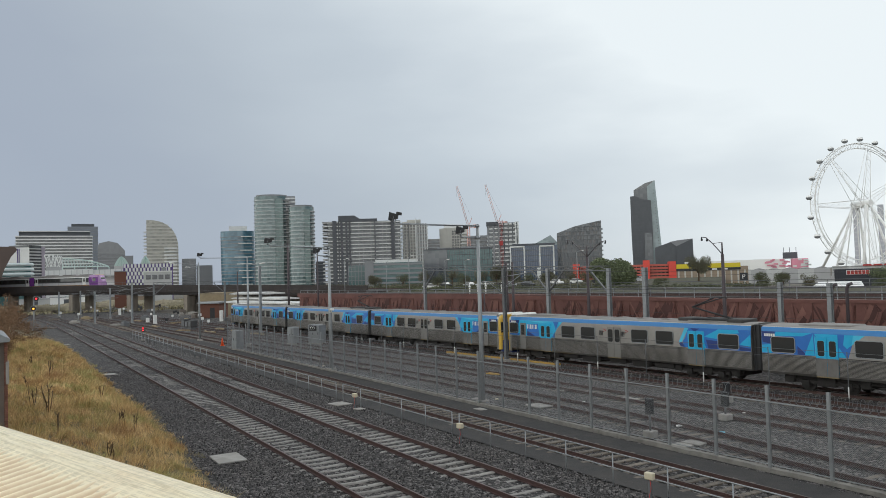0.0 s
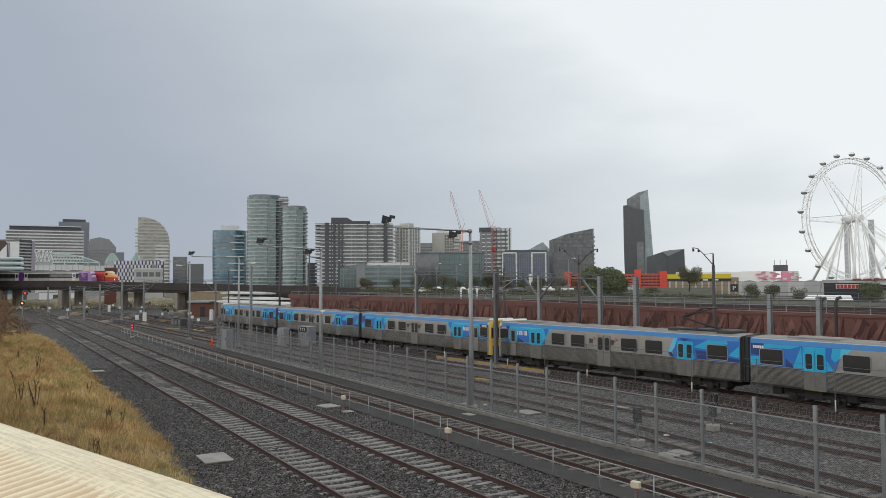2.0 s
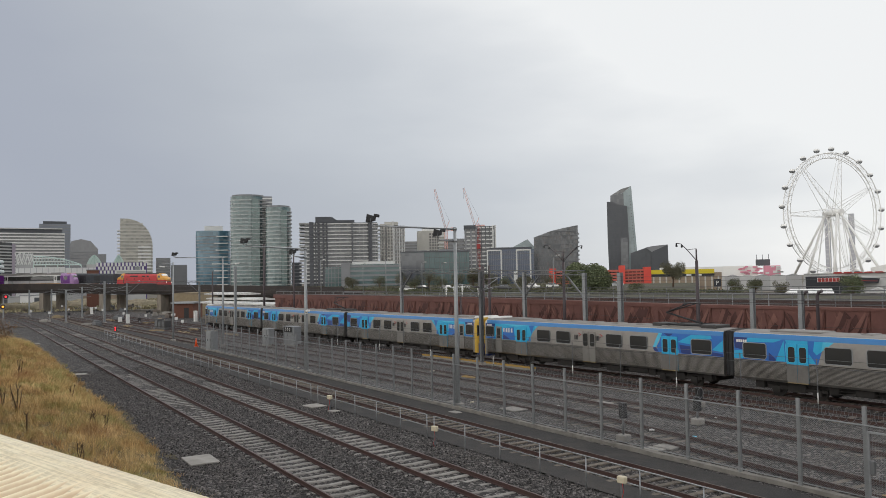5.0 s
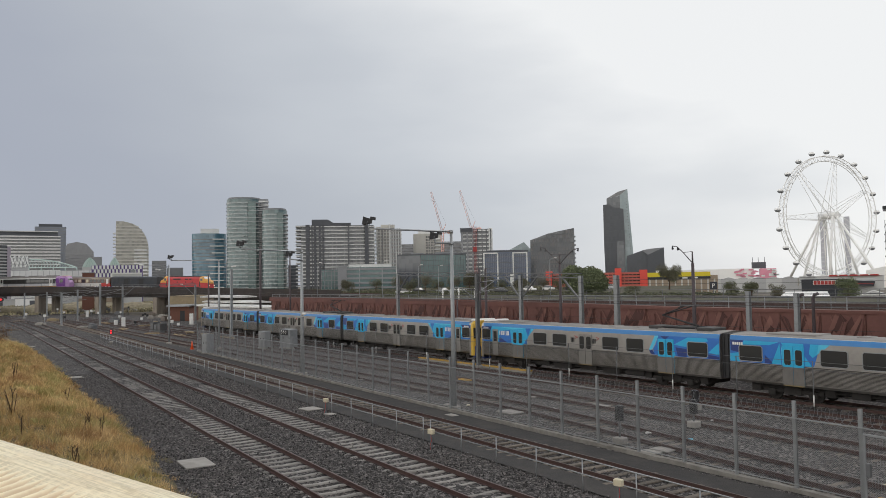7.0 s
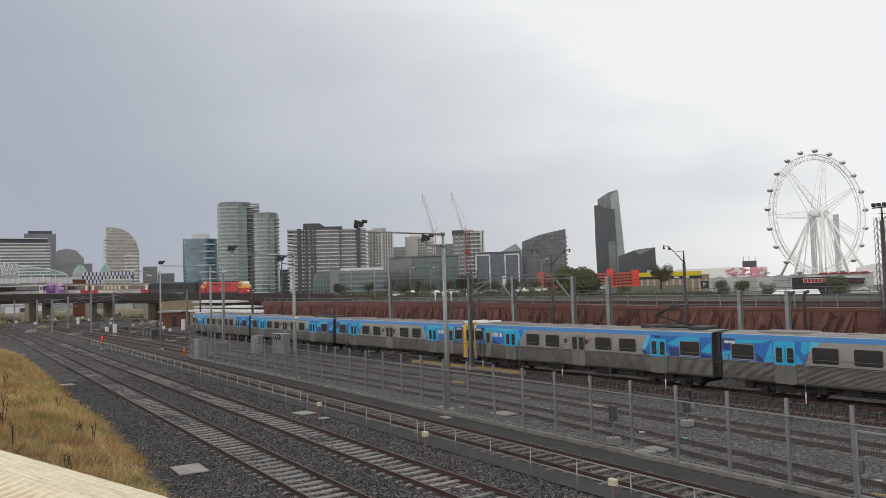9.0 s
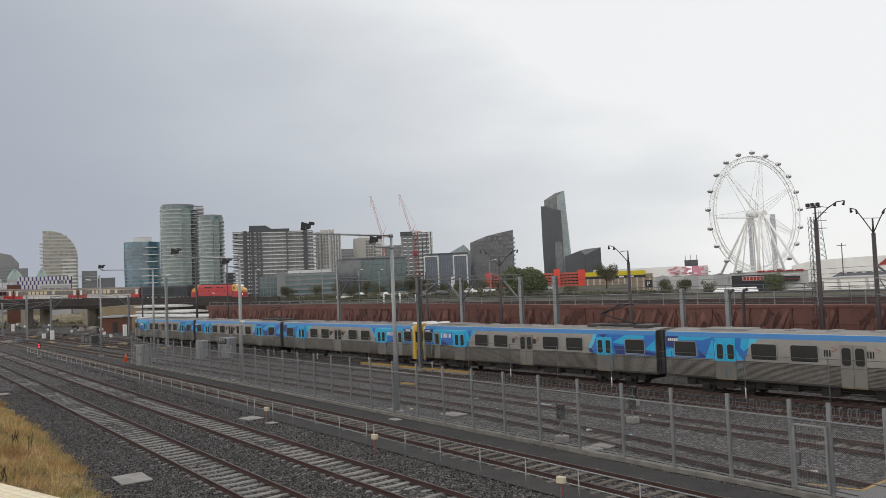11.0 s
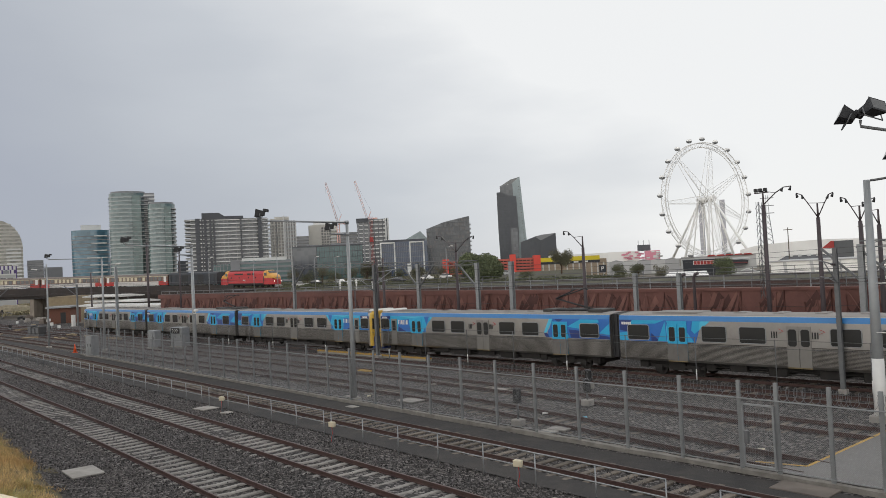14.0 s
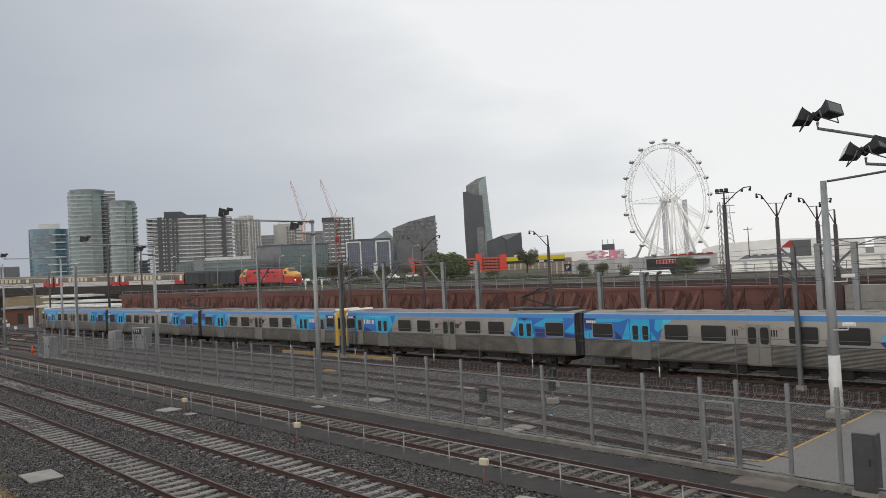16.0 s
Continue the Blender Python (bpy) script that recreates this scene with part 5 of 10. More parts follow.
def flood_mast():
    t = thing("floodlight_mast", pose(-7.55, 33.2, 0), "tall grey mast with cranked arms and twin floodlights", "lamp post")
    g = Geo(); g.tube((0, 0, -0.2), (0, 0, 11.6), 0.26, 0.13, n=14)
    part("mast", g, M["galv_dark"], t)
    for tip, z0 in (((-2.62, -0.65, 11.95), 11.0), ((-1.05, -0.3, 10.35), 9.95)):
        g = Geo(); g.path([(0, 0, z0 - 0.3), (tip[0] * 0.15, tip[1] * 0.15, z0), (tip[0], tip[1], tip[2] - 0.25), (tip[0], tip[1], tip[2])], 0.06, n=8)
        part("arm", g, M["galv_dark"], t)
        g = Geo(); g.tube((tip[0] - 0.4, tip[1], tip[2] + 0.1), (tip[0] + 0.4, tip[1], tip[2] + 0.22), 0.035, n=6)
        part("yoke", g, M["dark"], t)
        flood_head(t, Matrix.Translation((tip[0] - 0.42, tip[1] - 0.1, tip[2] + 0.12)) @ Euler((radians(-28), radians(-14), radians(-55))).to_matrix().to_4x4() @ Matrix.Scale(1.24, 4))
        flood_head(t, Matrix.Translation((tip[0] + 0.45, tip[1] - 0.1, tip[2] + 0.25)) @ Euler((radians(-28), radians(14), radians(60))).to_matrix().to_4x4() @ Matrix.Scale(1.24, 4))


flood_mast()


# ---------------------------------------------------------------- overhead line and lamp columns
def h_mast(x, y, h, w=0.26, colour="galv_dark", label="grey steel overhead-line mast", arms=(), foot=0.0):
    t = thing("overhead_mast", pose(x, y, 0), label, "mast", group="overhead line masts")
    g = Geo()
    for s in (-1, 1):
        g.box(-w / 2, s * w / 2 - 0.012, -0.2, w / 2, s * w / 2 + 0.012, h)
    g.box(-0.012, -w / 2, -0.2, 0.012, w / 2, h)
    part("column", g, M[colour], t)
    g = Geo(); g.box(-w, -w, -0.25, w, w, 0.06, bevel=0.03)
    part("footing", g, M["concrete"], t)
    if foot:
        g = Geo(); g.box(-w / 2 - 0.02, -w / 2 - 0.02, 0.05, w / 2 + 0.02, w / 2 + 0.02, foot)
        part("painted_foot", g, M["white"], t, "white painted foot")
    for dy, z in arms:
        g = Geo()
        g.tube((0, 0, z), (0.15, dy, z + 0.25), 0.035, n=6)
        g.tube((0, 0, z - 0.9), (0.12, dy * 0.75, z + 0.15), 0.03, n=6)
        g.tube((0.1, dy * 0.55, z - 0.6), (0.15, dy, z - 0.5), 0.025, n=6)
        g.tube((0, 0, z - 0.9), (0.1, dy * 0.55, z - 0.6), 0.025, n=6)
        part("cantilever", g, M["galv"], t)
        for f in (0.12, 0.2):
            g = Geo(); g.tube((0.02, dy * f, z + 0.02), (0.02, dy * f + math.copysign(0.14, dy), z + 0.05), 0.07, n=8)
            part("insulator", g, M["brown"], t)
    return t


h_mast(-50.2, 39.75, 7.6, 0.26, arms=((2.4, 6.9), (-2.2, 6.3)))
h_mast(-14.1, 40.2, 7.05, 0.2, arms=((-2.4, 6.2),))
h_mast(-41.6, 47.2, 7.3, 0.34, colour="galv")
h_mast(-30.0, 47.2, 6.0, 0.26, colour="galv")
h_mast(-26.6, 47.2, 5.9, 0.26, colour="galv", foot=3.4)
for x, y, h, a in ((-190.3, 34.6, 6.9, ((-5, 6.2), (4, 6.2))), (-220.6, 27.7, 6.3, ((6, 5.6),)), (-226.5, 33.7, 6.4, ((5, 5.7),)), (-166.7, 27.4, 6.3, ((4.5, 5.4),)), (-157.5, 32.6, 7.9, ((-4.5, 7.3), (5, 6.6))), (-104.5, 38.8, 9.4, ())):
    h_mast(x, y, h, 0.3, colour="pole", arms=a)


def portal(x0, x1, y0, y1, z0, z1, knees, label):
    """A beam along the line on upright masts, with knee braces."""
    t = thing("overhead_portal", pose(0, 0, 0), label, "portal frame", group="overhead line portals")
    A, B = Vector((x0, y0, z0)), Vector((x1, y1, z1))
    u = (B - A)
    g = Geo()
    for dz in (-0.18, 0.18):
        g.beam(A + Vector((0, 0, dz)), B + Vector((0, 0, dz)), 0.24, 0.07)
    n = max(4, int(u.length / 1.1))
    for i in range(n):
        p, q = A + u * (i / n), A + u * ((i + 1) / n)
        s = 1 if i % 2 else -1
        g.beam(p + Vector((0, 0, 0.16 * s)), q - Vector((0, 0, 0.16 * s)), 0.05, 0.05)
    part("beam", g, M["galv_dark"], t)
    for f, left, right in knees:
        p = A + u * f
        g = Geo()
        for s in (-1, 1):
            g.box(p.x - 0.16, p.y + s * 0.13 - 0.012, -0.2, p.x + 0.16, p.y + s * 0.13 + 0.012, p.z)
        g.box(p.x - 0.012, p.y - 0.13, -0.2, p.x + 0.012, p.y + 0.13, p.z)
        part("column", g, M["galv"], t)
        for k, on in ((-1, left), (1, right)):
            if on:
                q = p + u.normalized() * k * 2.2
                g = Geo(); g.beam(p - Vector((0, 0, 2.2)), q - Vector((0, 0, 0.15)), 0.12, 0.12)
                part("knee_brace", g, M["galv_dark"], t)


portal(-74.2, -45.5, 47.2, 47.2, 8.05, 7.35, ((0.0, 0, 1), (0.735, 1, 1), (1.0, 1, 0)), "grey steel portal with knee braces between train and wall")
portal(-152.0, -150.2, 35.4, 48.5, 7.5, 7.5, ((0.0, 0, 1), (1.0, 1, 0)), "grey steel portal across the tracks by the flyover")
portal(-15.43, 6.0, 48.0, 47.6, 7.2, 7.1, ((0.0, 1, 1), (0.093, 1, 0), (0.34, 1, 0), (0.5, 1, 0)), "heavy weathered portal beam on stout columns")


def lamp_column(x, h, arms, label, z_top=None, y=49.6):
    """Brown column in front of the wall; arms: (dx, dz) tips that carry drooping lamp heads."""
    t = thing("lamp_column", pose(x, y, 0), label, "street lamp", group="brown lamp columns")
    g = Geo(); g.tube((0, 0, -0.2), (0, 0, h - 0.9), 0.165, 0.115, n=12); g.tube((0, 0, h - 0.9), (0, 0, h), 0.07, 0.05, n=8)
    part("column", g, M["brown"], t)
    for dx, dz in arms:
        g = Geo()
        g.path([(0, 0, h - 0.9), (dx * 0.45, -0.05, h - 0.25 + dz * 0.4), (dx * 0.75, -0.1, h + dz * 0.85), (dx, -0.1, h + dz)], 0.035, n=6)
        g.tube((0, 0, h), (dx * 0.45, -0.05, h - 0.25 + dz * 0.4), 0.02, n=5)
        part("arm", g, M["brown"], t)
        for f in (0.72, 1.0):
            g = Geo(); g.tube((dx * f, -0.1, h + dz * (0.85 if f < 1 else 1) - 0.02), (dx * f - 0.08 * math.copysign(1, dx), -0.15, h + dz * (0.85 if f < 1 else 1) - 0.26), 0.04, 0.09, n=10)
            part("lamp_head", g, M["dark"], t)
    return t


lamp_column(-36.1, 9.0, ((-1.75, 0.5),), "brown street lamp column with one curved arm")
lamp_column(-50.4, 9.35, ((-2.4, 0.75), (2.5, 0.45)), "brown lamp column with two curved arms")
lamp_column(-18.25, 9.9, ((-1.2, 0.72), (1.0, 0.55)), "brown lamp column with two curved arms")
lamp_column(-15.86, 9.5, ((-1.0, 0.6), (0.9, 0.4)), "slim brown lamp column with two curved arms")
lamp_column(-14.86, 9.2, ((-0.8, 0.5),), "slim brown lamp column with one curved arm")
m_ = lamp_column(-21.6, 11.0, ((1.85, 0.12),), "tall brown mast with a ring of floodlights and one arm")
for dx in (-0.42, -0.12, 0.2):
    g = Geo(); g.box(dx - 0.10, -0.2, 10.95, dx + 0.10, 0.05, 11.18, bevel=0.03)
    part("floodlight", g, M["dark"], m_)
g = Geo(); g.box(-0.55, -0.06, 10.86, 0.35, 0.06, 10.93)
part("crossbar", g, M["brown"], m_)
g = Geo()
for dx in (-0.40, -0.2):
    for dy in (-0.2, 0.15):
        g.tube((dx, dy, 4.0), (dx, dy, 10.3), 0.016, n=4)
for i in range(14):
    z = 4.0 + 0.45 * i
    g.tube((-0.46, -0.2, z), (-0.2, -0.2, z + 0.45), 0.018, n=4); g.tube((-0.2, 0.15, z), (-0.46, 0.15, z + 0.45), 0.018, n=4)
part("cable_ladder", g, M["galv_dark"], m_)
for x, h in ((-27.7, 5.75), (-26.7, 5.8)):
    t = thing("bent_post", pose(x, 49.4, 0), "brown post with a bent-over top", "post", group="bent posts")
    g = Geo(); g.path([(0, 0, -0.2), (0, 0, h - 0.35), (0.1, 0, h - 0.08), (0.35, 0, h)], 0.11, n=8)
    part("pipe", g, M["brown"], t)
for x, y, h, r in ((-135.2, 46, 9.2, 0.16), (-111.6, 46, 13.0, 0.19), (-100.8, 46, 11.3, 0.13), (-59.6, 47.5, 8.3, 0.2), (-58.6, 47.5, 8.3, 0.16), (-66, 49.5, 5.2, 0.1)):
    t = thing("steel_pole", pose(x, y, 0), "plain dark brown steel pole beyond the train", "pole", group="dark poles")
    g = Geo(); g.tube((0, 0, -0.2), (0, 0, h), r, r * 0.7, n=10)
    part("shaft", g, M["brown"], t)


def wires():
    t = thing("overhead_wires", pose(0, 0, 0), "thin black overhead contact and catenary wires", "wire", kind="structure")
    for y, z in ((41.9, 5.42), (41.9, 6.2), (37.9, 5.42), (37.9, 6.15), (47.0, 6.9), (46.4, 7.2), (47.6, 5.5), (51.6, 3.6), (51.6, 3.2)):
        g = Geo()
        for x0 in range(-170, 30, 40):
            pts = [(x0 + 5 * i, y, z - (0.0 if z == 5.42 else 0.35 * math.sin(math.pi * i / 8))) for i in range(9)]
            g.path(pts, 0.011, n=3)
        part("wire", g, M["dark"], t)
    g = Geo()
    for f in range(7):
        g.path([(-225 + 12 * i, 30 + 0.3 * i + f * 1.5 % 9, 5.6 - 0.3 * math.sin(math.pi * (i % 4) / 4)) for i in range(9)], 0.012, n=3)
    part("wire", g, M["dark"], t)


wires()


def rail_fence():
    """Light post-and-wire fence in front of the train."""
    t = thing("wire_fence", pose(0, 0, 0), "light post-and-wire fence beside the running line", "fence")
    x = -76.0
    k = 0
    while x < 8:
        g = Geo(); g.tube((0, 0, -0.2), (0, 0, 2.42), 0.026, n=6)
        p = part("post", g, M["galv_dark"], t, m=pose(x, 39.85, 0))
        if k % 2 == 0:
            g = Geo(); g.tube((0, 0, 0.02), (0, 0, 0.62), 0.034, n=6)
            part("reflector", g, M["white"], p, "white reflective sleeve")
        x += 4.55 if k % 2 else 4.5
        k += 1
    for z in (1.95, 2.38):
        g = Geo(); g.tube((-76, 39.85, z), (8, 39.85, z), 0.014, n=4)
        part("wire", g, M["galv_dark"], t)


rail_fence()


# ---------------------------------------------------------------- small things in the yard
def slab(x, y, w, d, rz, label, h=0.1, m="concrete", z=-0.17):
    g = Geo(); g.box(-w / 2, -d / 2, 0, w / 2, d / 2, h, bevel=0.015)
    tagged(part("pit_cover", g, M[m], m=pose(x, y, z, 0, 0, rz)), label, "cover", group="pit covers")


for x, y, w, d, rz in ((-31.1, 10.05, 1.65, 1.15, -4), (-67.6, 12.2, 1.2, 0.9, 3), (-108.4, 14.4, 1.0, 0.8, 0), (-40.3, 19.6, 1.15, 1.0, 4), (-37.9, 19.6, 0.55, 0.5, 5),
                       (-31.9, 27.4, 1.3, 1.0, 0), (-36.0, 26.4, 0.9, 0.5, 3), (-33.2, 24.4, 0.7, 0.45, -3), (-14.4, 18.0, 0.8, 0.6, 8), (-20.7, 26.1, 0.9, 0.75, 6), (-20.75, 25.3, 0.8, 0.6, 4), (-30.2, 32.5, 1.2, 0.7, 0)):
    slab(x, y, w, d, rz, "flat grey concrete pit cover lying in the ballast", h=0.065)


def junction_box(x, y):
    t = thing("junction_box", pose(x, y, -0.2, 0, 0, 12), "cream electrical junction box on a short post with red cable", "junction box", group="junction boxes")
    g = Geo(); g.box(-0.04, -0.04, 0, 0.04, 0.04, 0.68)
    part("post", g, M["galv_dark"], t)
    g = Geo(); g.box(-0.15, -0.09, 0.64, 0.15, 0.09, 0.86, bevel=0.025)
    part("box", g, M["cream"], t, "cream painted box")
    g = Geo(); g.path([(0.05, -0.07, 0.66), (0.1, -0.1, 0.4), (0.03, -0.12, 0.15), (0.1, -0.15, 0.02)], 0.008, n=5)
    part("cable", g, M["red"], t, "red cable")


for x, y in ((-38.5, 19.65), (-27.3, 18.95), (-16.6, 18.68)):
    junction_box(x, y)


def dwarf_signal(x, y, h, lit=False):
    t = thing("dwarf_signal", pose(x, y, -0.15), "black dwarf signal with red lights on a short post" if lit else "unlit black dwarf signal on a concrete foot", "signal", group="dwarf signals")
    g = Geo(); g.box(-0.24, -0.24, 0, 0.24, 0.24, 0.3, bevel=0.03)
    part("foot", g, M["concrete"], t)
    g = Geo(); g.tube((0, 0, 0.3), (0, 0, h - 0.5), 0.05, n=8)
    part("post", g, M["galv_dark"], t)
    g = Geo(); g.box(-0.16, -0.13, h - 0.55, 0.16, 0.13, h + 0.12, bevel=0.03)
    part("head", g, M["dark"], t)
    for z in (h - 0.36, h - 0.06):
        g = Geo(); g.tube((0, -0.14, z), (0, -0.17, z), 0.10 if lit else 0.09, n=12)
        lamp_ = part("lens", g, P2["red_lamp"] if lit else M["train_glass"], t, "glowing red lens" if lit else "")
        lamp_.matrix_basis = rot_z(0)
    if lit:
        t.matrix_basis = t.matrix_basis @ rot_z(70)


dwarf_signal(-105.7, 23.2, 1.75, lit=True)
dwarf_signal(-22.6, 25.6, 1.55)
dwarf_signal(-22.85, 31.1, 1.2)
dwarf_signal(-25.8, 35.3, 0.95)


def main_signal():
    t = thing("colour_light_signal", pose(-139.9, 13.9, -0.2, 0, 0, 82), "two-aspect colour light signal showing red over yellow", "signal")
    g = Geo(); g.tube((0, 0, 0), (0, 0, 5.6), 0.1, 0.08, n=10)
    part("post", g, M["galv"], t)
    for z, m, dx in ((5.75, "red_lamp", 0.35), (4.15, "amber_lamp", -0.05)):
        g = Geo(); g.tube((dx, -0.2, z), (dx, -0.26, z), 0.42, n=20)
        d = part("target", g, M["dark"], t, "round black target board")
        g = Geo(); g.tube((dx, -0.27, z), (dx, -0.30, z), 0.15, n=14)
        part("lens", g, P2[m], d, "glowing signal lens")
        g = Geo(); g.path([(dx + 0.42 * math.cos(6.283 * i / 20), -0.27, z + 0.42 * math.sin(6.283 * i / 20)) for i in range(20)], 0.035, n=4, closed=True)
        part("rim", g, M["pipe"], d)


main_signal()


M["dark_case"] = mat("dark_grey_case", (0.07, 0.07, 0.072), rough=0.6, vary=0.3, scale=2, stain=0.3)


def cabinet(x, y, w, d, h, rz, label, colour="galv"):
    t = thing("relay_cabinet", pose(x, y, -0.2, 0, 0, rz), label, "cabinet", group="relay cabinets")
    g = Geo(); g.box(-w / 2, -d / 2, 0.15, w / 2, d / 2, h, bevel=0.03)
    part("case", g, M[colour], t)
    g = Geo(); g.box(-w / 2 - 0.05, -d / 2 - 0.05, 0, w / 2 + 0.05, d / 2 + 0.05, 0.15)
    part("plinth", g, M["concrete"], t)
    n = 2 if w > 1 else 1
    for k in range(n):
        a, b = -w / 2 + w * k / n + 0.05, -w / 2 + w * (k + 1) / n - 0.05
        g = Geo(); g.box(a, -d / 2 - 0.02, 0.25, b, -d / 2, h - 0.1)
        dr = part("door", g, M[colour], t)
        g = Geo(); g.box(b - 0.12, -d / 2 - 0.05, h * 0.5, b - 0.08, -d / 2 - 0.02, h * 0.62)
        part("handle", g, M["dark"], dr)
    return t


cabinet(-81.4, 27.6, 1.1, 0.8, 2.15, 10, "tall grey steel relay cabinet at the fence end")
cabinet(-83.3, 34.8, 1.3, 0.8, 2.0, 10, "grey steel relay cabinet with two doors")
c_ = cabinet(-81.4, 36.9, 2.2, 1.0, 2.2, 8, "grey steel equipment cabinet with a black chevron board")
g = Geo(); g.box(-0.75, -0.6, 1.55, 0.75, -0.57, 2.15)
b_ = part("chevron_board", g, M["dark"], c_, "black board with white chevrons")
for k in range(3):
    g = Geo()
    x = -0.5 + 0.4 * k
    g.beam((x, -0.61, 2.05), (x + 0.2, -0.61, 1.85), 0.02, 0.09, up=(0, 1, 0)); g.beam((x + 0.2, -0.61, 1.85), (x, -0.61, 1.65), 0.02, 0.09, up=(0, 1, 0))
    part("chevron", g, M["white"], b_)
cabinet(-6.75, 24.05, 0.62, 0.5, 1.8, -3, "dark grey equipment cabinet inside the fence", "dark_case")

t = thing("traffic_cone", pose(-88.6, 28.2, -0.19), "bright orange traffic cone", "traffic cone")
CONE = mat("orange_plastic", (0.75, 0.10, 0.02), rough=0.5, vary=0.1)
g = Geo(); g.box(-0.24, -0.24, 0, 0.24, 0.24, 0.06, bevel=0.02)
part("base", g, CONE, t)
g = Geo(); g.tube((0, 0, 0.05), (0, 0, 0.98), 0.18, 0.035, n=14)
part("cone", g, CONE, t)

t = thing("equipment_rack", pose(-127.5, 35.2, -0.3, 0, 0, 15), "dark grey boxes on a low steel frame", "equipment box")
for k, (a, b, h) in enumerate(((-1.5, -0.5, 1.75), (-0.4, 0.5, 1.45), (0.6, 1.5, 1.6))):
    g = Geo(); g.box(a, -0.6, 0.42, b, 0.6, h, bevel=0.06)
    part("box", g, M["dark_case"], t)
    g = Geo(); g.box(a + 0.12, -0.64, 0.6, b - 0.12, -0.6, h - 0.2)
    part("panel", g, M["galv_dark"], t)
g = Geo(); g.box(-1.7, -0.7, 0, 1.7, 0.7, 0.42)
part("frame", g, M["galv_dark"], t)
for x, y, h in ((-151.8, 35.5, 1.8), (-147, 46.7, 2.2), (-211, 40.6, 1.8), (-160, 36, 1.0)):
    t = thing("marker_post", pose(x, y, -0.25), "stout white painted marker post", "post", group="white marker posts")
    g = Geo(); g.box(-0.3, -0.3, 0, 0.3, 0.3, h, bevel=0.05)
    part("shaft", g, M["white"], t)
    g = Geo(); g.box(-0.45, -0.45, 0, 0.45, 0.45, 0.15)
    part("foot", g, M["concrete"], t)

# yellow walking boards beside the train
PILES = ((-131, 36.5, 10, 6), (-120, 37.8, -15, 8), (-113, 38.2, 5, 7), (-104, 38.0, 20, 5), (-150, 39, 70, 5), (-141, 33, -30, 6), (-124, 33.5, 40, 4), (-168, 36, 15, 6), (-115, 34.8, -5, 5))
YB = mat("worn_yellow_board", (0.55, 0.33, 0.05), rough=0.8, vary=0.3, scale=1.5, stain=0.5, stain_color=(0.28, 0.2, 0.1), stain_scale=0.8)
for x0, x1, y, w in ((-59.5, -44.2, 40.15, 0.35), (-23.4, -19.6, 45.6, 0.5), (-17.6, -13.0, 45.8, 0.5)):
    n = int((x1 - x0) / 1.5)
    t = thing("walkway", pose(0, 0, -0.02), "worn yellow walkway boards beside the train", "walkway", group="yellow walkways")
    for i in range(n):
        g = Geo(); g.box(x0 + (x1 - x0) * i / n + 0.01, y - w / 2, 0, x0 + (x1 - x0) * (i + 1) / n - 0.01, y + w / 2, 0.1)
        part("board", g, YB, t)
    g = Geo(); g.box(x0, y - w / 2 + 0.05, -0.2, x1, y + w / 2 - 0.05, 0)
    part("bearer", g, M["concrete"], t)
g = Geo(); g.box(-0.6, -0.3, 0, 0.6, 0.3, 0.08)
tagged(part("yellow_plate", g, YB, m=pose(-44.5, 34.1, -0.17, 0, 0, 5)), "small yellow painted plate on the ballast", "plate")

# paved pad inside the fence with its painted edge
g = Geo()
pad = [(-11.9, 24.4), (-10.2, 25.4), (-9.55, 36.0), (8, 36.0), (8, 23.6)]
g.prism(pad, -0.25, -0.02)
tagged(part("paved_pad", g, M["asphalt"]), "damp grey asphalt pad inside the fence", "pavement", kind="structure")
t = thing("painted_line", pose(0, 0, -0.017), "worn yellow line painted on the asphalt", "road marking")
for a, b in (((-11.75, 25.15), (-10.2, 25.5)), ((-10.2, 25.5), (-9.6, 35.8)), ((-9.6, 35.8), (0, 35.9)), ((-6.9, 26.5), (-5.0, 26.2)), ((-6.9, 26.5), (-6.8, 33))):
    g = Geo(); g.beam((*a, 0), (*b, 0), 0.11, 0.006)
    part("stripe", g, YB, t)
slab(-9.45, 23.35, 1.7, 1.0, -2, "dark stepping slab lying outside the gate", h=0.07, m="concrete_dark")


def litter():
    rng = random.Random(9)
    for k in range(16):
        x, y = rng.uniform(-60, -12), rng.uniform(26.5, 36)
        g = Geo()
        w = rng.uniform(0.06, 0.2)
        g.grid([[(-w, -w * 0.6, rng.uniform(0, 0.03)), (w, -w * 0.5, rng.uniform(0, 0.05)), (w * 0.8, w * 0.5, 0.06), (-w * 0.7, w * 0.6, 0.02)],
                [(-w, -w * 0.6, 0.05), (w, -w * 0.5, 0.09), (w * 0.8, w * 0.5, 0.10), (-w * 0.7, w * 0.6, 0.07)]])
        tagged(part("litter", g, (M["sky_vinyl"] if k == 5 else rng.choice((M["white"], M["cream"], M["concrete"]))), m=pose(x, y, -0.16, 0, 0, rng.uniform(0, 90))), "crumpled scrap of pale litter on the ballast", "litter", group="litter")


litter()


def timber_pile(x, y, rz, n, seed):
    """A loose stack of old sleepers."""
    rng = random.Random(seed)
    t = thing("sleeper_pile", pose(x, y, -0.2, 0, 0, rz), "loose pile of old bleached timber sleepers beside the tracks", "timber pile", group="sleeper piles")
    for k in range(n):
        g = Geo(); g.box(-1.3, -0.12, 0, 1.3, 0.12, 0.14, bevel=0.015)
        part("sleeper", g, OLD_TIMBER, t, m=pose(rng.uniform(-0.3, 0.3), (k % 4 - 1.5) * 0.32 + rng.uniform(-0.05, 0.05), 0.15 * (k // 4), 0, 0, rng.uniform(-9, 9)))


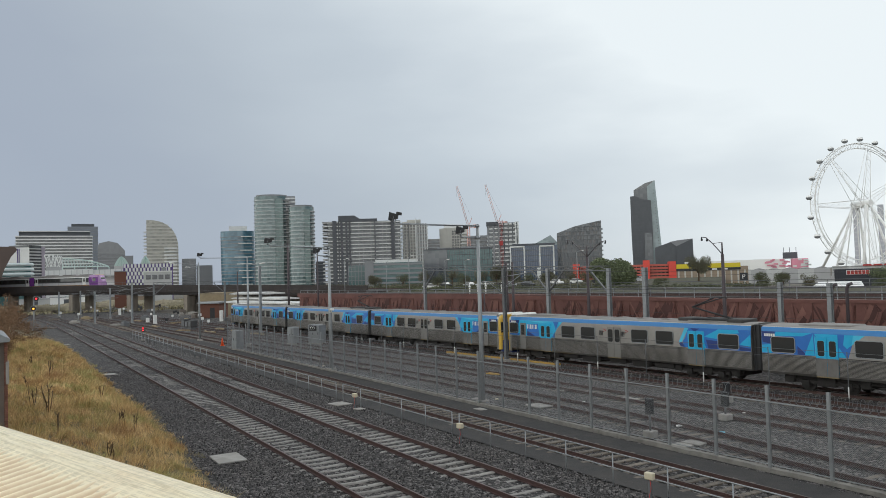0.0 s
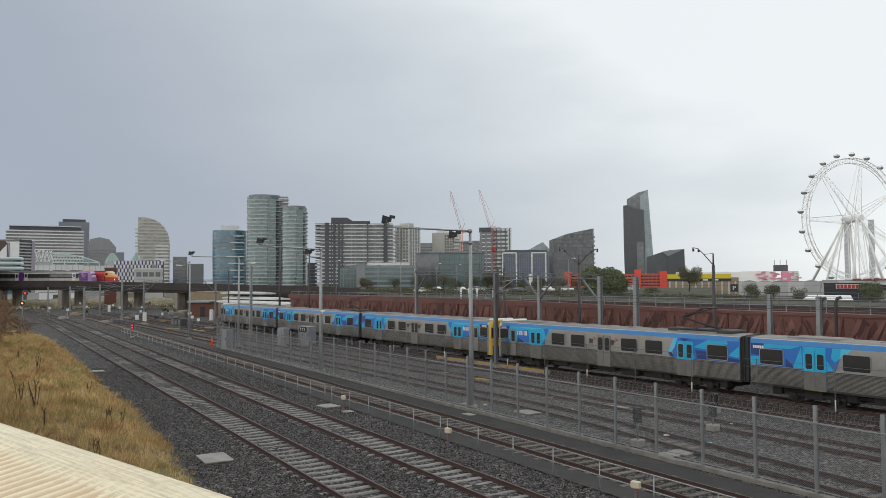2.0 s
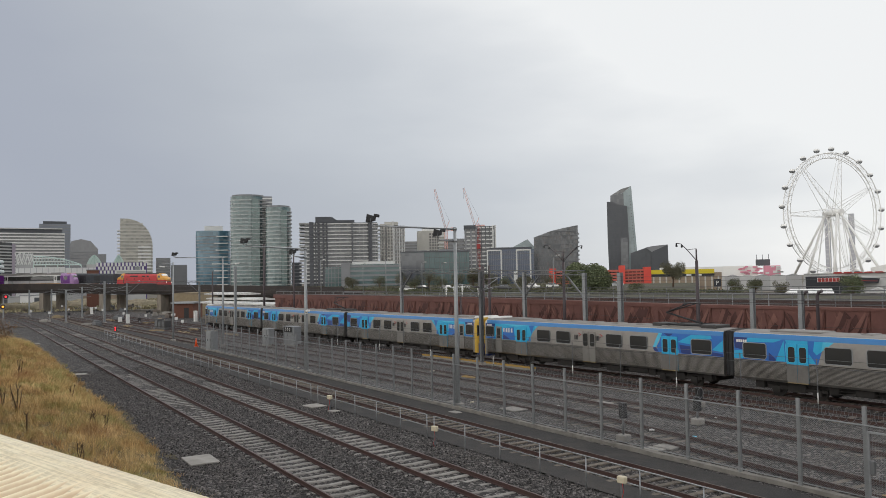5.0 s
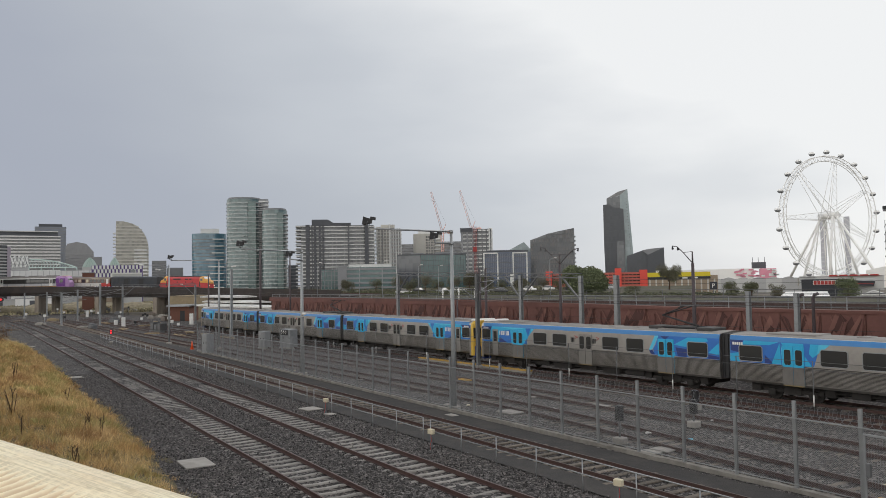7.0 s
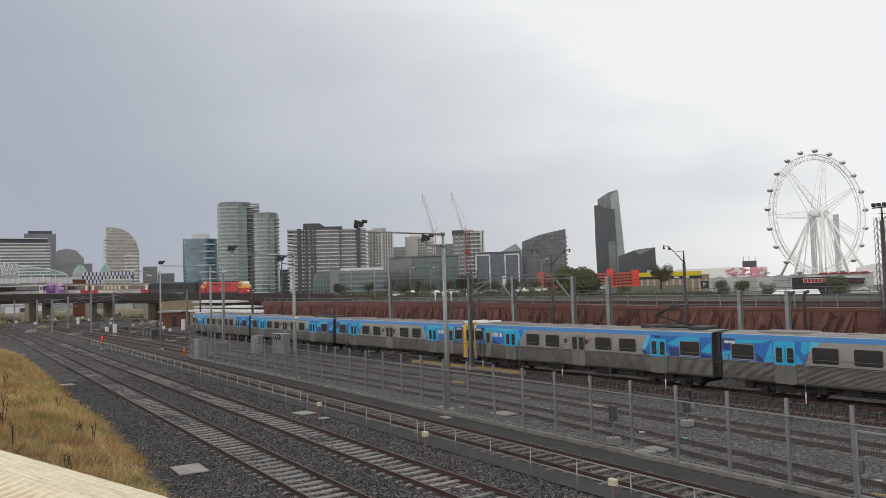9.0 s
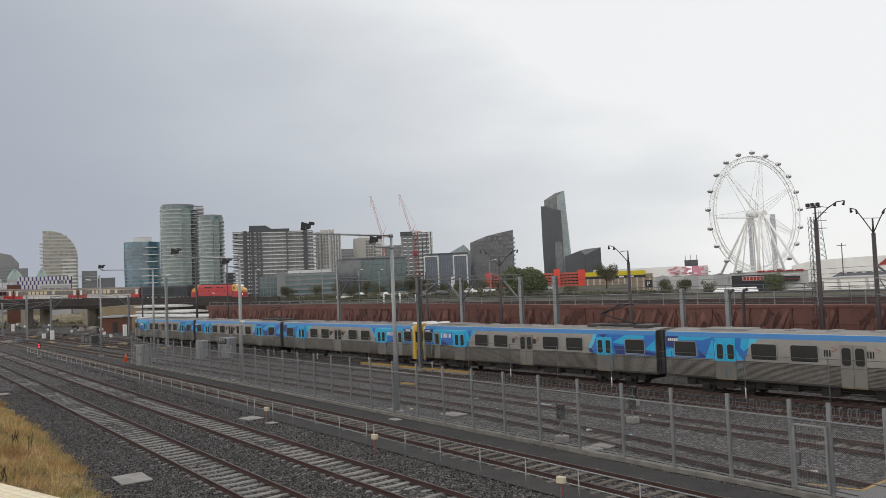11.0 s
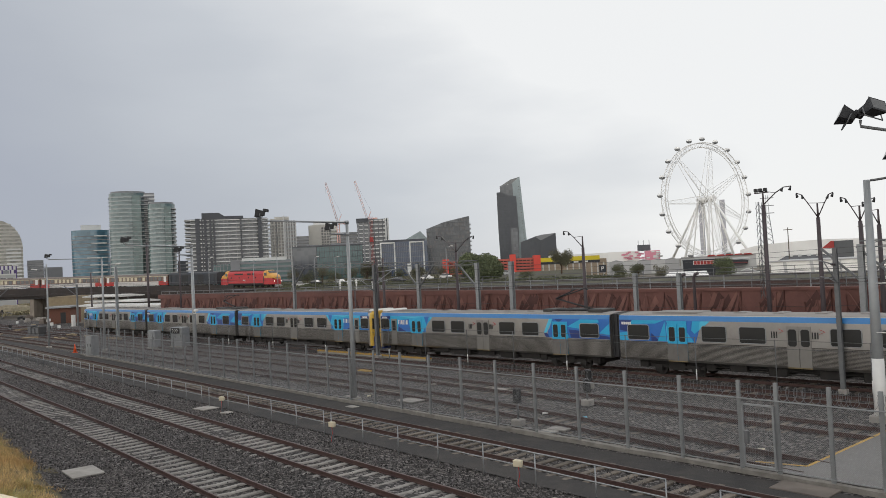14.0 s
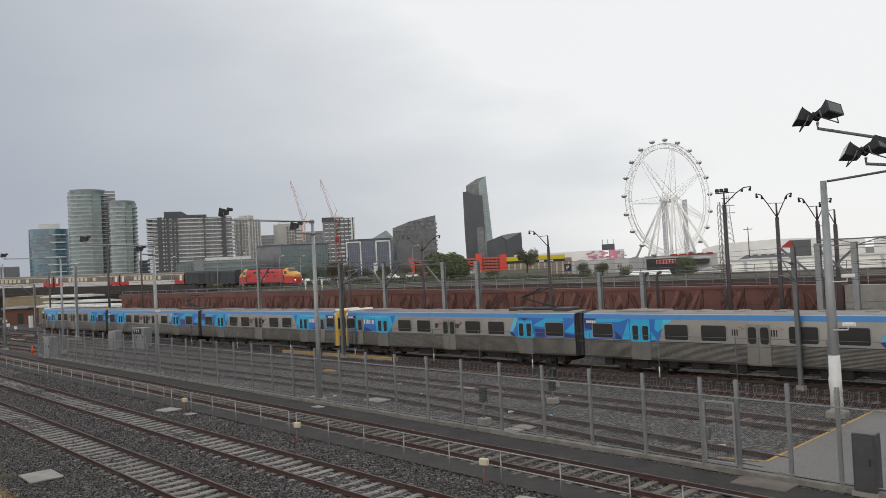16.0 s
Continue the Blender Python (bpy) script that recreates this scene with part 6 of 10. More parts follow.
OLD_TIMBER = mat("bleached_timber", (0.40, 0.31, 0.19), rough=0.95, vary=0.4, scale=5, stain=0.5, stain_color=(0.14, 0.11, 0.08), stain_scale=1.2, per_object=0.25)
for k, (x, y, rz, n) in enumerate(PILES):
    timber_pile(x, y, rz, n, 300 + k)


def cameras():
    for x, y, z, p in ((-10.25, 34.2, 3.6, "pole"), (-10.2, 34.3, 5.6, "pole"), (-55.5, 26.35, 4.6, "pole")):
        t = thing("security_camera", pose(x, y, z), "white security camera on a bracket", "camera", group="security cameras")
        g = Geo(); g.tube((-0.35, 0.05, -0.12), (0.25, 0, -0.1), 0.025, n=6); g.tube((0.25, 0, -0.1), (0.25, 0, 0.05), 0.025, n=6)
        part("bracket", g, M["white"], t)
        g = Geo(); g.box(0.05, -0.09, 0.04, 0.55, 0.09, 0.2, bevel=0.03)
        part("housing", g, M["white"], t)


cameras()

# ---------------------------------------------------------------- the grass bank and the buildings beside it
EDGE = [(-150, 15.2), (-98, 13.4), (-70, 11.6), (-57, 10.6), (-44, 9.9), (-36, 9.3), (-31, 8.6), (-26, 8.1), (-14, 6.5)]


def edge_y(x):
    for (a, ya), (b, yb) in zip(EDGE, EDGE[1:]):
        if a <= x <= b:
            return ya + (yb - ya) * (x - a) / (b - a)
    return EDGE[0][1] if x < EDGE[0][0] else EDGE[-1][1]


def bank_z(x, y):
    d = edge_y(x) + 0.5 * noise.noise((x * 0.4, 7, 1)) - y
    h = 1.9 * (1 - math.exp(-max(d, 0) / 4.5))
    return -0.2 + h + 0.12 * noise.noise((x * 0.5, y * 0.5, 2)) * min(1, max(d, 0))


g = Geo()
xs = [-150 + 1.5 * i for i in range(100)]
g.grid([[(x, edge_y(x) + 0.7 - (j / 24) ** 1.3 * (edge_y(x) + 26), bank_z(x, edge_y(x) + 0.7 - (j / 24) ** 1.3 * (edge_y(x) + 26))) for j in range(25)] for x in xs], closed=False, smooth=True)
tagged(part("grass_bank", g, M["soil"]), "weedy earth bank beside the running lines", "bank", kind="structure")


def grass_material():
    m = mat("long_dry_grass", (0.62, 0.44, 0.18), rough=0.9, spec=0.2)
    nt = m.node_tree
    n, l = nt.nodes.new, nt.links.new
    p = nt.nodes["Principled BSDF"]
    geo = n("ShaderNodeNewGeometry")
    tc = n("ShaderNodeTexCoord")
    pz = n("ShaderNodeTexNoise"); pz.inputs["Scale"].default_value = 0.5; pz.inputs["Detail"].default_value = 6; pz.inputs["Roughness"].default_value = 0.68
    l(tc.outputs["Object"], pz.inputs["Vector"])
    pr = n("ShaderNodeValToRGB")
    q = pr.color_ramp.elements
    q[0].position, q[0].color = 0.30, (0.30, 0.17, 0.09, 1)
    q[1].position, q[1].color = 0.74, (0.25, 0.28, 0.10, 1)
    for pos_, c_ in ((0.40, (0.44, 0.28, 0.145)), (0.47, (0.74, 0.56, 0.31)), (0.54, (0.50, 0.385, 0.19)), (0.60, (0.38, 0.385, 0.165)), (0.66, (0.62, 0.50, 0.25))):
        k_ = q.new(pos_); k_.color = (*c_, 1)
    l(pz.outputs["Fac"], pr.inputs[0])
    col = pr.outputs[0]
    ramp = n("ShaderNodeValToRGB")
    e = ramp.color_ramp.elements
    e[0].color, e[1].color = (0.62, 0.56, 0.48, 1), (1.35, 1.32, 1.22, 1)
    l(geo.outputs["Random Per Island"], ramp.inputs[0])
    mx = n("ShaderNodeMix"); mx.data_type = "RGBA"; mx.blend_type = "MULTIPLY"; mx.inputs["Factor"].default_value = 1
    l(col, mx.inputs["A"]); l(ramp.outputs[0], mx.inputs["B"])
    l(mx.outputs["Result"], p.inputs["Base Color"])
    return m


def grass():
    rng = random.Random(21)
    V, F = [], []
    for _ in range(23000):
        x = -15 - 95 * rng.random() ** 1.7
        d = rng.random() ** 1.1 * 10.5
        y = edge_y(x) - d + 0.55 * noise.noise((x * 0.6, 3, 4)) + rng.gauss(0, 0.15)
        if y < edge_y(x) - 10:
            continue
        lush = noise.noise((x * 0.22, y * 0.3, 9)) + 0.6 * noise.noise((x * 0.8, y * 0.9, 5)) + 0.7 * noise.noise((x * 1.5, y * 1.5, 2))
        hgt = (0.42 + 0.34 * lush) * min(1.0, 0.45 + 0.4 * d)
        if hgt < 0.08:
            continue
        z = bank_z(x, y)
        bx, by = 1.1 * noise.noise((x * 0.7, y * 0.7, 11)) + rng.gauss(0, 0.2) + 0.25, 1.1 * noise.noise((x * 0.7, y * 0.7, 17)) + rng.gauss(0, 0.2)
        for k in range(9):
            a = rng.uniform(0, 6.28)
            r = rng.uniform(0, 0.16)
            px, py = x + r * math.cos(a), y + r * math.sin(a)
            h = hgt * rng.uniform(0.5, 1.25)
            lx, ly = (bx + rng.gauss(0, 0.5)) * h, (by + rng.gauss(0, 0.5)) * h
            w = rng.uniform(0.004, 0.009) * (1.0 if x > -45 else 1.7)
            t = rng.uniform(0, 3.14)
            wx, wy = w * math.cos(t), w * math.sin(t)
            i = len(V)
            V += [(px - wx, py - wy, z - 0.03), (px + wx, py + wy, z - 0.03), (px + lx * 0.45 + wx * 0.7, py + ly * 0.45 + wy * 0.7, z + h * 0.62),
                  (px + lx * 0.45 - wx * 0.7, py + ly * 0.45 - wy * 0.7, z + h * 0.62), (px + lx, py + ly, z + h)]
            F += [(i, i + 1, i + 2, i + 3), (i + 3, i + 2, i + 4)]
    me = bpy.data.meshes.new("long_grass")
    me.from_pydata(V, [], F)
    me.materials.append(grass_material())
    tagged(new("long_grass", me), "long dry golden grass with green patches on the bank", "grass", kind="stuff")


grass()


def weed(x, y, h, seed, lean=0.2):
    rng = random.Random(seed)
    g = Geo()
    z = bank_z(x, y)
    for k in range(rng.randint(2, 4)):
        top = Vector((rng.gauss(lean, 0.15) * h, rng.gauss(0, 0.12) * h, h * rng.uniform(0.7, 1.0)))
        base = Vector((rng.uniform(-0.1, 0.1), rng.uniform(-0.1, 0.1), -0.05))
        mid = base.lerp(top, 0.5) + Vector((rng.gauss(0, 0.05), rng.gauss(0, 0.05), 0))
        g.path([base, mid, top], 0.016, n=5)
        for j in range(5):
            f = rng.uniform(0.45, 1.0)
            a = base.lerp(top, f)
            g.tube(a, a + Vector((rng.gauss(0, 0.1), rng.gauss(0, 0.1), rng.uniform(0.05, 0.18))), 0.011, 0.006, n=4)
    tagged(part("dead_weed", g, M["twig"], m=pose(x, y, z)), "dead brown weed stalks standing in the grass", "weed", group="dead weeds")


for i, (x, y, h) in enumerate(((-36.2, 7.6, 1.2), (-37.6, 7.3, 0.9), (-46.3, 7.9, 1.1), (-57, 6.6, 1.4), (-50, 4.6, 1.2), (-43, 4.2, 1.0), (-40.5, 4.6, 1.3), (-47, 5.4, 0.9),
                               (-34.5, 4.3, 1.0), (-66, 6.2, 1.2), (-30, 5.4, 0.8), (-61, 4.2, 1.0))):
    weed(x, y, h, 100 + i)


def shrub(x, y, h, r, seed):
    """A dense twiggy shrub with dead brown leaves."""
    rng = random.Random(seed)
    g = Geo()
    z = bank_z(x, y) - 0.1
    tips = []

    def grow(p, d, length, rad, depth):
        q = p + d * length
        g.tube(p, q, rad, rad * 0.7, n=3)
        if depth <= 2:
            tips.append((p, q))
        if depth == 0:
            return
        for _ in range(rng.randint(2, 4)):
            e = (d + Vector((rng.gauss(0, 0.6), rng.gauss(0, 0.6), rng.gauss(0.05, 0.4)))).normalized()
            grow(p.lerp(q, rng.uniform(0.55, 1.0)), e, length * rng.uniform(0.5, 0.8), rad * 0.6, depth - 1)

    for k in range(8):
        a = rng.uniform(0, 6.28)
        grow(Vector((math.cos(a) * r * 0.2, math.sin(a) * r * 0.2, 0)), Vector((math.cos(a) * 0.5, math.sin(a) * 0.5, 0.9)).normalized(), h * 0.36, 0.03, 4)
    t = thing("brown_shrub", pose(x, y, z), "dense brown shrub with dead leaves on the bank", "shrub", group="shrubs on the bank")
    part("twigs", g, M["twig"], t)
    V, F = [], []
    for p, q in tips:
        for _ in range(10):
            c = p.lerp(q, rng.random()) + Vector((rng.gauss(0, 0.09), rng.gauss(0, 0.09), rng.gauss(0, 0.09)))
            a = Vector((rng.gauss(0, 1), rng.gauss(0, 1), rng.gauss(0, 1))).normalized() * rng.uniform(0.035, 0.075)
            b = a.orthogonal().normalized() * a.length * 0.6
            i = len(V)
            V += [tuple(c - a), tuple(c + b), tuple(c + a), tuple(c - b)]
            F.append((i, i + 1, i + 2, i + 3))
    me = bpy.data.meshes.new("dead_leaves"); me.from_pydata(V, [], F); me.materials.append(DEADLEAF)
    tagged(part("dead_leaves", me, None, t, "small dead brown leaves"), kind="stuff")


DEADLEAF = mat("dead_brown_leaf", (0.36, 0.235, 0.15), rough=0.9, vary=0.45, scale=1.2, spec=0.2, color2=(0.20, 0.13, 0.08))
shrub(-74, 3.9, 6.6, 2.0, 4)
shrub(-68, 3.0, 6.2, 2.0, 5)
shrub(-82, 5.2, 5.8, 1.8, 6)
shrub(-62, 2.6, 5.4, 1.8, 7)
shrub(-78, 3.0, 7.0, 2.0, 8)


def tin_material(name, u, rib_shade, base, grime_shade, streak=False):
    """Bleached iron: flaking paint, rust blooms, grime, and rib-flank shade put into the colour."""
    m = mat(name, base, rough=0.5, vary=0.12, scale=9, stain=0.4, stain_color=(0.84, 0.60, 0.38), stain_scale=1.3, bump=0.12, bscale=70)
    nt = m.node_tree
    n, l = nt.nodes.new, nt.links.new
    p = nt.nodes["Principled BSDF"]
    col = p.inputs["Base Color"].links[0].from_socket
    tc = n("ShaderNodeTexCoord")
    dot = n("ShaderNodeVectorMath"); dot.operation = "DOT_PRODUCT"; dot.inputs[1].default_value = u * (2 * math.pi / 0.10)
    l(tc.outputs["Object"], dot.inputs[0])
    # phase sets the dark bands on one flank, standing for its shade
    ph = n("ShaderNodeMath"); ph.operation = "ADD"; ph.inputs[1].default_value = 0.94; l(dot.outputs["Value"], ph.inputs[0])
    sn = n("ShaderNodeMath"); sn.operation = "SINE"; l(ph.outputs[0], sn.inputs[0])
    sc = n("ShaderNodeMath"); sc.operation = "MULTIPLY"; sc.inputs[1].default_value = rib_shade; l(sn.outputs[0], sc.inputs[0])
    nz = n("ShaderNodeTexNoise"); nz.inputs["Scale"].default_value = 7; nz.inputs["Detail"].default_value = 8; nz.inputs["Roughness"].default_value = 0.7
    if streak:                                  # long streaks that run with the ridge
        mp = n("ShaderNodeMapping"); mp.vector_type = "TEXTURE"
        mp.inputs["Rotation"].default_value = (0, 0, math.atan2(u.y, u.x)); mp.inputs["Scale"].default_value = (3.0, 0.09, 0.09)
        l(tc.outputs["Object"], mp.inputs[0]); l(mp.outputs[0], nz.inputs["Vector"])
    else:
        l(tc.outputs["Object"], nz.inputs["Vector"])
    ad = n("ShaderNodeMath"); ad.operation = "MULTIPLY_ADD"; ad.inputs[1].default_value = 2.4; l(nz.outputs["Fac"], ad.inputs[0]); l(sc.outputs[0], ad.inputs[2])
    rg = n("ShaderNodeMapRange"); rg.inputs["From Min"].default_value, rg.inputs["From Max"].default_value = (0.95, 1.35) if streak else (0.4, 1.7)
    rg.inputs["To Min"].default_value, rg.inputs["To Max"].default_value = 0.5 if streak else 0.55, 0.0
    l(ad.outputs[0], rg.inputs["Value"])
    mx = n("ShaderNodeMix"); mx.data_type = "RGBA"; mx.inputs["B"].default_value = (*grime_shade, 1)
    l(rg.outputs[0], mx.inputs["Factor"]); l(col, mx.inputs["A"]); l(mx.outputs["Result"], p.inputs["Base Color"])
    return m


def tin_roof():
    """Corrugated roof below the camera: the ridge runs from A to B, the sheets fall away from it."""
    t = thing("corrugated_roof", pose(0, 0, 0), "sunbleached cream corrugated iron roof with a flaking ridge cap", "roof", kind="structure")
    A, B = Vector((-8.6, -0.10, 5.915)), Vector((-1.8, 1.60, 5.915))
    u = (B - A).normalized()
    side = Vector((u.y, -u.x, 0))               # horizontal, off the ridge to the camera's side
    side = side if side.y < 0 else -side
    fall = 0.15
    L = (B - A).length
    n = int(L / 0.0127)
    sheet = tin_material("ribbed_roof_iron", u, 1.25, (0.98, 0.87, 0.62), (0.50, 0.30, 0.17))
    capm = tin_material("flaking_ridge_iron", u, 0.05, (0.98, 0.87, 0.62), (0.40, 0.33, 0.20), streak=True)
    for far in (0, 1):
        g = Geo()
        rings = []
        for i in range(n + 1):
            s = i * L / n
            zz = 0.020 * math.sin(2 * math.pi * (s + A.dot(u)) / 0.10)
            o = A + u * s
            if far:
                rings.append([tuple(o - side * d + Vector((0, 0, -0.85 * d + zz))) for d in (0.02, 0.5, 1.2)])
            else:
                rings.append([tuple(o + side * d + Vector((0, 0, -fall * d + zz))) for d in (0.01, 0.6, 1.2, 2.6)])
        g.grid(rings, closed=False, smooth=True)
        part("roof_sheet", g, sheet, t)
    rng = random.Random(12)
    g = Geo()
    prof = [(-0.10, -0.065), (-0.06, -0.008), (-0.03, 0.014), (0.0, 0.020), (0.024, 0.015), (0.031, 0.024), (0.039, 0.012), (0.066, 0.004), (0.073, 0.013), (0.081, 0.001), (0.105, -0.010), (0.15, -0.040)]
    rings = []
    for i in range(301):
        s = L * i / 300
        wob = 0.003 * noise.noise((s * 3, 1, 0)) + 0.002 * noise.noise((s * 17, 5, 0))
        edge = 0.006 * noise.noise((s * 22, 9, 0))
        rings.append([tuple(A + u * s + side * (d * 1.7 + (edge if d > 0.09 else 0) + wob) + Vector((0, 0, h + wob * 0.6 + 0.002 * noise.noise((s * 30, d * 60, 2))))) for d, h in prof])
    g.grid(rings, closed=False, smooth=True)
    part("ridge_cap", g, capm, t, "flaking cream ridge cap with two rolled seams")
    g = Geo()
    a, b = A + side * 2.4 - Vector((0, 0, 0.85)), A - side * 0.7 - Vector((0, 0, 0.85))
    q = [a, b, b + u * L, a + u * L]
    g.grid([[(p.x, p.y, z if z < 0 else p.z) for p in q] for z in (-0.3, 1)])
    part("wall_below", g, M["brick"], t, "brick wall under the roof")


tin_roof()


def brick_house():
    h = thing("brick_building", Matrix.Translation((-33.6, 2.33, 0)) @ rot_z(-2.0), "low red brick railway building with grey trim and a sloping roof", "building", kind="structure")
    g = Geo(); g.box(-6, -6, -0.3, -0.12, 0.0, 5.0)
    part("wall_core", g, M["concrete_dark"], h)
    rng = random.Random(2)
    g = Geo(); g.box(0, 0, 0, 0.23, 0.11, 0.076, bevel=0.006)
    me = g.mesh("brick", M["brick"])
    for c in range(45):                         # stretcher courses up the corner that shows
        z = 1.1 + c * 0.086
        off = 0.12 if c % 2 else 0.0
        for i in range(2):
            part("brick", me, None, h, m=pose(-0.13 - 0.24 * i - off * (i > 0), 0.002 + rng.uniform(-0.003, 0.003), z))
    g = Geo(); g.box(-1.2, 0.05, 3.4, 0.14, 0.16, 4.25, bevel=0.02)
    part("stone_trim", g, M["concrete"], h, "grey painted stone trim")
    g = Geo()
    g.grid([[(x, 0.18, 5.0), (x, 0.20, 5.12), (x, -3.0, 6.9), (x, -6.2, 5.12), (x, -6.2, 5.0)] for x in (-6.4, 0.25)])
    part("roof", g, M["galv"], h, "grey sheet roof")



brick_house()

# ---------------------------------------------------------------- behind the wall
def upper_track(y, x0, x1, z):
    t = thing("railway_track", pose(0, 0, 0), "rusty rails and sleepers on the raised ground", "railway track", group="tracks of the yard", kind="structure")
    g = Geo(); g.box(x0, y - 1.9, 4.1, x1, y + 1.9, z - 0.16)
    part("ballast_bed", g, M["ballast_old"], t)
    for s in (-0.8, 0.8):
        g = Geo(); g.box(x0, y + s - 0.04, z - 0.16, x1, y + s + 0.04, z)
        part("rail", g, M["rail"], t)


for y in (56.0, 60.5, 66.0):
    upper_track(y, -115 + (y - 52) * -0.5, 70, 4.55)
# the flyover line once it is down on the raised ground
t = thing("railway_track", pose(0, 0, 0), "rails of the flyover line on their ballast bank", "railway track", group="tracks of the yard", kind="structure")
g = Geo()
rings, r1_, r2_ = [], [], []
for i in range(-56, 40):
    s = 6.0 * i
    p, h = arc(s)
    n = Vector((math.cos(h), -math.sin(h), 0))
    if s >= 42:
        rings.append([tuple(p + n * o + Vector((0, 0, dz))) for o, dz in ((-4, -1.3), (-2.2, -0.16), (2.2, -0.16), (6.0, -1.3))])
    r1_.append([tuple(p + n * o + Vector((0, 0, dz))) for o, dz in ((-0.84, -0.16), (-0.76, -0.16), (-0.76, 0), (-0.84, 0))])
    r2_.append([tuple(p + n * o + Vector((0, 0, dz))) for o, dz in ((0.76, -0.16), (0.84, -0.16), (0.84, 0), (0.76, 0))])
g.grid(rings, closed=False)
part("ballast_bed", g, M["ballast_old"], t)
for r in (r1_, r2_):
    g = Geo(); g.grid(r)
    part("rail", g, M["rail"], t)


def parapet_fence(y, x0, x1, z0, h, step, label):
    t = thing("railing", pose(0, 0, 0), label, "railing", group="railings behind the wall")
    x = x0
    while x <= x1:
        g = Geo(); g.tube((x, y, z0 - 0.3), (x, y, z0 + h), 0.035, n=5)
        part("post", g, M["galv_dark"], t)
        x += step
    for k in (0.35, 0.7, 1.0):
        g = Geo(); g.tube((x0, y, z0 + h * k), (x1, y, z0 + h * k), 0.03, n=5)
        part("bar", g, M["galv_dark"], t)


parapet_fence(54.2, -108, 40, 4.3, 1.15, 3.2, "grey tube railing above the wall")
parapet_fence(72.5, -105, 60, 4.4, 1.3, 4.0, "grey railing beyond the upper tracks")

# cable trough and dark road deck behind
g = Geo(); g.box(-120, 74, 4.1, 80, 88, 4.45)
tagged(part("upper_road", g, M["upper"]), "dark raised roadway behind the upper tracks", "road", kind="structure")


def leaves_material(name, a, b):
    m = mat(name, a, rough=0.7, vary=0.4, scale=0.5, color2=b, spec=0.3)
    nt = m.node_tree
    n, l = nt.nodes.new, nt.links.new
    p = nt.nodes["Principled BSDF"]
    geo = n("ShaderNodeNewGeometry")
    col = p.inputs["Base Color"].links[0].from_socket
    rg = n("ShaderNodeMapRange"); rg.inputs["To Min"].default_value, rg.inputs["To Max"].default_value = 0.5, 1.6
    l(geo.outputs["Random Per Island"], rg.inputs["Value"])
    mx = n("ShaderNodeMix"); mx.data_type = "RGBA"; mx.blend_type = "MULTIPLY"; mx.inputs["Factor"].default_value = 1
    l(col, mx.inputs["A"]); l(rg.outputs[0], mx.inputs["B"]); l(mx.outputs["Result"], p.inputs["Base Color"])
    return m


LEAF = leaves_material("tree_leaf", (0.135, 0.155, 0.08), (0.09, 0.108, 0.058))
LEAF3 = leaves_material("dark_hedge_leaf", (0.075, 0.09, 0.045), (0.11, 0.105, 0.065))
LEAF2 = leaves_material("olive_leaf", (0.12, 0.112, 0.07), (0.085, 0.085, 0.055))


def tree(x, y, z, h, r, seed, leaf, label, n=2600):
    rng = random.Random(seed)
    t = thing("tree", pose(x, y, z), label, "tree", group="trees behind the wall")
    g = Geo()
    g.path([(0, 0, -0.3), (0.1, 0, h * 0.25), (0, 0.1, h * 0.5)], 0.03 * h, n=8)
    blobs = []
    for k in range(13):
        a = rng.uniform(0, 6.28)
        q = Vector((math.cos(a) * r * rng.uniform(0.2, 0.7), math.sin(a) * r * rng.uniform(0.2, 0.7), h * rng.uniform(0.36, 0.78)))
        g.path([(0, 0, h * 0.28), tuple(q * 0.5 + Vector((0, 0, h * 0.18))), tuple(q)], 0.011 * h, n=5)
        blobs.append((q, r * rng.uniform(0.35, 0.55)))
    part("trunk", g, M["twig"], t)
    V, F = [], []
    for _ in range(int(n * 2.4)):
        q, br = rng.choice(blobs)
        d = Vector((rng.gauss(0, 1), rng.gauss(0, 1), rng.gauss(0, 0.8))).normalized() * br * rng.uniform(0.55, 1.05)
        c = q + d
        if c.z < h * 0.15:
            continue
        s = rng.uniform(0.08, 0.17) * (r / 3)
        u = Vector((rng.gauss(0, 1), rng.gauss(0, 1), rng.gauss(0, 1))).normalized()
        v = u.orthogonal().normalized()
        i = len(V)
        V += [tuple(c - u * s), tuple(c + v * s * 0.6), tuple(c + u * s), tuple(c - v * s * 0.6)]
        F.append((i, i + 1, i + 2, i + 3))
    me = bpy.data.meshes.new("crown"); me.from_pydata(V, [], F); me.materials.append(leaf)
    tagged(part("crown", me, None, t), kind="stuff")


def T(b, d, h, r, seed, leaf, label, n=2600):
    p = bearing(b, d, 4.1 if b < -36 else -0.35)
    tree(p.x, p.y, p.z, h + (0 if b < -36 else 4.4), r, seed, leaf, label, n)


T(-43.8, 150, 5.0, 4.6, 1, LEAF, "broad bushy green tree behind the railing", 14000)
T(-37.7, 200, 7.0, 3.0, 3, LEAF2, "sparse olive-green tree before the store", 2200)
T(-52.2, 260, 7.0, 3.5, 4, LEAF2, "olive-brown street tree behind the tracks", 2000)
T(-50.9, 250, 5.0, 3.0, 5, LEAF2, "olive-brown street tree behind the tracks", 1600)
T(-61.2, 330, 5.0, 3.4, 6, LEAF2, "dark street tree by the offices", 1600)
T(-26.3, 190, 4.0, 3.0, 7, LEAF, "round green shrubby tree", 1800)
T(-33.6, 215, 2.6, 2.4, 21, LEAF3, "dark bushy tree before the low sheds", 1600)
T(-32.3, 225, 2.2, 2.6, 22, LEAF3, "dark bushy tree before the low sheds", 1600)
T(-30.6, 220, 2.0, 2.2, 23, LEAF2, "olive bush before the low sheds", 1400)
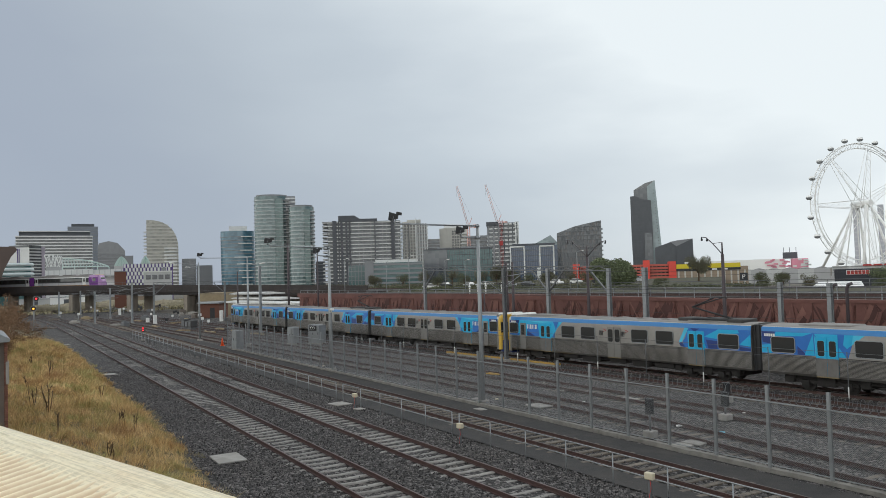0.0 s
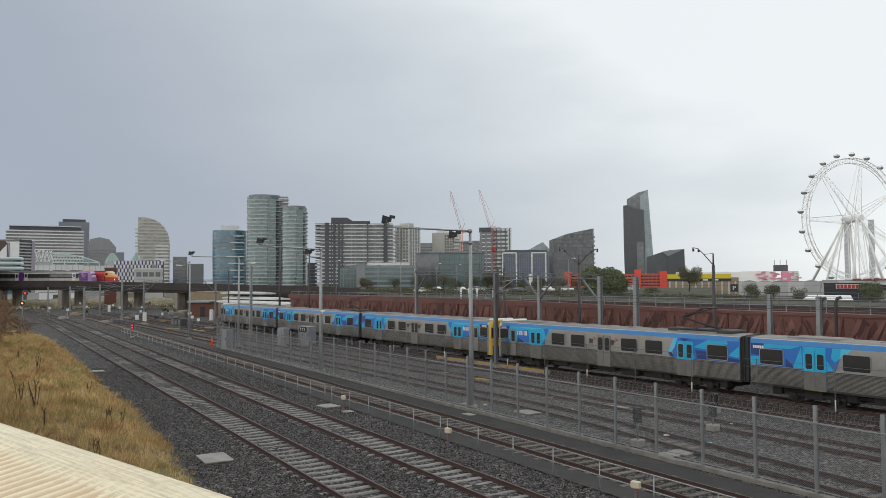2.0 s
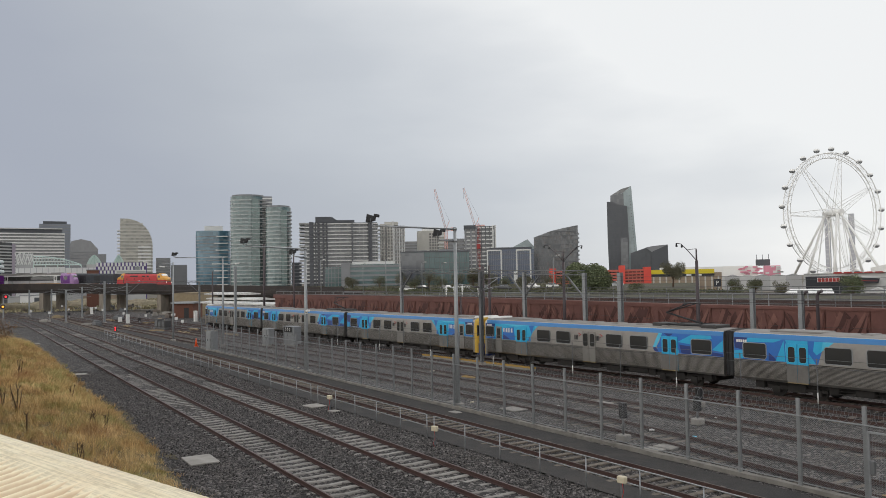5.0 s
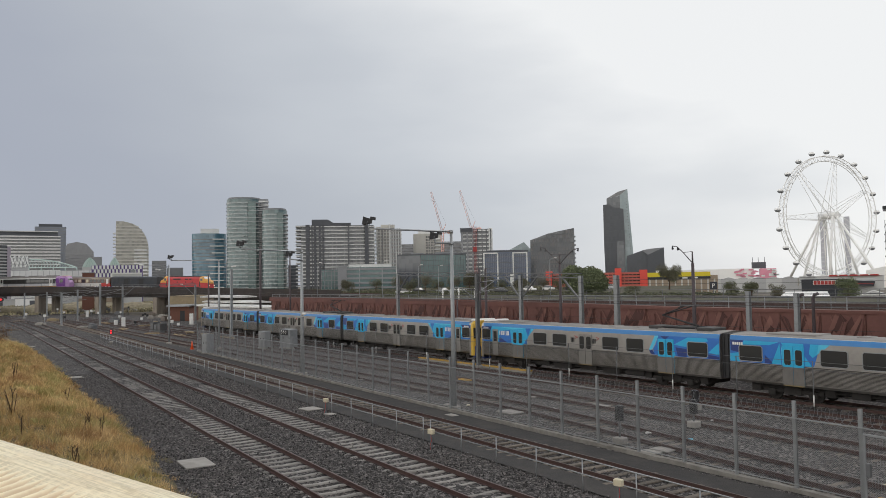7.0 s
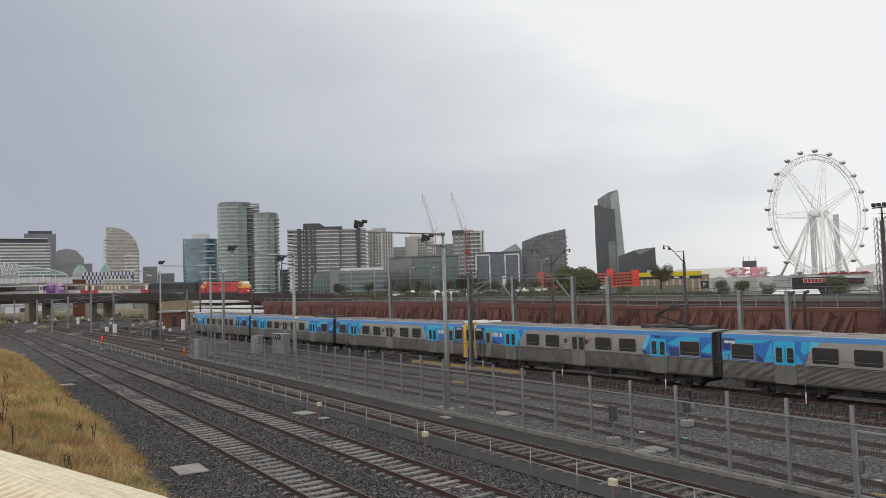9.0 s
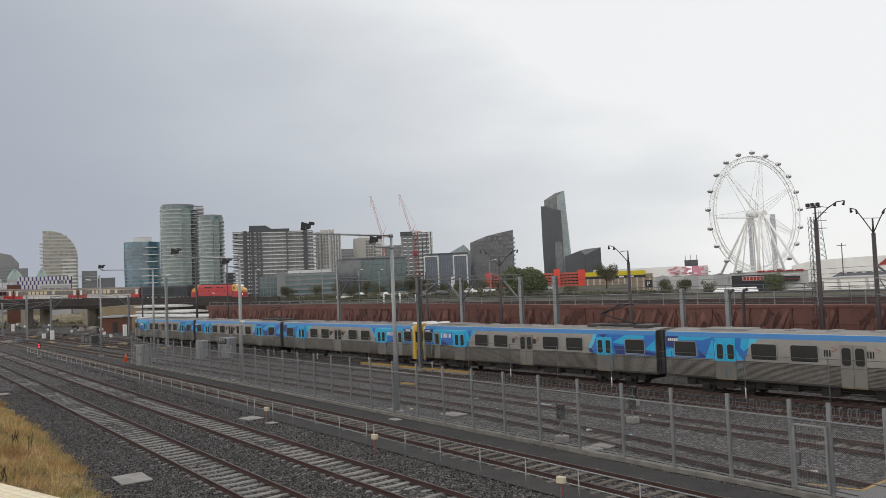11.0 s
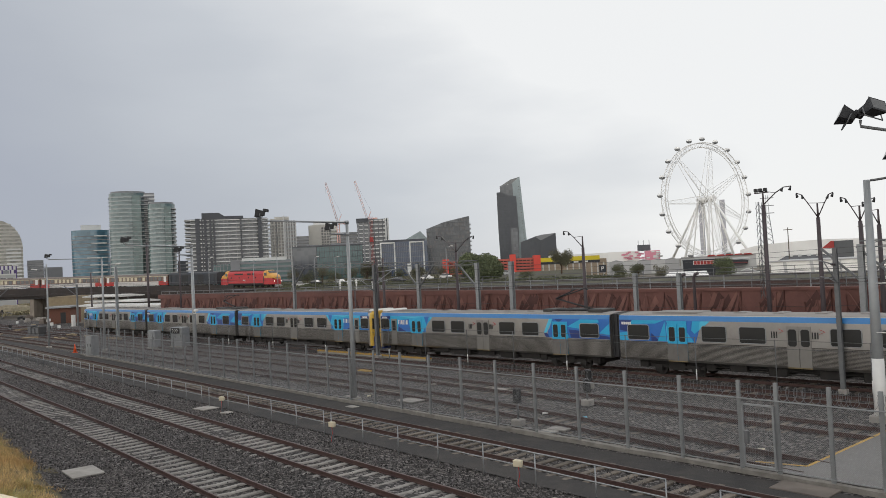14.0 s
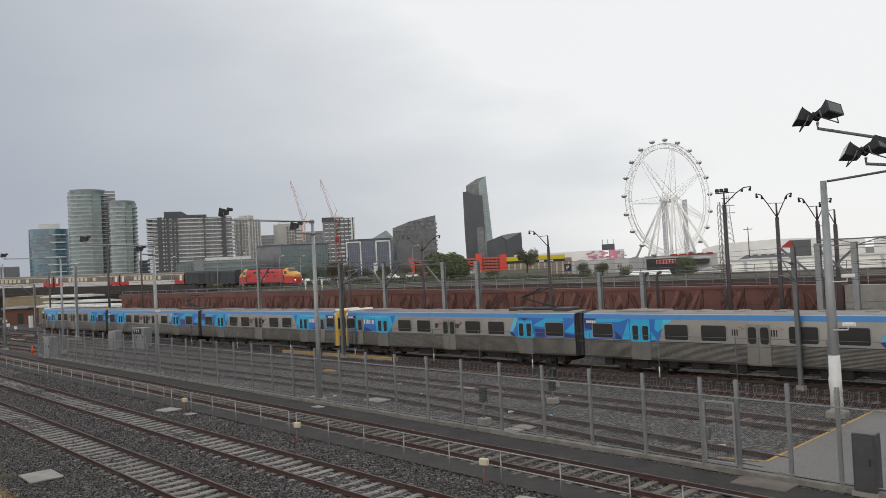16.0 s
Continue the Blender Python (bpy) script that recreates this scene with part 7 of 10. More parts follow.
T(-40.3, 180, 0.9, 2.0, 24, LEAF3, "dark low bush before the car park", 900)
T(-48.3, 240, 4.0, 3.0, 8, LEAF2, "olive street tree behind the tracks", 1400)
for k, (b, d, h, r) in enumerate(((-59.2, 236, 4.6, 2.6), (-57.6, 252, 6.0, 3.0), (-56.6, 230, 4.4, 2.8), (-55.5, 262, 6.6, 3.2), (-54.6, 240, 4.6, 2.8), (-53.4, 255, 5.2, 3.0), (-49.8, 236, 3.6, 2.4), (-46.7, 262, 4.6, 2.8), (-45.6, 240, 3.4, 2.2))):
    T(b, d, h, r, 60 + k, (LEAF3, LEAF2)[k % 2], "thin dark street tree behind the parked cars" if k % 2 == 0 else "thin olive street tree behind the parked cars", 620)


def scrub():
    """Low weeds and hedges over the raised ground."""
    rng = random.Random(31)
    V, F = [], []
    for _ in range(1800):
        y = rng.choice((rng.uniform(90, 130), rng.uniform(110, 260), rng.uniform(120, 260)))
        x = -y * math.tan(radians(rng.uniform(45, 66)))
        hh = 0.5 * rng.uniform(0.3, 1.0) * (0.6 if y < 120 else 1.3) * (0.3 + max(0, noise.noise((x * 0.03, y * 0.05, 0)) + 0.5))
        for _ in range(5):
            c = Vector((x + rng.gauss(0, 0.9), y + rng.gauss(0, 0.6), 4.15 + rng.uniform(0.05, 1) * hh))
            u = Vector((rng.gauss(0, 1), rng.gauss(0, 1), rng.gauss(0, 1))).normalized() * rng.uniform(0.15, 0.4)
            v = u.orthogonal().normalized() * u.length * 0.7
            i = len(V)
            V += [tuple(c - u), tuple(c + v), tuple(c + u), tuple(c - v)]
            F.append((i, i + 1, i + 2, i + 3))
    me = bpy.data.meshes.new("scrub"); me.from_pydata(V, [], F); me.materials.append(LEAF2)
    tagged(new("scrub", me), "low olive-brown scrub on the raised ground", "scrub", kind="stuff")


scrub()


def hedge():
    """Ragged dark shrubs along the far side of the upper tracks."""
    rng = random.Random(58)
    V, F = [], []
    for _ in range(560):
        y = rng.uniform(89, 118)
        x = rng.uniform(-205, -74)
        lush = noise.noise((x * 0.045, y * 0.02, 3)) + 0.25
        if lush < 0.0:
            continue
        hh, rr = (0.5 + 1.5 * lush) * rng.uniform(0.6, 1.1), rng.uniform(0.8, 1.7)
        for _ in range(70):
            a, k = rng.uniform(0, 6.28), rng.random() ** 0.5
            c = Vector((x + rr * k * math.cos(a), y + rr * k * math.sin(a), 4.15 + hh * rng.uniform(0.03, 1.0) * (1 - 0.6 * k * k)))
            u = Vector((rng.gauss(0, 1), rng.gauss(0, 1), rng.gauss(0, 1))).normalized() * rng.uniform(0.08, 0.22)
            v = u.orthogonal().normalized() * u.length * 0.6
            i = len(V)
            V += [tuple(c - u), tuple(c + v), tuple(c + u), tuple(c - v)]
            F.append((i, i + 1, i + 2, i + 3))
    me = bpy.data.meshes.new("hedge"); me.from_pydata(V, [], F); me.materials.append(LEAF3)
    tagged(new("hedge", me), "ragged dark green shrubs along the upper tracks", "shrubs", kind="stuff")


hedge()


def car(p, rz, paint, seed):
    t = thing("parked_car", Matrix.Translation(p) @ rot_z(rz), "parked %s car on the road behind the wall" % paint[1], "car", group="parked cars")
    g = Geo()
    g.grid([[(x, -0.85 * k, z0), (x, 0.85 * k, z0), (x, 0.85 * k, z1), (x, -0.85 * k, z1)] for x, k, z0, z1 in ((-2.15, 0.85, 0.4, 0.8), (-2.0, 1, 0.25, 0.95), (1.9, 1, 0.25, 0.85), (2.15, 0.85, 0.4, 0.7))])
    part("body", g, paint[0], t)
    g = Geo()
    g.grid([[(-1.6, -0.8, 0.93), (1.0, -0.8, 0.88), (1.0, 0.8, 0.88), (-1.6, 0.8, 0.93)], [(-1.1, -0.65, 1.45), (0.4, -0.65, 1.45), (0.4, 0.65, 1.45), (-1.1, 0.65, 1.45)]])
    part("cabin", g, M["train_glass"], t)
    g = Geo(); g.box(-1.1, -0.64, 1.44, 0.4, 0.64, 1.49)
    part("roof", g, paint[0], t)
    for x in (-1.35, 1.3):
        for y in (-0.8, 0.8):
            g = Geo(); g.tube((x, y - 0.1, 0.32), (x, y + 0.1, 0.32), 0.32, n=12)
            part("wheel", g, M["dark"], t)


SILVER = mat("silver_car_paint", (0.45, 0.46, 0.47), rough=0.35, metal=0.4, vary=0.05)
rng = random.Random(77)
for k in range(3, 14):
    b = -62 + 1.55 * k + rng.uniform(-0.4, 0.4)
    car(bearing(b, rng.uniform(180, 240), 4.15), rng.uniform(-8, 8) + (0 if rng.random() < 0.7 else 60), rng.choice(((M["white"], "white"), (M["white"], "white"), (SILVER, "silver"), (SILVER, "silver"), (M["dark"], "black"))), k)

for b in (-63.5, -60.4, -58.7, -56.0, -54.5, -46.2):
    low = 0.0 if b < -36 else 4.5
    p = bearing(b, 130 + 20 * math.sin(b), 4.15 - low)
    t = thing("street_light", pose(p.x, p.y, p.z), "thin grey street light behind the tracks", "street lamp", group="far street lights")
    g = Geo(); g.tube((0, 0, -0.2), (0, 0, 6.0 + low), 0.07, 0.05, n=6); g.tube((0, 0, 6.0 + low), (1.1, 0, 6.2 + low), 0.04, n=6)
    part("column", g, M["galv"], t)
    g = Geo(); g.box(0.8, -0.1, 6.12 + low, 1.4, 0.1, 6.24 + low)
    part("lantern", g, M["white"], t)
for k, b in enumerate((-54.2, -53.6, -53.0, -51.8)):
    p = bearing(b, 104, 4.15)
    t = thing("white_bollard", pose(p.x, p.y, p.z), "white tubular post with a cap", "post", group="white posts on the upper ground")
    g = Geo(); g.tube((0, 0, -0.2), (0, 0, 2.0), 0.09, n=8); g.tube((0, 0, 1.4), (0, 0, 1.6), 0.16, n=8)
    part("shaft", g, M["white"], t)


def power_tower(b, d, h):
    p = bearing(b, d, -0.35)
    h += 4.35
    t = thing("transmission_tower", pose(p.x, p.y, p.z, 0, 0, 25), "lattice steel power transmission tower", "pylon")
    g = Geo()
    for sx in (-1, 1):
        for sy in (-1, 1):
            g.tube((sx * 4, sy * 4, -2), (sx * 0.9, sy * 0.9, h * 0.72), 0.22, n=4); g.tube((sx * 0.9, sy * 0.9, h * 0.72), (sx * 0.5, sy * 0.5, h), 0.18, n=4)
    n = 9
    for i in range(n):
        f0, f1 = i / n, (i + 1) / n
        w0, w1 = 4 - 3.1 * f0, 4 - 3.1 * f1
        for a, b2 in (((-1, -1), (1, -1)), ((1, -1), (1, 1)), ((1, 1), (-1, 1)), ((-1, 1), (-1, -1))):
            g.tube((a[0] * w0, a[1] * w0, h * 0.72 * f0), (b2[0] * w1, b2[1] * w1, h * 0.72 * f1), 0.12, n=3)
            g.tube((b2[0] * w0, b2[1] * w0, h * 0.72 * f0), (a[0] * w1, a[1] * w1, h * 0.72 * f1), 0.12, n=3)
    part("lattice", g, M["galv"], t)
    for z in (0.74, 0.85, 0.96):
        g = Geo(); g.beam((-4.2, 0, h * z), (4.2, 0, h * z), 0.4, 0.5)
        part("cross_arm", g, M["galv"], t)


power_tower(-23.3, 560, 42)
for b, d, h in ((-22.1, 300, 11.8), (-17.6, 300, 11.4)):
    p = bearing(b, d, -0.35)
    h += 4.35
    t = thing("utility_pole", pose(p.x, p.y, p.z), "timber utility pole with a crossarm", "utility pole", group="utility poles")
    g = Geo(); g.tube((0, 0, -1), (0, 0, h), 0.22, 0.15, n=8)
    part("pole", g, M["timber"], t)
    g = Geo(); g.box(-1.6, -0.1, h - 0.9, 1.6, 0.1, h - 0.65)
    part("crossarm", g, M["timber"], t)


CANOPY = mat("dull_white_sheet", (0.70, 0.69, 0.66), rough=0.6, vary=0.25, scale=0.8, stain=0.5, stain_color=(0.25, 0.23, 0.2))


def under_flyover():
    """Abutment, brick house and platform canopies beside the flyover."""
    t = thing("abutment", Matrix.Translation(bearing(-71.6, 184, -0.3)) @ rot_z(71.8 - 16), "tan concrete abutment under the flyover's end", "wall", kind="structure")
    box_part0(t, "block", M["tanwall"], -7.5, 0, 0, -1.8, 12, 5.4)
    box_part0(t, "cap", M["concrete"], -7.7, -0.3, 3.1, -1.6, 0, 3.5)
    t = thing("brick_hut", Matrix.Translation(bearing(-73.2, 173, -0.3)) @ rot_z(73.2 - 20), "small red brick platform building with a dark doorway", "building", kind="structure")
    box_part0(t, "wall", M["brick"], -2.1, 0, 0, 2.1, 6, 3.2)
    box_part0(t, "doorway", M["dark"], 0.2, -0.06, 0, 1.2, 0.0, 2.3)
    box_part0(t, "roof", M["pipe"], -2.5, -0.6, 3.2, 2.5, 6.4, 3.5)
    for b, d, z, L, w, lab in ((-69.9, 164, 5.2, 17, 5, "pale corrugated platform canopy"), (-69.4, 158, 4.25, 24, 4, "pale corrugated platform canopy"), (-69.0, 150, 3.55, 34, 4.5, "long white platform canopy"), (-67.8, 140, 3.05, 22, 3, "low white platform canopy")):
        p = bearing(b, d, -0.3)
        t = thing("platform_canopy", Matrix.Translation(p) @ rot_z(3), lab, "canopy", group="platform canopies")
        g = Geo()
        g.grid([[(x, -w / 2, z + 0.1), (x, 0, z + 0.35), (x, w / 2, z + 0.1), (x, w / 2, z - 0.15), (x, -w / 2, z - 0.15)] for x in (-L / 2, L / 2)])
        part("roof", g, CANOPY, t)
        for k in range(5):
            g = Geo(); g.tube((-L / 2 + L * (k + 0.5) / 5, 0, 0), (-L / 2 + L * (k + 0.5) / 5, 0, z), 0.1, n=6)
            part("column", g, M["galv_dark"], t)
    for b, d, w, h in ((-83.6, 280, 22, 2.2), (-81.5, 310, 26, 2.4), (-79, 330, 30, 2.6), (-76.0, 300, 20, 2.4)):
        p = bearing(b, d, -0.35)
        g = Geo()
        k = 14
        rng = random.Random(int(d))
        g.grid([[(w * (-0.5 + i / k), y, max(0.0, h * (1 - (2 * i / k - 1) ** 2) * f + (rng.uniform(-0.2, 0.2) if f else 0))) for i in range(k + 1)] for y, f in ((-3, 0), (-1, 0.7), (1, 1), (4, 0.8), (6, 0))], closed=False, smooth=True)
        tagged(part("rubble_bank", g, M["soil2"], m=Matrix.Translation(p) @ rot_z(-b)), "low weedy tan earth bank beyond the flyover", "bank", group="earth banks", kind="structure")


def box_part0(t, name, m, x0, y0, z0, x1, y1, z1):
    g = Geo(); g.box(x0, y0, z0, x1, y1, z1)
    return part(name, g, m, t)


M["tanwall"] = mat("tan_concrete", (0.34, 0.27, 0.17), rough=0.9, vary=0.3, scale=0.6, stain=0.5, stain_color=(0.2, 0.15, 0.09), stain_scale=0.4)
M["soil2"] = mat("tan_rubble", (0.34, 0.29, 0.20), rough=1.0, vary=0.5, scale=0.6, stain=0.6, stain_color=(0.10, 0.10, 0.05), stain_scale=0.3)
under_flyover()


def beyond_flyover():
    """Weeds, rubble and low sheds on the ground beyond and under the flyover."""
    rng = random.Random(77)
    V, F = [], []
    for _ in range(2600):
        b, d = rng.uniform(-87, -74), rng.uniform(250, 430)
        p = bearing(b, d, -0.33)
        if noise.noise((p.x * 0.05, p.y * 0.07, 4)) < -0.05:
            continue
        for _ in range(6):
            h = rng.uniform(0.2, 0.8)
            c = Vector((p.x + rng.gauss(0, 1.0), p.y + rng.gauss(0, 0.8), p.z))
            tip = c + Vector((rng.gauss(0, 0.3), rng.gauss(0, 0.3), h))
            a = Vector((rng.gauss(0, 1), rng.gauss(0, 1), 0)).normalized() * rng.uniform(0.12, 0.3)
            i = len(V)
            V += [tuple(c - a), tuple(c + a), tuple(tip + a * 0.7), tuple(tip - a * 0.7)]
            F.append((i, i + 1, i + 2, i + 3))
    me = bpy.data.meshes.new("dry_weeds"); me.from_pydata(V, [], F); me.materials.append(leaves_material("dry_weed_leaf", (0.40, 0.34, 0.22), (0.22, 0.205, 0.12)))
    tagged(new("dry_weeds", me), "dry tan weeds on the waste ground beyond the flyover", "weeds", kind="stuff")
    for b, d, w, h, m in ((-85.2, 420, 9, 3.4, "teal_roof"), (-84.0, 400, 12, 3.0, "shed_grey"), (-82.2, 390, 8, 3.6, "shed"), (-80.7, 430, 14, 3.2, "shed_grey"), (-78.3, 400, 10, 3.0, "tan"), (-76.9, 420, 9, 3.4, "shed")):
        FAR_SHEDS.append((b, d, w, h, m))
    for k in range(24):                         # pale blocks and boxes lying about
        b, d = rng.uniform(-83.5, -73.0), rng.uniform(150, 270)
        p = bearing(b, d, -0.33)
        w, h = rng.uniform(0.4, 1.3), rng.uniform(0.3, 1.2)
        g = Geo(); g.box(-w, -0.5, 0, w, 0.5, h, bevel=0.05)
        g.box(-w * 0.6, -0.4, h, w * 0.3, 0.4, h * 1.3)
        tagged(part("concrete_block", g, rng.choice((M["concrete"], M["concrete_dark"], M["galv_dark"], M["tanwall"])), m=Matrix.Translation(p) @ rot_z(rng.uniform(0, 90))), "weathered block lying beside the tracks", "block", group="blocks by the tracks")
    for k in range(26):                         # slim signal and marker posts
        b, d = rng.uniform(-83.0, -72.5), rng.uniform(140, 260)
        p = bearing(b, d, -0.33)
        t = thing("track_post", Matrix.Translation(p) @ rot_z(-b), "slim trackside post with a small plate", "post", group="trackside posts")
        h = rng.uniform(0.8, 2.4)
        g = Geo(); g.tube((0, 0, 0), (0, 0, h), 0.06, n=6)
        part("shaft", g, M["galv"], t)
        g = Geo(); g.box(-0.25, -0.09, h - 0.5, 0.25, -0.05, h)
        part("plate", g, rng.choice((M["white"], M["dark"], M["white"])), t)


FAR_SHEDS = []
beyond_flyover()

# ---------------------------------------------------------------- the city
def curtain(name, a, b, bay, floor, rough=0.12, vary=0.5, joint=0.0):
    """Glazing whose panes differ from one another in tone; bay and floor are the pane's size in metres."""
    m = bpy.data.materials.new(name)
    m.use_nodes = True
    nt = m.node_tree
    n, l = nt.nodes.new, nt.links.new
    p = nt.nodes["Principled BSDF"]
    p.inputs["Roughness"].default_value, p.inputs["Specular IOR Level"].default_value = rough, 0.8
    tc = n("ShaderNodeTexCoord")
    sn = n("ShaderNodeVectorMath"); sn.operation = "SNAP"; sn.inputs[1].default_value = (bay, bay, floor)
    l(tc.outputs["Object"], sn.inputs[0])
    wn = n("ShaderNodeTexWhiteNoise"); l(sn.outputs[0], wn.inputs["Vector"])
    big = n("ShaderNodeTexNoise"); big.inputs["Scale"].default_value = 0.035; l(tc.outputs["Object"], big.inputs["Vector"])
    ad = n("ShaderNodeMath"); ad.operation = "MULTIPLY_ADD"; ad.inputs[1].default_value = vary
    l(wn.outputs["Value"], ad.inputs[0]); l(big.outputs["Fac"], ad.inputs[2])
    rg = n("ShaderNodeMapRange"); rg.inputs["From Min"].default_value, rg.inputs["From Max"].default_value = 0.35, 0.65 + vary
    l(ad.outputs[0], rg.inputs["Value"])
    mx = n("ShaderNodeMix"); mx.data_type = "RGBA"
    mx.inputs["A"].default_value, mx.inputs["B"].default_value = (*a, 1), (*b, 1)
    l(rg.outputs[0], mx.inputs["Factor"]); l(mx.outputs["Result"], p.inputs["Base Color"])
    return m


def wallm(name, c, vary=0.15):
    return mat(name, c, rough=0.8, vary=vary, scale=0.08, stain=0.25, stain_color=tuple(v * 0.6 for v in c), stain_scale=0.05)


W = dict(
    white=wallm("pale_facade", (0.72, 0.72, 0.70)), grey=wallm("grey_facade", (0.25, 0.255, 0.265)), charcoal=wallm("charcoal_facade", (0.095, 0.10, 0.11)),
    beige=wallm("beige_facade", (0.52, 0.505, 0.46)), black=wallm("black_facade", (0.035, 0.038, 0.045)), red=wallm("red_facade", (0.38, 0.05, 0.045)),
    pink=wallm("pink_facade", (0.72, 0.30, 0.38)), yellow=wallm("yellow_board", (0.62, 0.50, 0.03)), shed=wallm("pale_shed", (0.85, 0.84, 0.81)),
    shed_grey=wallm("grey_shed", (0.50, 0.50, 0.49)), roofgrey=wallm("grey_roofing", (0.40, 0.40, 0.40)), steel=wallm("white_steel", (0.90, 0.89, 0.86), vary=0.03),
    purple=wallm("purple_facade", (0.11, 0.07, 0.22)), crane=wallm("crane_red", (0.80, 0.50, 0.44)), teal_roof=wallm("copper_green", (0.30, 0.46, 0.40)),
    tan=wallm("tan_brick", (0.30, 0.235, 0.17)),
    glass_blue=curtain("blue_curtain_glass", (0.035, 0.095, 0.135), (0.12, 0.24, 0.31), 3.0, 3.2), glass_green=curtain("green_curtain_glass", (0.035, 0.07, 0.072), (0.15, 0.225, 0.225), 2.6, 3.1),
    # glass_dark and glass_black are lifted and blued for distance haze
    glass_teal=curtain("teal_curtain_glass", (0.025, 0.075, 0.078), (0.07, 0.15, 0.15), 3.0, 3.6, vary=0.25), glass_dark=curtain("dark_curtain_glass", (0.038, 0.045, 0.054), (0.11, 0.12, 0.13), 2.4, 3.1),
    glass_navy=curtain("navy_curtain_glass", (0.014, 0.032, 0.075), (0.035, 0.065, 0.12), 2.5, 3.4, vary=0.3), glass_grey=curtain("grey_curtain_glass", (0.055, 0.058, 0.062), (0.16, 0.165, 0.165), 2.4, 3.0),
    glass_slate=curtain("slate_curtain_glass", (0.035, 0.038, 0.042), (0.085, 0.09, 0.095), 4.0, 3.5, vary=0.3), glass_black=curtain("black_curtain_glass", (0.032, 0.037, 0.046), (0.052, 0.058, 0.069), 2.0, 3.5, vary=0.35, rough=0.45), glass_pale=curtain("pale_curtain_glass", (0.15, 0.20, 0.21), (0.27, 0.33, 0.34), 2.0, 3.5, vary=0.3),
)
BASE_Z = 4.15
W["glass_bay"] = curtain("dark_green_bay_glass", (0.018, 0.05, 0.048), (0.09, 0.17, 0.16), 2.2, 3.3)
W["glass_khaki"] = curtain("khaki_curtain_glass", (0.10, 0.098, 0.085), (0.36, 0.35, 0.29), 2.2, 1.6, vary=0.6)
# pane tones paled to carry the distance haze in the colour
W["glass_hazy"] = curtain("haze_tinted_slate_glass", (0.10, 0.105, 0.115), (0.17, 0.175, 0.185), 3.0, 3.9, vary=0.3)
W["slate_wall"] = wallm("slate_grey_cladding", (0.12, 0.125, 0.13))
W["panel_brown"] = wallm("brownish_grey_panel", (0.165, 0.155, 0.15))
W["deck_red"] = wallm("faded_red_parapet", (0.50, 0.13, 0.10)); W["bright_red"] = wallm("bright_red_tower", (0.72, 0.09, 0.065))
W["cream_roof"] = wallm("cream_roofing", (0.62, 0.56, 0.46))


def building(name, b0, b1, top, d, label, turn=0.0):
    """An Empty at the foot of a building that spans the bearings b0 to b1 at d metres: x to the right, y away; gives it, its width and height."""
    bc = (b0 + b1) / 2
    t = thing(name, Matrix.Translation(bearing(bc, d, BASE_Z)) @ rot_z(-bc + turn), label, "building")
    width = 2 * d * math.tan(radians(b1 - b0) / 2)
    return t, width, d * math.tan(radians(top)) + 6.93 - BASE_Z


def box_part(name, t, m, x0, y0, z0, x1, y1, z1, label=""):
    g = Geo(); g.box(x0, y0, z0, x1, y1, z1)
    return part(name, g, m, t, label)


def floors(t, x0, x1, y0, y1, z0, z1, step, m, name="floor_band", h=0.9, out=0.35):
    """A band of wall or balcony edge at each storey, each a part on one shared mesh."""
    g = Geo(); g.box(x0 - out, y0 - out, 0, x1 + out, y1 + out, h)
    me = g.mesh(name, m)
    n = int((z1 - z0) / step)
    for i in range(n + 1):
        if z0 + i * step + h <= z1 + 0.5:
            part(name, me, None, t, m=pose(0, 0, z0 + i * step))


def piers(t, x0, x1, y, z0, z1, n, w, m, name="pier", out=0.4):
    g = Geo(); g.box(-w / 2, -out, z0, w / 2, 0.05, z1)
    me = g.mesh(name, m)
    for i in range(n):
        part(name, me, None, t, m=pose(x0 + (x1 - x0) * (i / (n - 1) if n > 1 else 0.5), y, 0))


def windows_grid(t, x0, x1, y, z0, z1, nx, nz, w, h, m, name="window"):
    g = Geo(); g.box(-w / 2, -0.12, -h / 2, w / 2, 0.1, h / 2)
    me = g.mesh(name, m)
    for i in range(nx):
        for j in range(nz):
            part(name, me, None, t, m=pose(x0 + (x1 - x0) * (i + 0.5) / nx, y, z0 + (z1 - z0) * (j + 0.5) / nz))


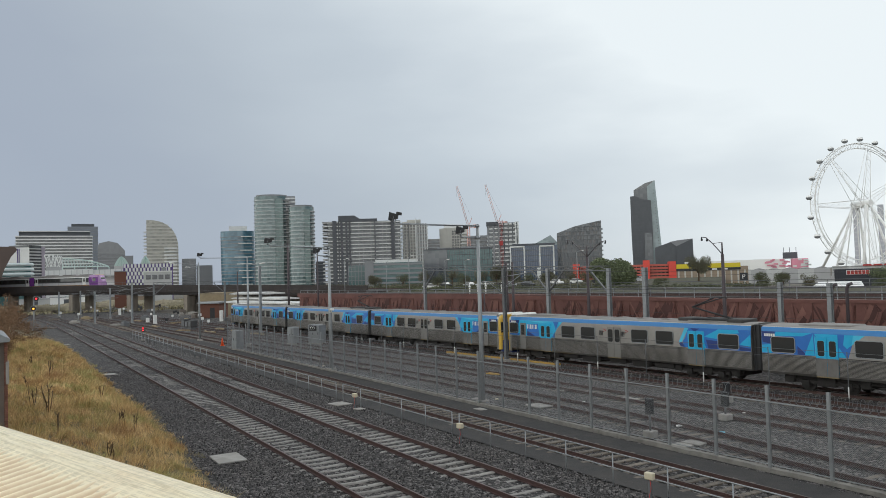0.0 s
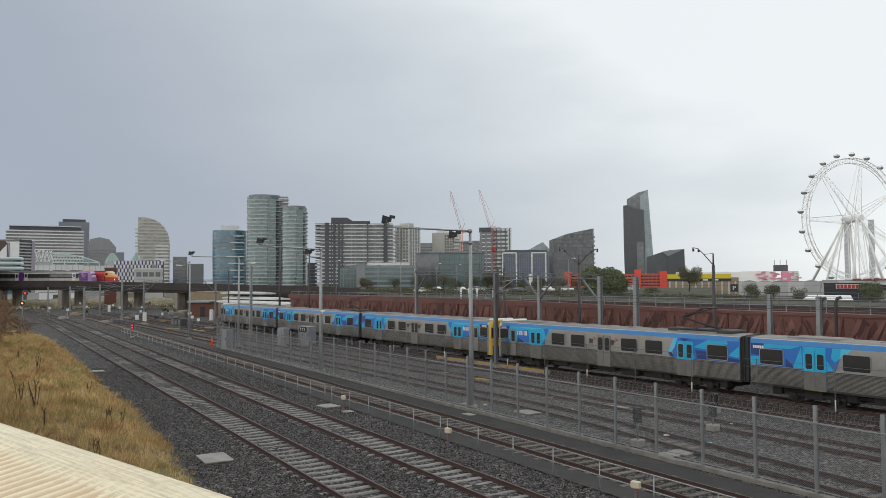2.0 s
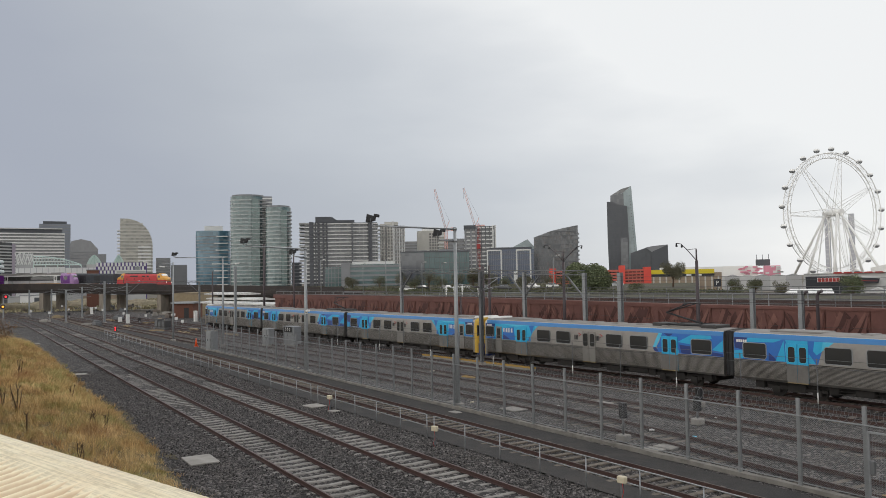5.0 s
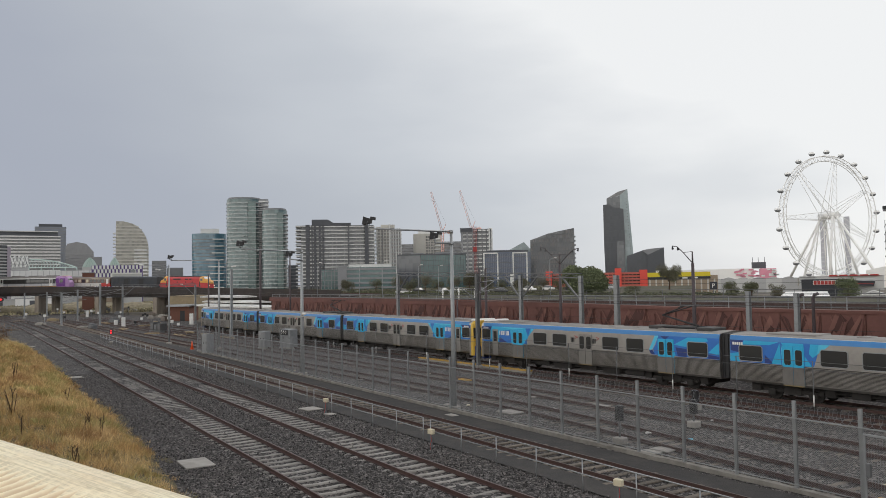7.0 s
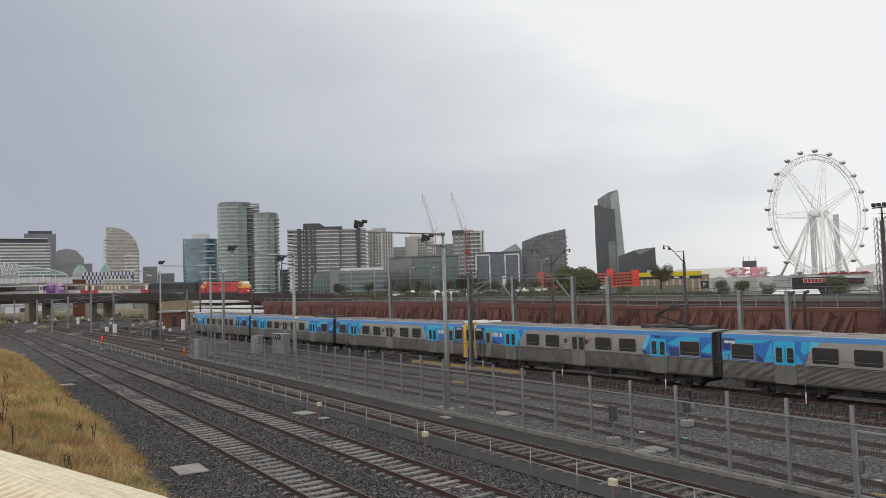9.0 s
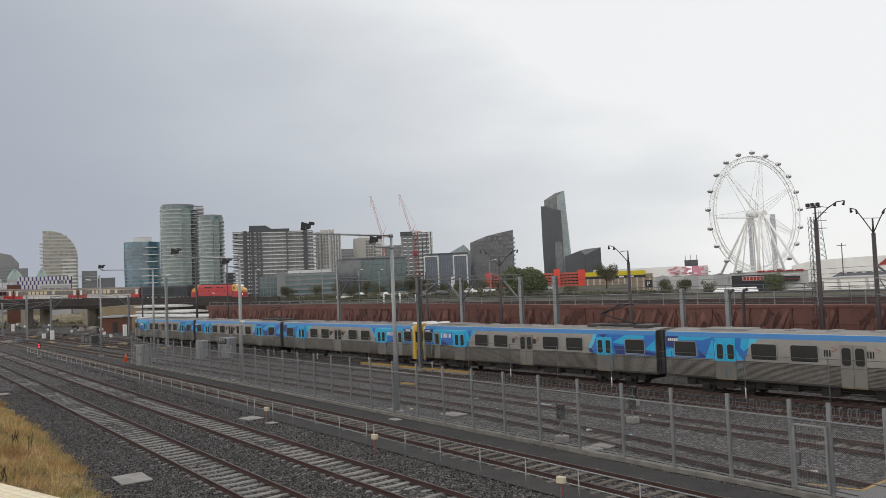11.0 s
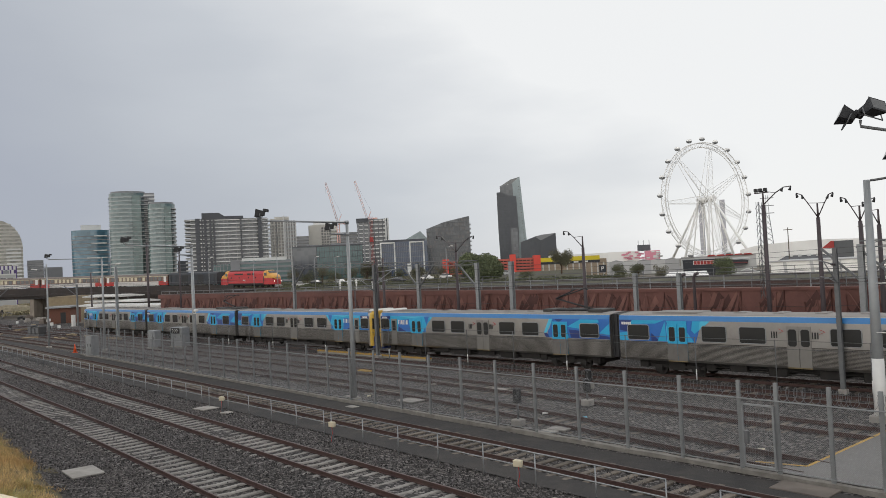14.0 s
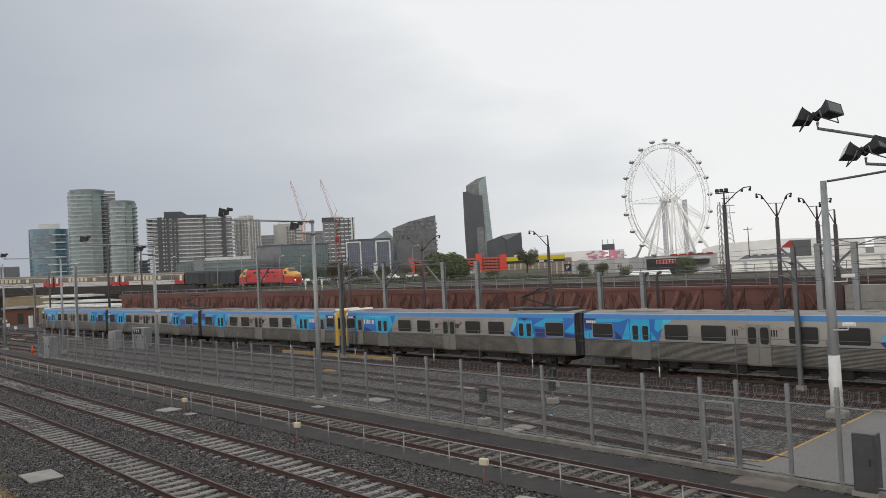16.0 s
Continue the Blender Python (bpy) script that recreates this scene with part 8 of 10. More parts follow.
# --- west end
def hotel_block():
    t, w, h = building("office_block", -85.33, -80.79, 3.92, 1000, "long grey office block with white horizontal bands")
    box_part("core", t, W["glass_slate"], -w / 2, 0, -4.5, w / 2, 26, h - 7.5)
    box_part("plant_floor", t, W["charcoal"], -w / 2 + 3, 2, h - 7.5, w / 2 - 2, 25, h - 0.8, "dark plant floor")
    box_part("roof_edge", t, W["white"], -w / 2 + 2.5, 0, h - 0.9, w / 2 - 2, 26, h, "thin white roof edge")
    floors(t, -w / 2, w / 2, 0, 26, 3, h - 6, 3.6, W["white"], h=1.5, out=0.8)
    t, w, h = building("apartment_block", -85.75, -83.63, 2.98, 800, "grey apartment block with balcony bands and a pale end wall")
    xc, x1 = w * 0.06, w * 0.40
    g = Geo(); g.prism([(-w / 2, 10), (xc, 0), (x1, 9), (x1, 34), (-w / 2, 34)], -4.5, h)
    part("core", g, W["glass_slate"], t)
    g = Geo(); g.prism([(-w / 2 - 0.3, 9.6), (xc, -0.5), (xc, 0.4), (-w / 2, 11)], -4.5, h - 2)
    part("end_wall", g, W["white"], t, "pale end wall")
    for f in (0.42, 0.50):
        x = -w / 2 + (xc + w / 2) * f
        box_part("wall_stripe", t, W["purple"], x - 0.35, 10 - 10.5 * f - 0.9, h * 0.35, x + 0.35, 10 - 10 * f + 0.5, h - 3, "dark vertical stripe")
    z = 0.0
    while z < h - 1:
        g = Geo(); g.prism([(xc, -0.8), (x1, 8.2), (x1, 9.8), (xc, 0.8)], z, z + 1.2)
        part("balcony", g, W["grey2"], t)
        z += 2.9
    g = Geo(); g.prism([(x1, 8.0), (w / 2, 11), (w / 2, 34), (x1, 34)], -4.5, h - 1)
    part("side_fin", g, W["mauve"], t, "mauve-grey side fin")
    t, w, h = building("office_tower", -82.28, -80.41, 4.4, 1250, "blue-grey office tower behind the block, tinted for haze")
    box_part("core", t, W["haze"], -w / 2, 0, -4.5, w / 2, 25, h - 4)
    box_part("roof", t, W["charcoal"], -w / 2 + 5, 1, h - 4, w / 2 - 5, 24, h)
    floors(t, -w / 2, w / 2, 0, 25, 4, h - 5, 4.2, W["grey"], h=1.0, out=0.2)
    t, w, h = building("domed_office", -80.45, -78.72, 3.22, 1100, "dark grey office with chamfered top corners")
    g = Geo()
    g.grid([[(-w / 2, y, -4.5), (w / 2, y, -4.5), (w / 2, y, h * 0.80), (w * 0.24, y, h * 0.96), (-w * 0.1, y, h), (-w * 0.44, y, h * 0.96), (-w / 2, y, h * 0.88)] for y in (0, 24)])
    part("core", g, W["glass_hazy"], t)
    floors(t, -w / 2, w / 2, 0, 24, 4, h * 0.78, 3.9, W["grey"], h=0.9, out=0.2)
    t, w, h = building("office_building", -78.75, -78.2, 2.2, 1000, "plain grey office building in the distance")
    box_part("core", t, W["grey"], -w / 2, 0, -4.5, w / 2, 20, h)


# W["haze"]: wall colour with the distance haze mixed in
W["rail_grey"] = wallm("grey_balcony_rail", (0.24, 0.245, 0.25)); W["grey2"] = wallm("light_grey_balcony", (0.42, 0.42, 0.42)); W["mauve"] = wallm("mauve_grey_wall", (0.36, 0.32, 0.37)); W["haze"] = wallm("haze_tinted_blue_grey_wall", (0.23, 0.25, 0.285))
W["mint"] = wallm("pale_mint_steel", (0.50, 0.61, 0.57)); W["bronze"] = wallm("bronze_cladding", (0.13, 0.095, 0.08))


hotel_block()


def round_top_tower():
    t, w, h = building("round_topped_tower", -77.39, -75.22, 4.66, 780, "beige residential tower with a curved shoulder and white balconies")
    g = Geo()
    prof = [(-w / 2 + 1.0, -4.5), (w / 2, -4.5), (w / 2, h * 0.60)]
    for i in range(1, 9):
        a = i / 9 * math.pi / 2
        prof.append((w / 2 - (w * 0.72) * (1 - math.cos(a)), h * 0.60 + (h * 0.39) * math.sin(a)))
    prof += [(-w * 0.25, h), (-w / 2 + 1.0, h)]
    g.grid([[(x, y, z) for x, z in prof] for y in (0, 22)])
    part("core", g, W["glass_khaki"], t)
    for i in range(int(h / 3.2)):
        z = 3.2 * i
        if z > h - 1:
            break
        if z < h * 0.6:
            x1 = w / 2
        else:
            s_ = min(1, (z - h * 0.6) / (h * 0.39))
            x1 = w / 2 - (w * 0.72) * (1 - math.sqrt(max(0, 1 - s_ * s_)))
        box_part("floor_band", t, W["beige"], -w / 2 + 0.8, -0.35, z, x1, 22, z + 1.3)
        if z < h * 0.82:
            box_part("end_balcony", t, W["white"], -w / 2 - 1.6, -0.6, z, -w / 2 + 0.9, 8, z + 1.1, "white end balcony")
        if z < h * 0.58:
            box_part("balcony", t, W["white"], w * 0.06, -1.8, z, w / 2 - 1.5, 0, z + 1.5, "white balcony")


round_top_tower()

for b0, b1, top, d, m in ((-75.0, -74.05, 1.92, 850, "glass_dark"), (-74.02, -72.93, 1.42, 840, "grey"), (-70.2, -69.7, 1.9, 900, "grey"), (-65.6, -64.9, 1.5, 800, "charcoal")):
    t, w, h = building("office_building", b0, b1, top, d, "plain grey office building in the distance")
    box_part("core", t, W[m], -w / 2, 0, -4.5, w / 2, 20, h)
    floors(t, -w / 2, w / 2, 0, 20, 2, h - 1, 3.6, W["grey"], h=0.8, out=0.15)


def blue_tower():
    t, w, h = building("blue_glass_tower", -72.35, -69.95, 4.05, 740, "blue glass residential tower with a bulging front and pale roof drum")
    n = 18

    def ring(z, k=1.0):
        pts = []
        for i in range(n + 1):
            a = math.pi * i / n
            pts.append((-w / 2 * math.cos(a) * k, 9 - 9 * math.sin(a) * k, z))
        return pts + [(w / 2 * k, 24, z), (-w / 2 * k, 24, z)]
    g = Geo(); g.grid([ring(-4, 0.97), ring(h * 0.55, 1.0), ring(h - 2.5, 1.0)])
    part("core", g, W["glass_blue"], t)
    rng = random.Random(6)
    for i in range(int((h - 4) / 3.2)):
        g = Geo(); z = 2 + 3.2 * i
        k = 0.97 + 0.03 * min(1, z / (h * 0.55))
        g.grid([ring(z, k + 0.012), ring(z + 0.7, k + 0.012)])
        part("floor_band", g, W["grey"], t)
        if i % 2 == 0:
            a = rng.uniform(-0.1, 0.15) * w
            g = Geo(); g.box(a, -0.9, z, w * 0.42, 1, z + 0.9)
            part("balcony", g, W["white"], t, "pale balcony edge")
    box_part("roof_drum", t, W["white"], -w * 0.25, 6, h - 2.5, w * 0.28, 20, h + 2.2, "pale roof drum")


blue_tower()


def round_tower(b0, b1, top, d, label):
    t, w, h = building("rounded_glass_tower", b0, b1, top, d, label)
    n = 20

    def ring(z, k=1.0):
        return [(-w / 2 * k * math.cos(math.pi * i / n), 11 - 11 * k * math.sin(math.pi * i / n), z) for i in range(n + 1)] + [(w / 2 * k, 30, z), (-w / 2 * k, 30, z)]
    g = Geo(); g.grid([ring(-4), ring(h - 1.5)])
    part("core", g, W["glass_green"], t)
    g = Geo(); g.grid([ring(0, 1.022), ring(0.85, 1.022)])
    slab_ = g.mesh("floor_band", W["band"])
    g = Geo(); g.grid([ring(0.85, 1.012), ring(1.6, 1.012)])
    rail_ = g.mesh("balcony_rail", W["rail_glass"])
    g = Geo(); g.box(w * 0.34, -0.2, 0, w * 0.52, 14, 0.6)
    side_ = g.mesh("side_balcony", W["grey2"])
    for i in range(int((h - 3) / 3.3)):
        part("floor_band", slab_, None, t, m=pose(0, 0, 1 + 3.3 * i))
        part("balcony_rail", rail_, None, t, m=pose(0, 0, 1 + 3.3 * i))
        part("side_balcony", side_, None, t, m=pose(0, 0, 1 + 3.3 * i))
    g = Geo(); g.box(w * 0.10, -0.7, -4.5, w * 0.33, 2.0, h - 4)
    part("dark_bay", g, W["glass_bay"], t, "dark green vertical bay")
    g = Geo(); g.box(w * 0.10, -0.85, 0, w * 0.33, -0.65, 0.45)
    line_ = g.mesh("bay_line", W["band"])
    for i in range(int((h - 6) / 3.3)):
        part("bay_line", line_, None, t, m=pose(0, 0, 1 + 3.3 * i))
    g = Geo(); g.grid([ring(h - 1.5, 0.9), ring(h, 0.9)])
    part("roof_cap", g, W["grey"], t)


W["band"] = wallm("greyish_green_band", (0.45, 0.49, 0.48))
W["rail_glass"] = glass("balcony_rail_glass", (0.15, 0.205, 0.205), rough=0.15)
round_tower(-69.95, -67.45, 6.5, 700, "tall grey-green rounded glass tower with storey bands")
round_tower(-67.45, -65.62, 5.72, 670, "lower rounded grey-green glass tower")
t, w, h = building("lift_core", -67.7, -67.0, 6.35, 705, "pale stepped lift core between the round towers")
box_part("core", t, W["grey"], -w / 2, 0, -4.5, w / 2, 10, h)
floors(t, -w / 2, w / 2, 0, 10, h * 0.4, h, 3.3, W["white"], "balcony", h=1.0, out=0.4)


def striped_block():
    t, w, h = building("apartment_block", -64.93, -59.3, 4.42, 640, "wide apartment block of white balconies and charcoal columns")
    box_part("core", t, W["glass_dark"], -w / 2 + 3, 0, -4.5, w / 2, 24, h)
    floors(t, -w / 2, -w / 2 + 12, -1.2, 20, 2, h, 3.05, W["white"], "balcony", h=0.6, out=1.3)
    floors(t, -w / 2, -w / 2 + 12, -1.2, 20, 2.6, h, 3.05, W["rail_grey"], "balcony_rail", h=0.6, out=1.2)
    floors(t, -w / 2 + 14, w / 2, -0.4, 20, 2, h - 1, 3.05, W["white"], "balcony", h=0.72, out=0.9)
    floors(t, -w / 2 + 14, w / 2, -0.3, 20, 2.5, h - 1, 3.05, W["rail_grey"], "balcony_rail", h=0.75, out=0.55)
    for k in range(15):
        x = -w / 2 + 15.5 + (w - 17) * k / 14
        box_part("party_wall", t, W["charcoal"] if k % 3 == 0 else W["grey"], x - 0.22, -0.7, -4.5, x + 0.22, 0.5, h - 1.2)
    for x0, x1 in ((0.11, 0.165), (0.185, 0.20), (0.215, 0.245), (0.28, 0.305), (0.325, 0.345), (0.66, 0.675), (0.88, 0.93)):
        box_part("column", t, W["charcoal"], -w / 2 + w * x0, -2.6, -4.5, -w / 2 + w * x1, 2, h + 0.4, "charcoal column")
    g = Geo()
    z = h - 0.2
    g.grid([[(-w / 2 + w * 0.19, y, z), (w * 0.20, y, z), (w * 0.20, y, z + 2.2), (-w * 0.03, y, z + 2.2), (-w * 0.10, y, z + 5.0), (-w / 2 + w * 0.19, y, z + 5.0)] for y in (-1, 18)])
    part("penthouse", g, W["charcoal"], t, "charcoal stepped rooftop")
    box_part("low_screen", t, W["glass_teal"], -w / 2 + w * 0.36, -6, -4.5, -w / 2 + w * 0.60, 0, h * 0.22, "green glass podium")
    for k in range(9):
        x = -w / 2 + w * (0.36 + 0.24 * k / 8)
        box_part("podium_mullion", t, W["grey"], x - 0.35, -6.3, -4.5, x + 0.35, -5.8, h * 0.23)


striped_block()


def white_apartments():
    t, w, h = building("apartment_tower", -59.45, -57.15, 4.28, 660, "pale apartment tower with punched windows and stepped top")
    box_part("wall", t, W["beige"], -w / 2 + 4, 0, -4.5, w * 0.10, 22, h)
    box_part("glazed_side", t, W["glass_grey"], w * 0.10, 1, -4.5, w * 0.46, 22, h * 0.97)
    box_part("top", t, W["beige"], -w * 0.2, 3, h - 1, w * 0.25, 18, h + 2.0)
    windows_grid(t, -w / 2 + 5, w * 0.08, -0.02, 4, h - 2, 4, 17, 1.5, 1.9, M["train_glass"])
    box_part("recess", t, W["charcoal"], -w * 0.17, -0.12, 2, -w * 0.13, 1, h - 1, "dark recessed strip")
    box_part("corner_pier", t, W["white"], w * 0.06, -0.5, -4.5, w * 0.10, 1, h + 2.6)
    floors(t, w * 0.12, w * 0.46, 0.9, 20, 2, h * 0.95, 3.05, W["grey2"], "floor_slab", h=0.7, out=0.3)
    floors(t, -w / 2, -w / 2 + 4.2, -0.5, 8, 4, h * 0.93, 3.05, W["white"], "balcony", h=1.05, out=0.9)
    piers(t, w * 0.12, w * 0.45, 1, -4.5, h * 0.97, 5, 0.8, W["white"])
    t, w, h = building("apartment_tower", -56.35, -54.25, 3.85, 690, "off-white tower with a rounded corner and square windows")
    g = Geo()
    n = 10
    ring = [(-w / 2, 6)] + [(-w * 0.15 - w * 0.35 * math.cos(math.pi / 2 * i / n), 6 - 6 * math.sin(math.pi / 2 * i / n)) for i in range(n + 1)] + [(w / 2, 0), (w / 2, 22), (-w / 2, 22)]
    g.prism(ring[1:], -4.5, h * 0.97)
    part("wall", g, W["beige"], t)
    box_part("top", t, W["white"], -w * 0.32, 4, h * 0.97, w * 0.28, 18, h + 1.8)
    windows_grid(t, -w * 0.06, w * 0.30, -0.02, 6, h * 0.93, 4, 16, 1.7, 1.8, M["train_glass"])
    floors(t, w * 0.30, w / 2, -0.8, 6, 8, h * 0.92, 3.1, W["white"], "balcony", h=1.1, out=1.0)
    t, w, h = building("apartment_block", -54.3, -51.6, 3.1, 650, "grey mid-rise apartment block with a rooftop frame")
    box_part("core", t, W["glass_grey"], -w / 2, 0, -4.5, w / 2, 20, h)
    floors(t, -w / 2, w / 2, 0, 20, 2, h, 3.1, W["grey"], "balcony", h=1.3, out=0.4)
    t, w, h = building("apartment_block", -57.3, -56.2, 2.95, 900, "hazy pale apartment block far behind")
    box_part("core", t, W["glass_grey"], -w / 2, 0, -4.5, w / 2, 20, h)
    floors(t, -w / 2, w / 2, 0, 20, 2, h, 3.3, W["grey"], "balcony", h=1.5, out=0.3)


white_apartments()


def offices():
    t, w, h = building("low_office", -62.0, -57.7, 1.28, 430, "low grey office with green glass bands, white top storey")
    box_part("core", t, W["glass_teal"], -w / 2, 0, -4.5, w / 2, 22, h)
    floors(t, -w / 2 + 0.5, w / 2, 0, 22, 0.5, h, 2.6, W["grey"], "floor_band", h=1.1, out=0.3)
    box_part("stair_tower", t, W["grey"], -w / 2, -0.8, -4.5, -w / 2 + 5.0, 10, h + 0.9)
    box_part("top_storey", t, W["white"], -w / 2 + 6, 2, h + 0.1, w * 0.42, 16, h + 1.7, "white top storey")
    t, w, h = building("glass_annexe", -63.2, -61.5, 1.12, 440, "small green glass office annexe")
    box_part("core", t, W["glass_teal"], -w / 2, 0, -4.5, w / 2, 14, h)
    piers(t, -w / 2, w / 2, 0, -4.5, h, 8, 0.3, W["grey"], "mullion", out=0.25)
    floors(t, -w / 2, w / 2, 0, 14, 0, h, 2.6, W["grey"], "transom", h=0.3, out=0.2)
    t, w, h = building("teal_glass_office", -57.6, -52.4, 2.12, 480, "broad dark teal glass office")
    g = Geo(); g.prism([(-w / 2, 8), (-w * 0.16, 0), (w / 2, 3), (w / 2, 30), (-w / 2, 30)], -4.5, h)
    part("core", g, W["glass_teal"], t)
    g = Geo(); g.prism([(-w / 2 - 0.1, 7.7), (-w * 0.16, -0.3), (-w * 0.16, 4), (-w / 2 - 0.1, 12)], -4.5, h - 0.2)
    part("side_wall", g, W["glass_dark"], t, "darker glazed side")
    g = Geo(); g.prism([(-w / 2 - 0.3, 7.8), (-w * 0.16, -0.5), (w / 2 + 0.3, 2.6), (w / 2 + 0.3, 30), (-w / 2 - 0.3, 30)], h, h + 0.8)
    part("roof_edge", g, W["charcoal"], t)
    for k in range(1, 6):
        g = Geo(); g.prism([(-w / 2 - 0.15, 7.8), (-w * 0.16, -0.25), (w / 2 + 0.1, 2.8), (w / 2, 5), (-w / 2, 10)], h * k / 6, h * k / 6 + 0.25)
        part("floor_line", g, W["charcoal"], t)
    for k in range(19):
        x = -w * 0.155 + w * 0.65 * k / 18
        box_part("mullion", t, W["charcoal"], x - 0.1, 3 * (x + w * 0.16) / (w * 0.66) - 0.22, -4.5, x + 0.1, 3 * (x + w * 0.16) / (w * 0.66) + 0.2, h)
    for fx, fw, fh in ((-0.30, 8, 1.6), (0.05, 14, 2.2), (0.30, 6, 1.4)):
        box_part("roof_plant", t, W["grey"], w * fx, 10, h, w * fx + fw, 18, h + fh)
    t, w, h = building("office_building", -51.1, -47.6, 2.22, 470, "navy glass office with tall white portal frames")
    box_part("core", t, W["glass_navy"], -w / 2, 0, -4.5, w / 2, 22, h)
    box_part("roof_storey", t, W["charcoal"], -w * 0.45, 3, h, w * 0.46, 20, h + 1.4)
    for x0, x1 in ((-0.49, -0.20), (0.13, 0.42)):
        a, b = w * x0, w * x1
        box_part("portal_leg", t, W["white"], a - 0.4, -0.9, -4.5, a + 0.4, 0, h - 0.2, "white portal frame")
        box_part("portal_leg", t, W["white"], b - 0.4, -0.9, -4.5, b + 0.4, 0, h - 0.2, "white portal frame")
        box_part("portal_beam", t, W["white"], a, -0.9, h - 0.9, b, 0, h - 0.1, "white portal frame")
    floors(t, -w / 2, w / 2, 0, 22, 1, h - 2, 3.4, W["charcoal"], "floor_line", h=0.35, out=0.12)
    piers(t, -w * 0.48, w * 0.48, 0, 0, h - 1, 26, 0.12, W["haze"], "mullion", out=0.15)
    box_part("tower_stair", t, W["white"], w * 0.06, -2.5, -4.5, w * 0.13, 0, h * 0.35, "pale stair tower")
    t, w, h = building("glass_pavilion_tower", -49.3, -47.55, 2.95, 560, "green glass building with a sloping prow top")
    g = Geo()
    g.grid([[(-w / 2, y, -4.5), (w / 2, y, -4.5), (w / 2, y, h * 0.82), (w * 0.2, y, h), (-w / 2, y, h * 0.8)] for y in (0, 16)])
    part("core", g, W["glass_pale"], t)
    floors(t, -w / 2, w / 2, 0, 16, 2, h * 0.8, 3.5, W["grey"], "floor_line", h=0.4, out=0.1)


offices()


def sloped_block():
    t, w, h = building("sloping_block", -47.6, -44.35, 3.9, 540, "dark grey block of small windows with a rising roofline")
    g = Geo()
    prof = [(-w / 2, -4.5), (w / 2, -4.5), (w / 2, h), (w * 0.18, h * 0.955), (-w * 0.1, h * 0.91), (-w / 2, h * 0.80)]
    g.grid([[(x, y, z) for x, z in prof] for y in (0, 24)])
    part("core", g, W["glass_dark"], t)
    rng = random.Random(44)
    roof_z = lambda x: float(np.interp(x, [-w / 2, -w * 0.1, w * 0.18, w / 2], [h * 0.80, h * 0.91, h * 0.955, h]))
    wide, slim = Geo(), Geo()
    wide.box(0, -0.3, 0, 1.25, 0, 1.9); slim.box(0, -0.3, 0, 0.55, 0, 1.9)
    kinds = [m_.mesh("facade_panel", W[c_]) for m_ in (wide, slim) for c_ in ("slate_wall", "panel_brown")]
    z = 0.2
    while z < h:
        x = -w / 2 + 0.4
        while x < w / 2 - 1.3:
            if z + 2.0 < roof_z(x):
                part("facade_panel", rng.choice(kinds), None, t, m=pose(x, 0, z))
            x += rng.choice((1.5, 1.9, 2.4, 1.7))
        x0 = float(np.interp(z + 2.6, [0, h * 0.80, h * 0.91, h * 0.955, h], [-w / 2, -w / 2, -w * 0.1, w * 0.18, w / 2]))
        if z + 2.6 < h * 0.99:
            box_part("floor_line", t, W["slate_wall"], x0, -0.25, z + 2.0, w / 2, 0, z + 2.55)
        if z < h - 4:
            box_part("end_balcony", t, W["grey"], w / 2, 0.5, z, w / 2 + 0.9, 6, z + 1.0)
        z += 3.0


sloped_block()


